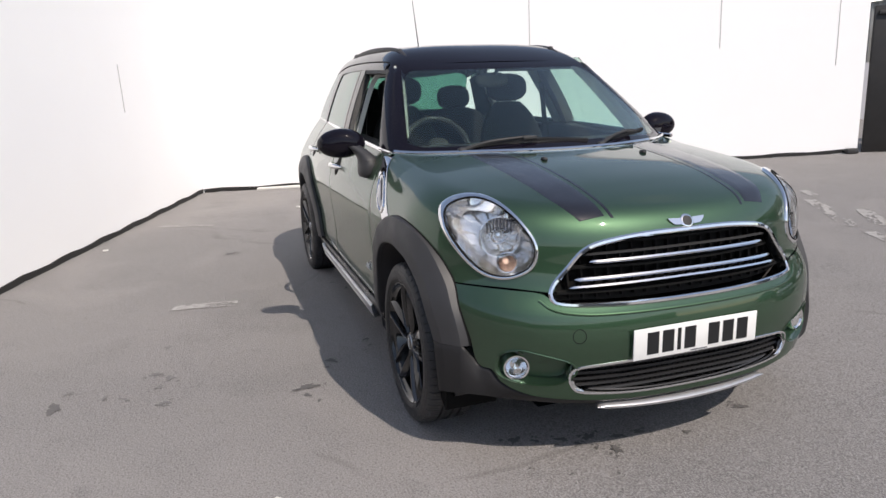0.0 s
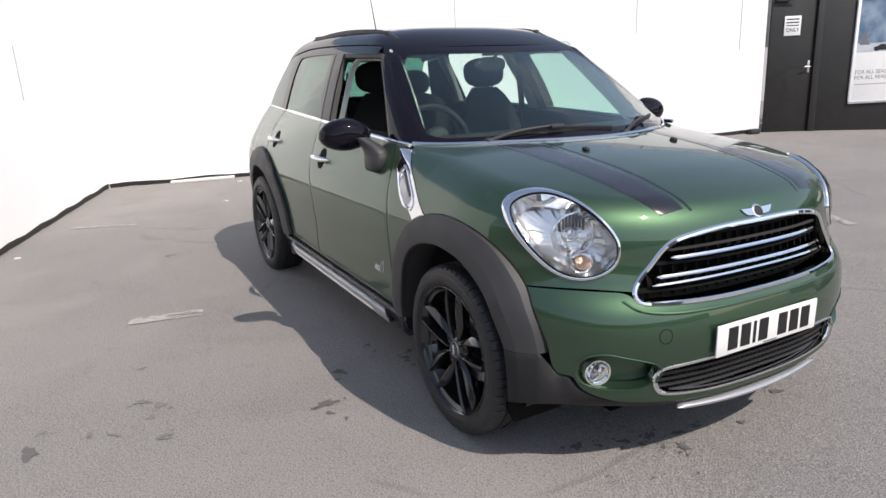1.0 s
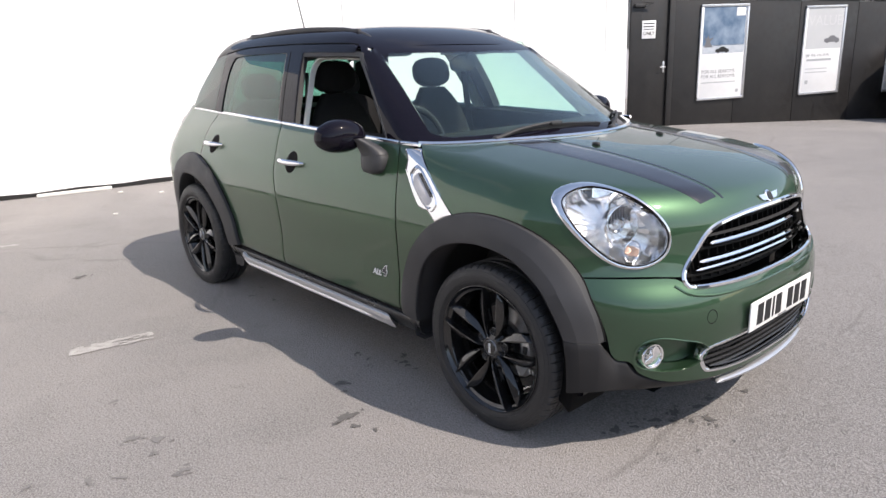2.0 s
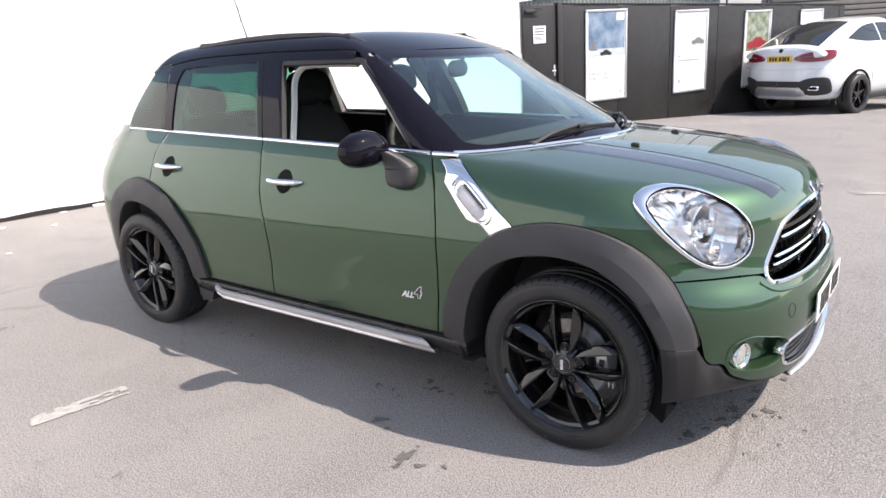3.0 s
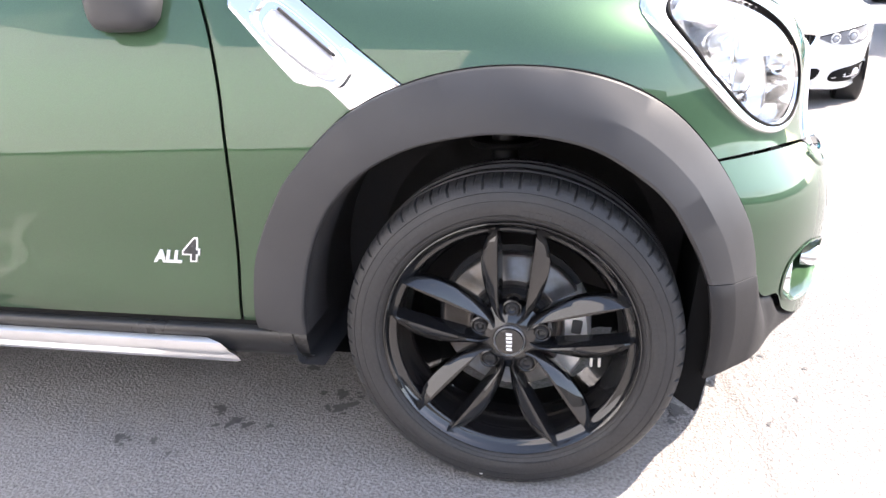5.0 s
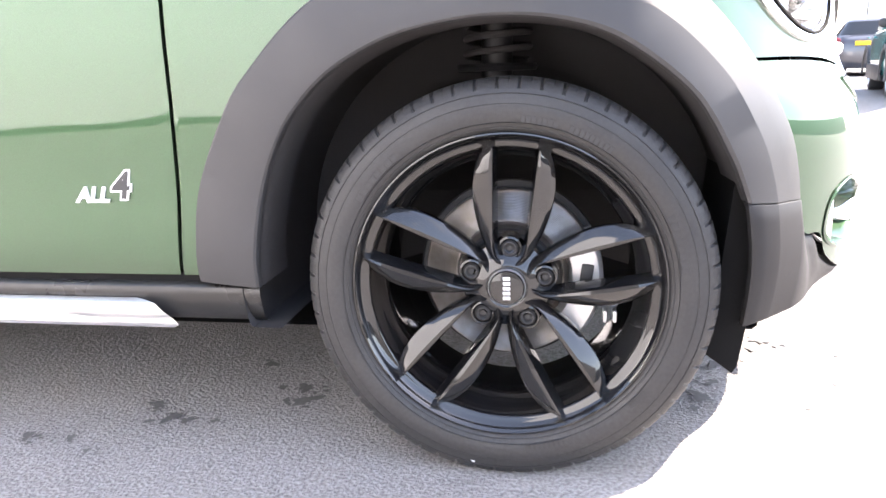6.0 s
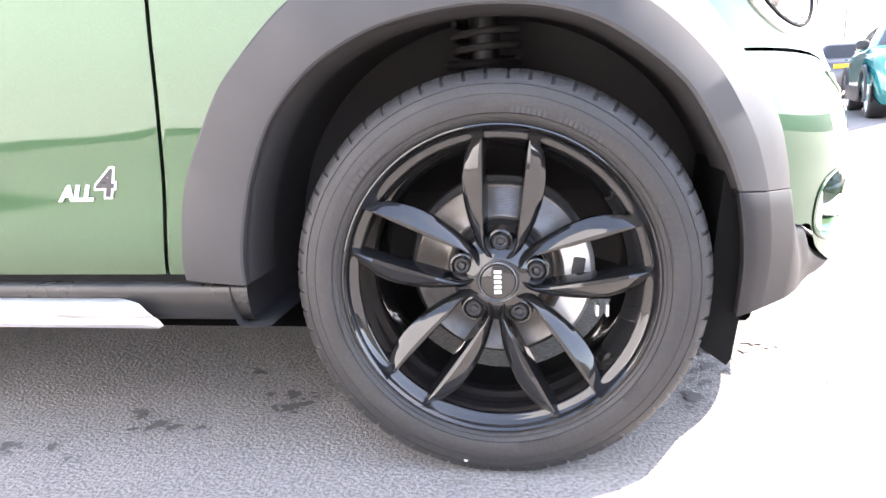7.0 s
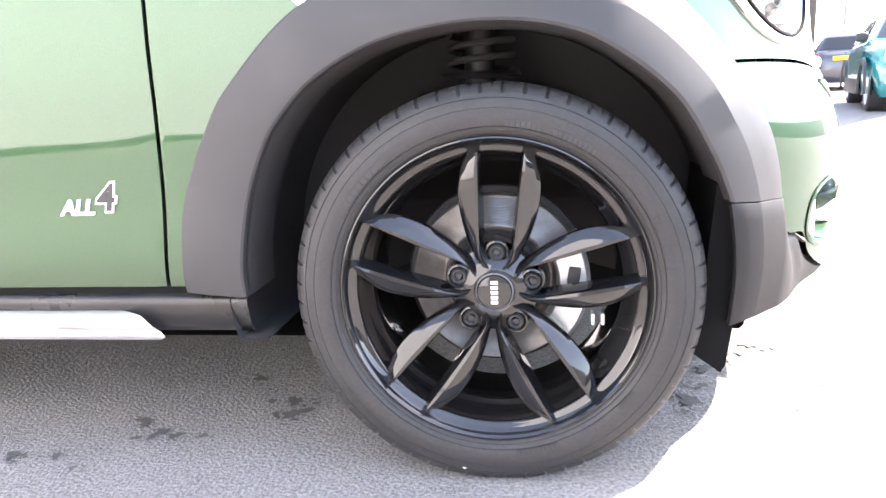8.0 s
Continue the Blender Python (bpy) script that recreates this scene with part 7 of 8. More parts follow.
def parked_car(label, paint, spot, heading, size, plate, group="parked cars", mirror=None, rims=RIM):
    """size: wheelbase, nose, tail, half width, belt, roof, bonnet height, wheel radius, screen foot and head, rear glass head and foot, deck height."""
    wb, nose_l, tail_l, hw_, belt, roof, hood, wr, s0, s1, r1, r0, deck = size
    ob = new("car")
    tagged(ob, label, "car", group)
    ob.matrix_world = Matrix.Translation((spot[0], spot[1], float(ground_z(*spot)))) @ Matrix.Rotation(radians(heading), 4, "Z")
    xf, xr = wb + nose_l, -tail_l
    top = lambda x, y: np.interp(x, [xr, xr + 0.25, r0, s0 - 0.1, s0 + 0.25, xf - 0.45, xf - 0.12, xf], [deck - 0.12, deck, deck + 0.02, belt + 0.05, hood + 0.02, hood - 0.03, hood - 0.12, hood - 0.28]) - 0.10 * (np.abs(y) / hw_) ** 3
    side = [(0.20, hw_ - 0.10, xf - 0.10, xr + 0.10), (0.30, hw_ - 0.03, xf - 0.02, xr + 0.03), (0.48, hw_ - 0.005, xf, xr), (0.66, hw_, xf - 0.02, xr + 0.01)]
    low = lambda lift: (lambda x, y: np.minimum(0.80 + lift, top(x, y) - 0.05 + lift * 0.2))
    side += [(low(0.0), hw_ - 0.01, xf - 0.05, xr + 0.03), (low(0.10), hw_ - 0.035, xf - 0.09, xr + 0.06),
             (lambda x, y: top(x, y) - 0.02, hw_ - 0.075, xf - 0.14, xr + 0.10), (top, hw_ - 0.11, xf - 0.20, xr + 0.15), (top, hw_ * 0.55, xf - 0.4, xr + 0.3), (top, 0.02, xf - 1.2, xr + 1.0)]
    put("body", hull(side), paint, ob, "", sharp=50)
    # cabin
    cw0, cw1 = hw_ - 0.10, hw_ - 0.33
    def cabin_ring(k, grow=0.0):
        return cw0 + (cw1 - cw0) * k + grow, s0 + (s1 - s0) * k + grow, r0 + (r1 - r0) * k - grow
    z_at = lambda k: belt + (roof - 0.06 - belt) * k
    rows = []
    for k in (0.0, 0.35, 0.7, 1.0):
        w, a, b = cabin_ring(k)
        rows.append((z_at(k), w, a, b))
    w, a, b = cabin_ring(1.0)
    rows += [(roof - 0.02, w - 0.06, a - 0.10, b + 0.10), (roof, w * 0.6, a - 0.35, b + 0.35), (roof + 0.01, 0.02, (a + b) / 2 + 0.1, (a + b) / 2 - 0.1)]
    put("cabin", hull(rows, 5.0), paint, ob, "", sharp=50)
    def side_glass(xa, xb, k0, k1, lean_a, lean_b, name):
        g = []
        for k in np.linspace(k0, k1, 8):
            w, a, b = cabin_ring(k, 0.004)
            u = (k - k0) / (k1 - k0)
            x = np.linspace(xa + lean_a * u, xb + lean_b * u, 16)
            c, h = (a + b) / 2, (a - b) / 2
            y = w * np.maximum(0.0, 1 - np.abs((x - c) / h) ** 5.0) ** 0.2
            g.append(np.stack([x, -y, np.full(16, z_at(k))], 1))
        vf = slab(np.array(g), 0.004, (1.2, 0, 1.0))
        for q in (vf, flip(vf)):
            put(name, q, DARK_GLASS, ob)
    midx = (s0 + r0) / 2 - 0.1
    side_glass(midx + 0.04, s0 - 0.28, 0.12, 0.88, -0.02, (s1 - s0) * 0.74, "front_window")
    side_glass(r0 + 0.42, midx - 0.04, 0.12, 0.86, (r1 - r0) * 0.55, -0.02, "rear_window")
    def end_glass(front, name):
        g = []
        for k in np.linspace(0.08, 0.93, 10):
            w, a, b = cabin_ring(k, 0.006)
            y = np.linspace(-w * 0.86, w * 0.86, 24)
            c, h = (a + b) / 2, (a - b) / 2
            x = c + (1 if front else -1) * h * np.maximum(0, 1 - np.abs(y / w) ** 5.0) ** 0.2
            g.append(np.stack([x, y, np.full(24, z_at(k))], 1))
        put(name, slab(np.array(g), 0.004, (1.2, 0, 1.0)), DARK_GLASS, ob)
    end_glass(True, "windscreen")
    end_glass(False, "rear_glass")
    for x in (0.0, wb):
        for y in (-1, 1):
            yy = y * (hw_ - 0.195)
            far_wheel(ob, x, yy, wr, 0.24, rims)
            r_a = wr * 1.14
            arc = np.linspace(radians(-12), radians(192), 40)
            # body is not cut: a near-black disc paints the arch's shade
            g = np.array([np.stack([x + r * np.cos(arc), np.full(40, y * (hw_ - 0.085 + d)), wr + r * np.sin(arc)], 1) for r, d in ((r_a + 0.015, -0.02), (r_a, 0.004), (r_a - 0.03, -0.005), (0.03, -0.02))])
            put("wheel_arch", sheet(g), VOID, ob)
    for y in (-1, 1):
        put("door_mirror", lump((s0 - 0.32, y * (hw_ - 0.05), belt + 0.06), (0.06, 0.09, 0.07), 2.8), mirror or paint, ob)
        for k, x in ((0, midx + 0.15), (1, midx - 0.75)):
            put("door_handle", block((0.2, 0.03, 0.03), 0.01, Matrix.Translation((x, y * (hw_ - 0.008), belt - 0.13))), paint, ob)
        put("sill", block((wb - 2 * wr - 0.15, 0.06, 0.09), 0.02, Matrix.Translation((wb / 2, y * (hw_ - 0.03), 0.26))), DARK, ob)
    return ob


T = Matrix.Translation
# white coupe-like off-roader, tail towards the yard: x forward from the rear axle
def suv_body(x, y, z):
    w = hermite(z, [0.18, 0.35, 0.60, 0.85, 1.0, 1.15, 1.35], [0.86, 0.94, 0.985, 0.978, 0.962, 0.92, 0.82]) - 0.05 * np.clip((0.2 - x) / 1.2, 0, 1) ** 2
    tail_ = hermite(z, [0.18, 0.35, 0.55, 0.76, 0.86, 1.0, 1.2, 1.35], [-0.90, -1.02, -1.07, -1.065, -1.055, -1.035, -0.99, -0.90])
    nose_ = hermite(z, [0.18, 0.45, 0.8, 1.05, 1.3], [3.66, 3.80, 3.78, 3.62, 3.2])
    q = np.where(x < 1.4, 3.6, 3.0)
    r = (np.maximum(np.maximum(0.2 - x, 0) / (0.2 - tail_), np.maximum(x - 2.7, 0) / (nose_ - 2.7)) ** q + (np.abs(y) / w) ** q) ** (1 / q)
    top = z - hermite(x, [-1.1, -0.98, -0.80, 0.0, 1.9, 2.6, 3.3, 3.8], [1.15, 1.195, 1.21, 1.20, 1.17, 1.13, 1.04, 0.86]) + 0.05 * (np.abs(y) / 0.9) ** 3
    return smax((r - 1) * 0.85, smax(top, 0.19 - 0.09 * np.clip((x + 0.3) / 0.6, 0, 1) - z, 0.02), 0.07)


def suv_roof(x, y):
    return hermite(x, [-1.05, -0.75, -0.2, 0.4, 1.0, 1.5, 1.85, 2.2, 2.6], [1.17, 1.265, 1.475, 1.640, 1.70, 1.675, 1.545, 1.34, 1.10]) - 0.05 * (np.abs(y) / 0.6) ** 2.5


def suv_cw(x, z):
    return 0.875 - 0.40 * (z - 1.15) - 0.30 * np.maximum(z - 1.15, 0) ** 2 - 0.11 * np.clip((0.6 - x) / 1.6, 0, 1) ** 1.5


def suv_cabin(x, y, z):
    return smax((np.abs(y) - suv_cw(x, z)) * 0.9, smax((z - suv_roof(x, y)) * 0.9, np.maximum(np.maximum(1.0 - z, -0.98 - x), x - 2.5), 0.02), 0.07)


def blown_up(f, length, mid_x, core_z, half=1.2, nu=220, nv=110):
    """A closed skin of f, cast out from a line along the car."""
    u, v = np.meshgrid(np.linspace(0, 2 * math.pi, nu, endpoint=False), np.linspace(-math.pi / 2 + 0.02, math.pi / 2 - 0.02, nv), indexing="ij")
    px = mid_x + length * np.sign(np.cos(u)) * np.abs(np.cos(u)) ** 0.75 * np.cos(v)
    p = np.stack([px, half * np.sin(u) * np.cos(v) ** 0.8, core_z + half * np.sin(v)], -1)
    o = np.stack([mid_x + (px - mid_x) * 0.62, np.zeros_like(px), np.full_like(px, core_z)], -1)
    return sheet(root(f, o, p - o, 0.0, 3.0), close_u=True)


suv_spot, suv_head = (-1.40, 12.17), 68.0
suv = new("car")
tagged(suv, "white sloping-roof off-road car with red tail lamps", "car", "parked cars")
suv.matrix_world = Matrix.Translation((*suv_spot, float(ground_z(*suv_spot)))) @ Matrix.Rotation(radians(suv_head), 4, "Z") @ Matrix.Scale(0.93, 4)
put("body", blown_up(suv_body, 2.45, 1.37, 0.62), WHITE_CAR, suv, "", sharp=60)
put("cabin", blown_up(suv_cabin, 2.0, 0.75, 1.16), WHITE_CAR, suv, "", sharp=60)
# glass, a little proud of the cabin
def suv_side_glass(bottom, top, name):
    b, t_ = spline(bottom, 24), spline(top, 24)
    g = np.stack([b * (1 - k) + t_ * k for k in np.linspace(0, 1, 8)])
    vf = slab(np.stack([g[..., 0], -suv_cw(g[..., 0], g[..., 1]) - 0.006, g[..., 1]], -1), 0.004, (0.8, 0, 1.2))
    put(name, vf, DARK_GLASS, suv, "dark side glass")


suv_side_glass([(0.98, 1.215), (1.5, 1.20), (2.02, 1.19)], [(0.98, 1.565), (1.38, 1.55), (1.62, 1.475)], "front_window")
suv_side_glass([(-0.12, 1.30), (0.4, 1.232), (0.93, 1.217)], [(0.02, 1.36), (0.45, 1.505), (0.93, 1.565)], "rear_window")
for x0, x1, w0, w1, name in ((-0.80, 0.36, 0.62, 0.50, "rear_glass"), (2.28, 1.56, 0.70, 0.54, "windscreen")):
    g = np.array([[(x, k * (w0 + (w1 - w0) * (x - x0) / (x1 - x0)), 0) for k in np.linspace(-1, 1, 21)] for x in np.linspace(x0, x1, 16)])
    g[..., 2] = suv_roof(g[..., 0], g[..., 1]) + 0.007
    put(name, slab(g, 0.004, (0.8, 0, 1.0)), DARK_GLASS, suv, "dark glass")
def suv_tail(y, z, out=0.0):
    y, z = np.broadcast_arrays(np.asarray(y, float), np.asarray(z, float))
    o = np.stack([np.full_like(y, 0.1), y * 0.9, z], -1)
    q = root(suv_body, o, np.stack([np.full_like(y, -1.0), y * 0.1, np.zeros_like(y)], -1), 0.0, 1.8)
    n_ = gradient(suv_body, q)
    return q + n_ / np.linalg.norm(n_, axis=-1, keepdims=True) * out


def suv_patch(outline, out, n=44, deep=0.04):
    o = spline(outline, n, True)
    c = o.mean(0)
    return sheet(np.array([suv_tail(*(c + (o - c) * k).T, d) for k, d in ((1.0, -deep), (1.0, out * 0.7), (0.95, out), (0.85, out), (0.72, out), (0.58, out), (0.44, out), (0.30, out), (0.15, out), (0.02, out))]), close_v=True)


for y in (-1, 1):
    put("tail_lamp", suv_patch([(y * 0.30, 0.975), (y * 0.42, 1.060), (y * 0.62, 1.100), (y * 0.80, 1.120), (y * 0.875, 1.09), (y * 0.87, 0.965), (y * 0.72, 0.925), (y * 0.48, 0.925)], 0.055), RED_LENS, suv, "wide red tail lamp")
    put("lamp_bar", tube(suv_tail(y * np.linspace(0.46, 0.78, 12), np.linspace(1.00, 1.03, 12), 0.056), 0.006, 6), GREY_INK, suv)
    put("bumper_corner", suv_patch([(y * 0.42, 0.52), (y * 0.52, 0.60), (y * 0.72, 0.635), (y * 0.86, 0.60), (y * 0.87, 0.36), (y * 0.72, 0.30), (y * 0.52, 0.32), (y * 0.46, 0.42)], 0.022), DARK, suv, "black lower bumper corner")
    c = suv_tail(y * 0.66, 0.44, 0.02)
    put("exhaust", block((0.06, 0.20, 0.10), 0.03, T(c) @ Matrix.Rotation(radians(-y * 14), 4, "Z")), CHROME, suv, "chrome tailpipe")
    put("exhaust_bore", block((0.06, 0.15, 0.06), 0.02, T(c + np.array([-0.006, 0, 0])) @ Matrix.Rotation(radians(-y * 14), 4, "Z")), VOID, suv)
    put("door_mirror", lump((1.98, y * 1.06, 1.22), (0.07, 0.12, 0.085), 2.8), WHITE_CAR, suv)
    put("sill", block((2.0, 0.06, 0.12), 0.03, T((1.46, y * 0.925, 0.18))), DARK, suv)
    for x, z in ((0.62, 1.03), (1.62, 1.03)):
        put("door_handle", block((0.2, 0.03, 0.03), 0.01, T((x, y * 0.945, z))), WHITE_CAR, suv)
    for x in (0.50, 1.42, 2.28):
        put("door_gap", tube([(x, y * 0.988, 0.42), (x, y * 0.990, 0.65), (x - 0.02, y * 0.978, 0.85), (x - 0.05, y * 0.915, 1.10)], 0.004, 5), GREY_INK, suv)
    for x in (0.0, 2.93):
        far_wheel(suv, x, y * 0.915, 0.385, 0.27)
        arc = np.linspace(radians(-14), radians(194), 44)
        # near-black disc over the uncut side paints the shaded arch opening
        g = np.array([np.stack([x + r * np.cos(arc), np.full(44, y * d), 0.385 + r * np.sin(arc)], 1) for r, d in ((0.475, 0.955), (0.47, 1.0), (0.44, 1.003), (0.43, 0.985), (0.03, 0.97))])
        put("wheel_arch", sheet(g), VOID, suv)
put("bumper_skirt", suv_patch([(-0.55, 0.50), (-0.45, 0.56), (0.0, 0.565), (0.45, 0.56), (0.55, 0.50), (0.45, 0.46), (0.0, 0.455), (-0.45, 0.46)], 0.016), DARK, suv)
put("diffuser", suv_patch([(-0.50, 0.30), (-0.44, 0.44), (0.0, 0.455), (0.44, 0.44), (0.50, 0.30), (0.0, 0.285)], 0.026), SILVER, suv, "silver lower diffuser")
px_ = float(suv_tail(0.0, 0.985)[0])
suv_plate = put("number_plate", block((0.015, 0.52, 0.115), 0.004, T((px_ - 0.006, 0, 0.985))), PLATE_Y, suv, "yellow rear plate with dark bars")
for y in (-0.19, -0.13, -0.08, -0.02, 0.07, 0.13, 0.19):
    put("plate_bar", block((0.004, 0.042, 0.075), 0, T((px_ - 0.0145, y, 0.985))), INK, suv_plate)
put("badge", moved(turned([(0.0, 0.012), (0.04, 0.010), (0.045, 0.0), (0.045, -0.03)], 24, "z"), T(suv_tail(0.0, 1.14)) @ Matrix.Rotation(radians(-80), 4, "Y")), INK, suv, "round badge")
put("boot_crease", tube(suv_tail(np.linspace(-0.80, 0.80, 30), 0.785 + 0.02 * np.linspace(-1, 1, 30) ** 2, 0.0), 0.010, 8), WHITE_CAR, suv)
# the body stands high over its wheels
for ob in suv.children:
    if not ob.name.startswith("wheel"):
        ob.location.z += 0.13

# white saloon, nose towards the yard
sal_head = -104.0
nose_at = np.array((1.84, 5.02))
fwd = np.array([math.cos(radians(sal_head)), math.sin(radians(sal_head))])
sal_spot = tuple(nose_at - fwd * (2.81 + 0.78))
saloon = parked_car("white low saloon car with twin oval grilles", WHITE_CAR, sal_spot, sal_head,
                    (2.81, 0.78, 1.03, 0.912, 0.92, 1.38, 0.90, 0.325, 2.25, 1.35, 0.15, -0.50, 1.0), None)
nx = 2.81 + 0.78
def sal_skin(y, z, out=0.0):
    """The saloon's nose at a place across and up."""
    y, z = np.asarray(y, float), np.asarray(z, float)
    w = np.interp(z, [0.20, 0.30, 0.48, 0.66, 0.80], [0.812, 0.882, 0.907, 0.912, 0.90])
    xf = nx - np.interp(z, [0.20, 0.30, 0.48, 0.66, 0.80], [0.10, 0.02, 0.0, 0.02, 0.05])
    c, h = (xf - 1.02) / 2, (xf + 1.02) / 2
    return np.stack([c + h * np.maximum(0.0, 1 - (np.abs(y) / w) ** 4.4) ** (1 / 4.4) + out, y, z], -1)


def sal_patch(outline, out, n=48):
    """A piece lying on the nose: an outline in front view, domed out by a little."""
    o = spline(outline, n, True)
    mid_ = o.mean(0)
    rings = [sal_skin(*(mid_ + (o - mid_) * k).T, d) for k, d in ((1.0, -0.03), (1.0, out * 0.6), (0.96, out), (0.5, out), (0.02, out))]
    return sheet(np.array(rings), close_v=True)


for y in (-1, 1):
    kid = [(y * 0.035, 0.690), (y * 0.19, 0.697), (y * 0.345, 0.688), (y * 0.362, 0.655), (y * 0.325, 0.585), (y * 0.26, 0.556), (y * 0.06, 0.556), (y * 0.028, 0.60)]
    put("grille_backing", sal_patch(kid, 0.004), VOID, saloon)
    loop_ = spline(kid, 60, True)
    p = sal_skin(loop_[:, 0], loop_[:, 1], 0.006)
    put("oval_grille", strip(p, (1, 0, 0.1), [(-0.010, -0.02), (-0.009, 0.010), (0.007, 0.012), (0.010, -0.02)], True), CHROME, saloon, "chrome-rimmed oval grille")
    for d in np.linspace(0.07, 0.31, 9):
        put("grille_slat", tube(sal_skin(np.full(2, y * d), np.array([0.57, 0.68]), 0.010), 0.005, 6), DARK, saloon)
    lampo = [(y * 0.385, 0.652), (y * 0.45, 0.680), (y * 0.62, 0.715), (y * 0.76, 0.742), (y * 0.80, 0.70), (y * 0.79, 0.63), (y * 0.68, 0.595), (y * 0.52, 0.600), (y * 0.43, 0.632)]
    lam = put("headlamp", sal_patch(lampo, 0.010), GREY_INK, saloon, "slanted twin headlamp")
    for yy, zz, r_ in ((0.52, 0.645, 0.040), (0.66, 0.660, 0.048)):
        c = sal_skin(y * yy, zz, 0.014)
        turn_y = Matrix.Rotation(radians(y * 30), 4, "Z")
        put("lamp_ring", moved(tube([(0, r_ * math.cos(a), r_ * math.sin(a)) for a in np.linspace(0, 2 * math.pi, 24, endpoint=False)], 0.008, 8, True), T(c) @ turn_y), PLATE_W, lam, "white lamp ring")
        put("lamp_bowl", moved(lump((0, 0, 0), (0.014, r_ * 0.6, r_ * 0.6), 2.0), T(c) @ turn_y), PALE_INK, lam)
    brow = sal_skin(*spline([(y * 0.39, 0.665), (y * 0.62, 0.722), (y * 0.79, 0.755)], 20).T, 0.012)
    put("lamp_brow", tube(brow, 0.007, 6), INK, lam)
    put("side_intake", sal_patch([(y * 0.50, 0.30), (y * 0.54, 0.36), (y * 0.66, 0.395), (y * 0.82, 0.415), (y * 0.83, 0.28), (y * 0.70, 0.255), (y * 0.54, 0.265)], 0.006), VOID, saloon, "black side air intake")
    put("intake_blade", tube(sal_skin(*spline([(y * 0.80, 0.43), (y * 0.845, 0.42), (y * 0.85, 0.26)], 14).T, 0.012), 0.013, 6), WHITE_CAR, saloon)
    put("fog_lamp", lump(sal_skin(y * 0.72, 0.345, 0.008), (0.025, 0.035, 0.032), 2.2), LAMP_GREY, saloon)
    put("splitter", tube(sal_skin(*spline([(0.0, 0.222), (y * 0.42, 0.215), (y * 0.62, 0.205), (y * 0.80, 0.225)], 20).T, 0.02), 0.022, 8), WHITE_CAR, saloon)
put("lower_intake", sal_patch([(-0.42, 0.385), (-0.2, 0.378), (0.2, 0.378), (0.42, 0.385), (0.37, 0.285), (0.2, 0.268), (-0.2, 0.268), (-0.37, 0.285)], 0.006, 60), VOID, saloon, "wide black lower intake")
put("badge", moved(turned([(0.0, 0.012), (0.032, 0.010), (0.036, 0.0), (0.036, -0.04)], 24, "z"), T(sal_skin(0.0, 0.735, 0.0)) @ Matrix.Rotation(radians(62), 4, "Y")), CHROME, saloon, "small round badge")
sp = put("number_plate", block((0.02, 0.52, 0.11), 0.004, T((nx + 0.012, 0, 0.452))), PLATE_W, saloon, "white front plate with black bars")
for y in (-0.16, -0.11, -0.06, 0.04, 0.10, 0.16):
    put("plate_bar", block((0.004, 0.042, 0.078), 0, T((nx + 0.0235, y, 0.452))), INK, sp)

# small teal hatchback and a dark grey car farther off
teal = parked_car("small teal hatchback with black trim", TEAL_CAR, (6.18, 10.99), -107.0, (2.5, 0.70, 0.62, 0.86, 0.98, 1.42, 0.98, 0.31, 2.0, 1.45, -0.25, -0.5, 1.0), None, mirror=DARK, rims=SILVER)
for y in (-1, 1):
    put("headlamp", moved(lump((0, 0, 0), (0.05, 0.13, 0.12), 2.2), T((3.10, y * 0.56, 0.74)) @ Matrix.Rotation(radians(y * 25), 4, "Z")), LAMP_GREY, teal, "round headlamp")
    for x in (0.0, 2.5):
        arc = np.linspace(radians(-8), radians(188), 36)
        g = np.array([np.stack([x + r * np.cos(arc), np.full(36, y * d), 0.31 + r * np.sin(arc)], 1) for r, d in ((0.43, 0.84), (0.425, 0.872), (0.40, 0.880), (0.355, 0.876), (0.345, 0.85))])
        put("arch_trim", sheet(g), CLAD, teal, "black arch trim")
    put("lower_trim", block((1.62, 0.03, 0.22), 0.03, T((1.25, y * 0.862, 0.33))), CLAD, teal, "black plastic lower body trim")
    put("fog_lamp", moved(turned([(0.0, -0.02), (0.05, -0.018), (0.062, 0.0), (0.062, 0.04)], 20), T((3.13, y * 0.60, 0.42)) @ Matrix.Rotation(radians(90 + y * 22), 4, "Z")), LAMP_GREY, teal, "round fog lamp")
put("grille", block((0.08, 0.95, 0.28), 0.04, T((3.16, 0, 0.52))), DARK, teal, "black grille")
grey = parked_car("dark grey estate car seen from behind", GREY_CAR, (8.30, 18.5), 66.0, (2.8, 0.8, 0.95, 0.90, 1.0, 1.45, 0.98, 0.33, 2.2, 1.3, -0.35, -0.75, 1.02), None)
put("number_plate", block((0.03, 0.52, 0.11), 0.004, T((-0.95, 0, 0.82))), PLATE_Y, grey, "yellow rear plate")
for y in (-1, 1):
    put("tail_lamp", lump((-0.90, y * 0.72, 0.90), (0.06, 0.14, 0.07), 3), RED_LENS, grey, "red tail lamp")


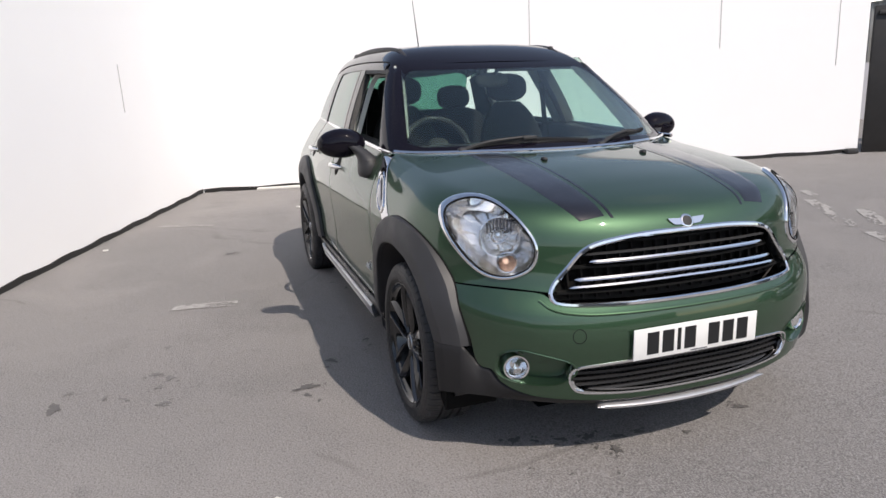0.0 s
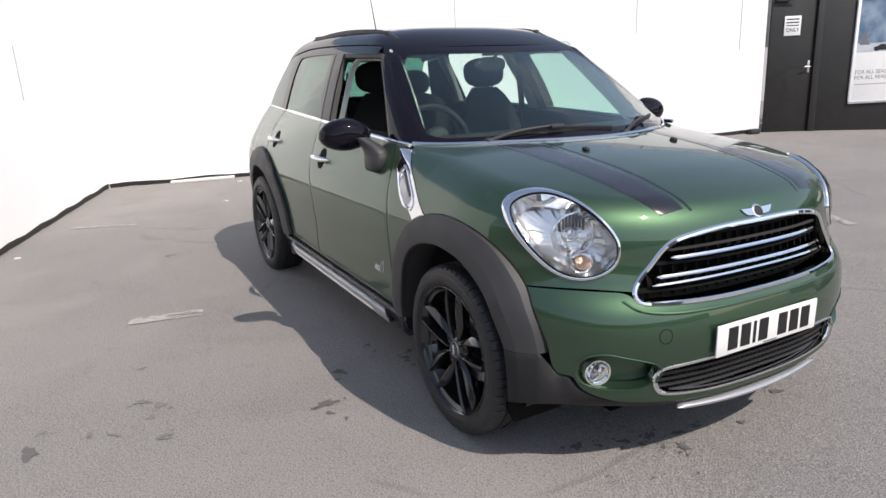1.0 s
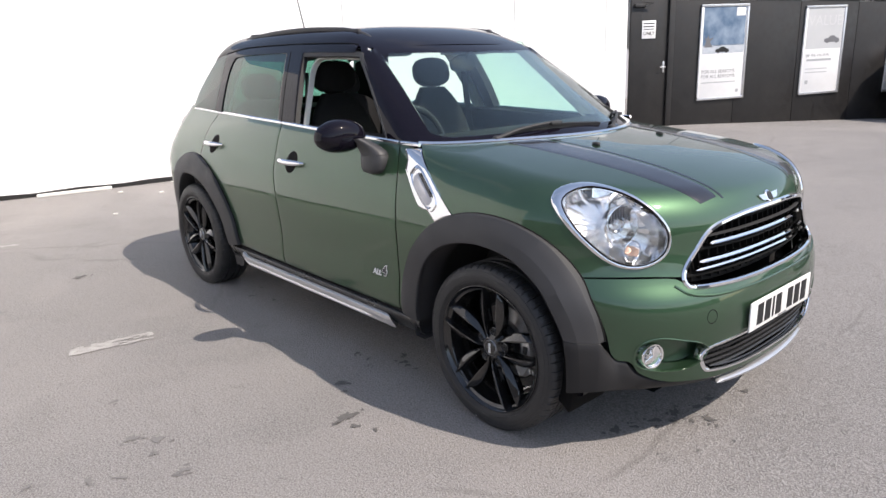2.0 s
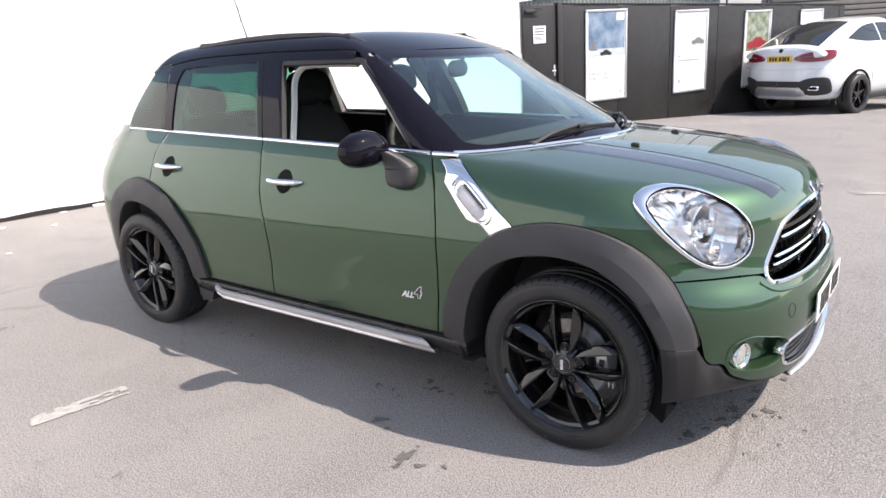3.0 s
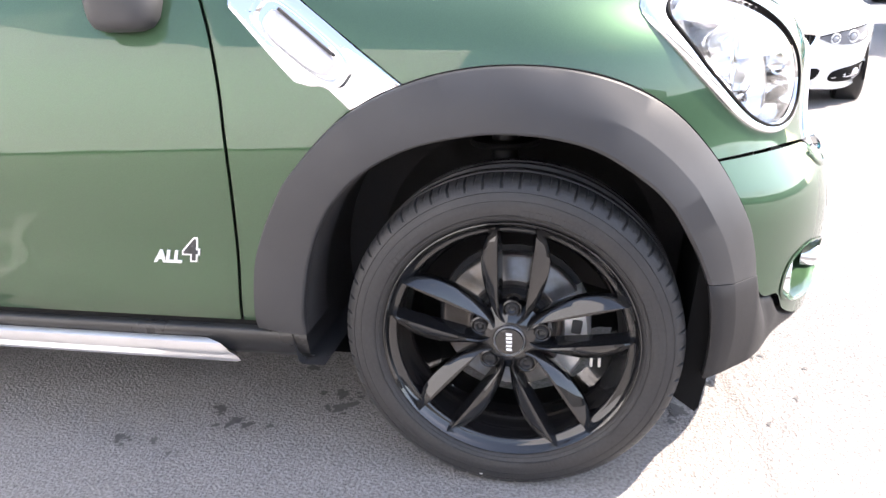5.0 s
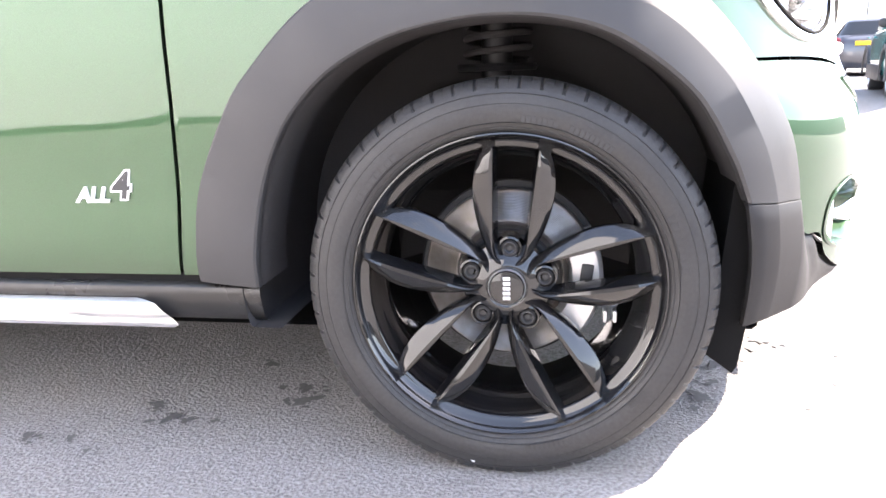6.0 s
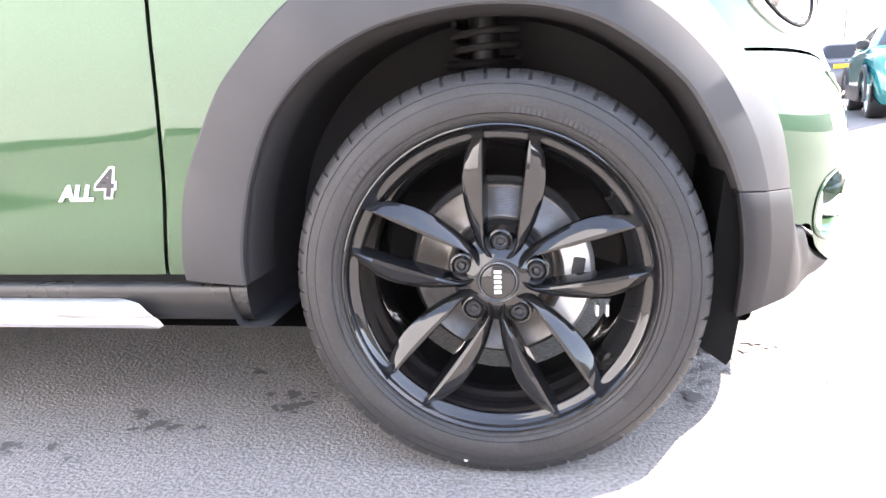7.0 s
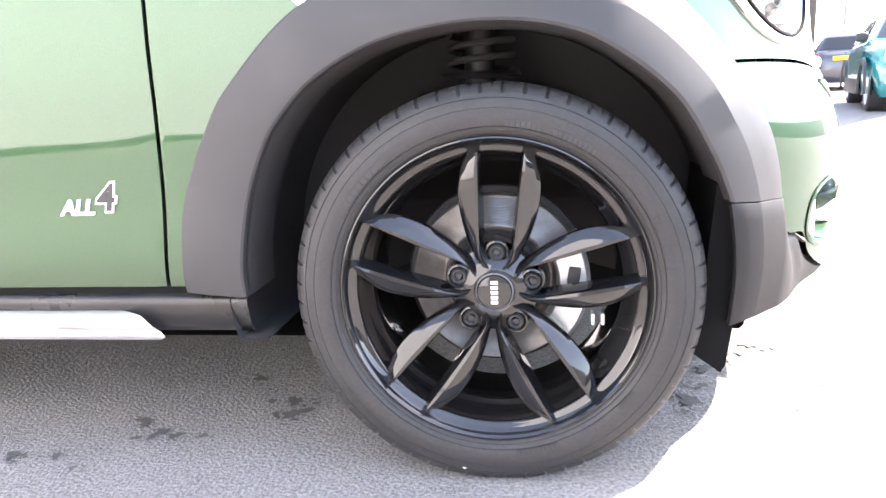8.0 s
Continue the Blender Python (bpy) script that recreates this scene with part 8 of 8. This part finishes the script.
# ---- small things in the yard ----
# worn white bay lines and arrows
def line_mark(a, b, w, label="worn white parking line on the tarmac"):
    a, b = np.array(a), np.array(b)
    t = (b - a) / np.linalg.norm(b - a)
    n = np.array([-t[1], t[0]]) * w / 2
    k = max(8, int(np.linalg.norm(b - a) / 0.03))
    rnd = random.Random(int(abs(a[0] * 100)) + 7)
    g = np.zeros((k, 7, 3))
    for i, u in enumerate(np.linspace(0, 1, k)):
        for j, v in enumerate(np.linspace(-1, 1, 7)):
            p = a + (b - a) * u + n * (v + rnd.uniform(-0.12, 0.12)) + t * rnd.uniform(-0.008, 0.008)
            g[i, j] = (*p, 0.0)
    g[..., 2] = ground_z(g[..., 0], g[..., 1]) + 0.004
    wear = np.array([[math.sin(i * 0.31 + j * 0.9) + math.sin(i * 0.083 + 2.0) + rnd.uniform(-1.3, 1.3) - abs(j - 2.5) * 0.22 for j in range(6)] for i in range(k - 1)])
    tagged(put("road_marking", sheet(g, wear > -0.75), PAINT_LINE), label, "road marking", kind="structure")


line_mark((-2.02, -1.83), (-1.92, -1.44), 0.10)
line_mark((-4.95, -2.05), (-4.68, -1.52), 0.07)
line_mark((-1.35, 3.32), (-0.85, 3.10), 0.10)
line_mark((-2.55, 3.98), (-1.55, 3.36), 0.13)
line_mark((-2.95, 4.30), (-2.70, 4.18), 0.10)
line_mark((-1.98, 3.98), (-1.45, 3.60), 0.13)
line_mark((0.40, 14.9), (1.75, 17.6), 0.14)
line_mark((2.2, 18.6), (2.85, 19.6), 0.12)
line_mark((0.70, 4.25), (0.35, 3.95), 0.07)
line_mark((4.2, 6.3), (5.6, 9.4), 0.10)

# drips and oil spots
def stain(x, y, r, seed, stretch=1.0, turn=0.0, name="oil_stain", mat=STAIN):
    rnd = random.Random(seed)
    n = 34
    ph = [rnd.uniform(0, 6.28) for _ in range(4)]
    pts = []
    for i in range(n):
        a = 2 * math.pi * i / n
        k = r * (0.75 + 0.18 * math.sin(2 * a + ph[0]) + 0.16 * math.sin(3 * a + ph[1]) + 0.12 * math.sin(5 * a + ph[2]) + 0.08 * math.sin(9 * a + ph[3]) + rnd.uniform(-0.12, 0.12))
        px, py = k * math.cos(a) * stretch, k * math.sin(a)
        pts.append((x + px * math.cos(turn) - py * math.sin(turn), y + px * math.sin(turn) + py * math.cos(turn)))
    v = [(px, py, float(ground_z(px, py)) + 0.0035) for px, py in pts]
    tagged(put(name, (v, [tuple(range(n))]), mat), "dark oil spot soaked into the tarmac", "stain", "oil spots", kind="structure")


# x, y, size, how long, how many blots
spots = ((-0.723, -2.31, 0.040, 1.5, 1), (-2.97, -1.96, 0.026, 1.2, 1), (-0.93, -1.89, 0.022, 1.6, 5), (-0.85, -1.82, 0.024, 1.5, 4), (-0.76, -1.86, 0.016, 1.3, 3), (-0.57, -1.83, 0.020, 1.4, 5),
         (-0.87, -2.27, 0.012, 2.6, 3), (-0.75, -2.10, 0.012, 3.0, 3), (-0.69, -2.01, 0.012, 2.6, 2), (-0.455, -1.205, 0.036, 1.6, 4), (-0.29, -1.18, 0.012, 1.3, 2), (-0.71, -1.048, 0.028, 1.4, 2),
         (-0.92, -0.82, 0.014, 1.5, 3), (-0.83, -0.82, 0.012, 1.2, 2), (-0.735, -0.675, 0.016, 1.5, 2), (-0.675, -0.725, 0.019, 1.4, 3), (-0.64, -0.735, 0.014, 1.4, 2), (-0.58, -0.73, 0.010, 1.3, 2),
         (-0.43, -0.63, 0.026, 1.4, 5), (-0.45, -0.575, 0.020, 1.3, 4), (-0.57, -0.46, 0.016, 1.6, 3), (-0.77, -0.86, 0.008, 1.2, 2), (-0.90, -0.82, 0.008, 1.2, 2), (-0.26, -0.49, 0.012, 1.2, 2),
         (0.372, -0.540, 0.024, 1.3, 2), (0.41, -0.47, 0.014, 1.5, 3), (0.44, -0.37, 0.018, 1.5, 4), (0.46, -0.27, 0.022, 1.7, 5), (0.49, -0.33, 0.014, 1.4, 3), (0.50, -0.16, 0.020, 1.5, 4), (0.50, -0.07, 0.018, 1.4, 3),
         (0.54, -0.28, 0.012, 1.3, 4), (0.58, -0.22, 0.020, 1.6, 5), (0.47, 0.44, 0.022, 1.6, 4), (0.57, 0.10, 0.016, 1.3, 3), (0.57, -0.57, 0.006, 1.0, 2), (-2.08, -0.79, 0.014, 1.8, 2), (-1.30, -1.84, 0.014, 1.8, 2),
         (-1.91, -0.73, 0.014, 1.5, 2), (-2.18, -0.67, 0.012, 1.5, 2), (-3.35, -1.42, 0.030, 1.7, 3), (0.66, -0.45, 0.008, 1.0, 3), (0.72, -0.30, 0.008, 1.0, 3))
rnd = random.Random(21)
for i, (x, y, r, s, many) in enumerate(spots):
    tone = FAINT_STAIN if y < -1.5 and r < 0.035 else STAIN
    stain(x, y, r, i + 3, s, i * 0.9, mat=tone)
    for k in range(many - 1):
        a, d = rnd.uniform(0, 2 * math.pi), r * rnd.uniform(1.1, 2.4)
        stain(x + d * math.cos(a) * 1.3, y + d * math.sin(a), r * rnd.uniform(0.18, 0.5), 100 + i * 7 + k, rnd.uniform(1.0, 1.9), rnd.uniform(0, 3), mat=tone)

# litter and broken strips along the wall foot
rnd = random.Random(11)
LITTER = material("pale_litter", (0.62, 0.61, 0.58), 0.8)
def scrap(x, y, sx, sy, sz, a):
    tagged(put("litter", block((sx, sy, sz), min(sz, sy) * 0.3, T((x, y, float(ground_z(x, y)) + sz / 2)) @ Matrix.Rotation(a, 4, "Z")), LITTER), "pale scrap lying on the tarmac", "litter", "scraps on the ground")
scrap(-6.72, -0.55, 0.10, 0.75, 0.03, radians(-14))
scrap(-6.30, 1.0, 0.08, 0.55, 0.025, radians(-16))
for x, y in ((-6.3, -0.2), (-6.45, 0.45), (-5.9, 0.1), (-4.05, -2.45), (0.42, -1.45), (-5.2, -0.6), (-4.6, 0.2)):
    scrap(x, y, 0.04 + 0.03 * rnd.random(), 0.025, 0.012, rnd.random() * 3)

# lamp posts far off
for x, y, h in ((9.2, 24.8, 9.0), (13.0, 30.5, 9.0)):
    z = float(ground_z(x, y))
    post_ = put("lamp_post", merge(tube([(x, y, z), (x, y, z + h)], [0.09, 0.05], 10), lump((x + 0.3, y, z + h), (0.4, 0.1, 0.07), 2.5)), FRAME_AL)
    tagged(post_, "tall thin grey lamp post", "lamp post", "lamp posts")

# dark slatted building with a shutter opening beyond the off-roader
B0 = F0 + FT * (FENCE_LEN + 0.1) - FN * 1.4
bd = radians(48)
bt, bnv = np.array([math.cos(bd), math.sin(bd)]), np.array([math.sin(bd), -math.cos(bd)])
building = new("slatted_building")
tagged(building, "dark slat-clad building with an open bay, its shade painted black", "building")
def bpt(s, z, o):
    p = B0 + bt * s + bnv * o
    return (p[0], p[1], z)
put("wall", prism([bpt(-0.5, -1.2, 0), bpt(5.4, -1.2, 0), bpt(5.4, -1.2, -0.3), bpt(-0.5, -1.2, -0.3)], 6.0), MORTAR, building, sharp=20)
put("bay_lintel", prism([bpt(5.4, 3.0, 0), bpt(13.0, 3.0, 0), bpt(13.0, 3.0, -0.3), bpt(5.4, 3.0, -0.3)], 1.8), MORTAR, building, sharp=20)
# near-black lining paints the deep shade inside the open bay
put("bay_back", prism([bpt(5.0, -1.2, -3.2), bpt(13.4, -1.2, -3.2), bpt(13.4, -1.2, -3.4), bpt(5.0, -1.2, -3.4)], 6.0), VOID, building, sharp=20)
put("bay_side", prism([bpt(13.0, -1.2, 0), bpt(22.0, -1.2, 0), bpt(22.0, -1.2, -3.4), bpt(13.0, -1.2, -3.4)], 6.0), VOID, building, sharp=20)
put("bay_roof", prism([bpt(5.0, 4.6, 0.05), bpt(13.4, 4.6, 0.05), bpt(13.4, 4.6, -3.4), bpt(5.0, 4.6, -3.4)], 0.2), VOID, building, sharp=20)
course = mesh_of("slat", *block((5.85, 0.05, 0.105), 0.012), 30)
course.materials.append(BRICK)
for r in range(38):
    x, y, z = bpt(2.45, -0.95 + r * 0.12, 0.012)
    put("slat", course, None, building, m=T((x, y, z)) @ Matrix.Rotation(bd, 4, "Z") @ Matrix.Rotation(radians(-9), 4, "X"))
tagged(put("marker_post", block((0.10, 0.10, 0.34), 0.02, T((*bpt(5.6, 0, 0.3)[:2], float(ground_z(*bpt(5.6, 0, 0.3)[:2])) + 0.17))), POSTER_W), "short white marker post by the open bay", "post")

# unseen dark walls added behind the camera: close the yard, darken paint reflections
wall_between("wall_south_unseen", (-30, -24), (40, -26), 6.5, 0.4, MORTAR, "long unseen dark wall added far behind to darken reflections")
wall_between("wall_east_unseen", (38, -26), (44, 30), 5.0, 0.4, MORTAR, "unseen dark wall added at the yard's far side")

# faint seams in the white walls, and a dark block at the foot of the wall's end
for u, z0, z1 in ((0.42, 1.2, 3.0), (2.05, 1.5, 3.0), (4.6, 1.4, 3.0)):
    seam(WALL_END, CORNER, u, z0, z1, 0.008)
seam(CORNER, LEFT_END, 1.9, 1.15, 1.62, 0.008)
tagged(put("kerb_block", block((0.16, 0.10, 0.07), 0.015, T((-4.70, 6.95, 0.035)) @ Matrix.Rotation(radians(75), 4, "Z")), DARK), "small dark block at the foot of the white wall", "block")
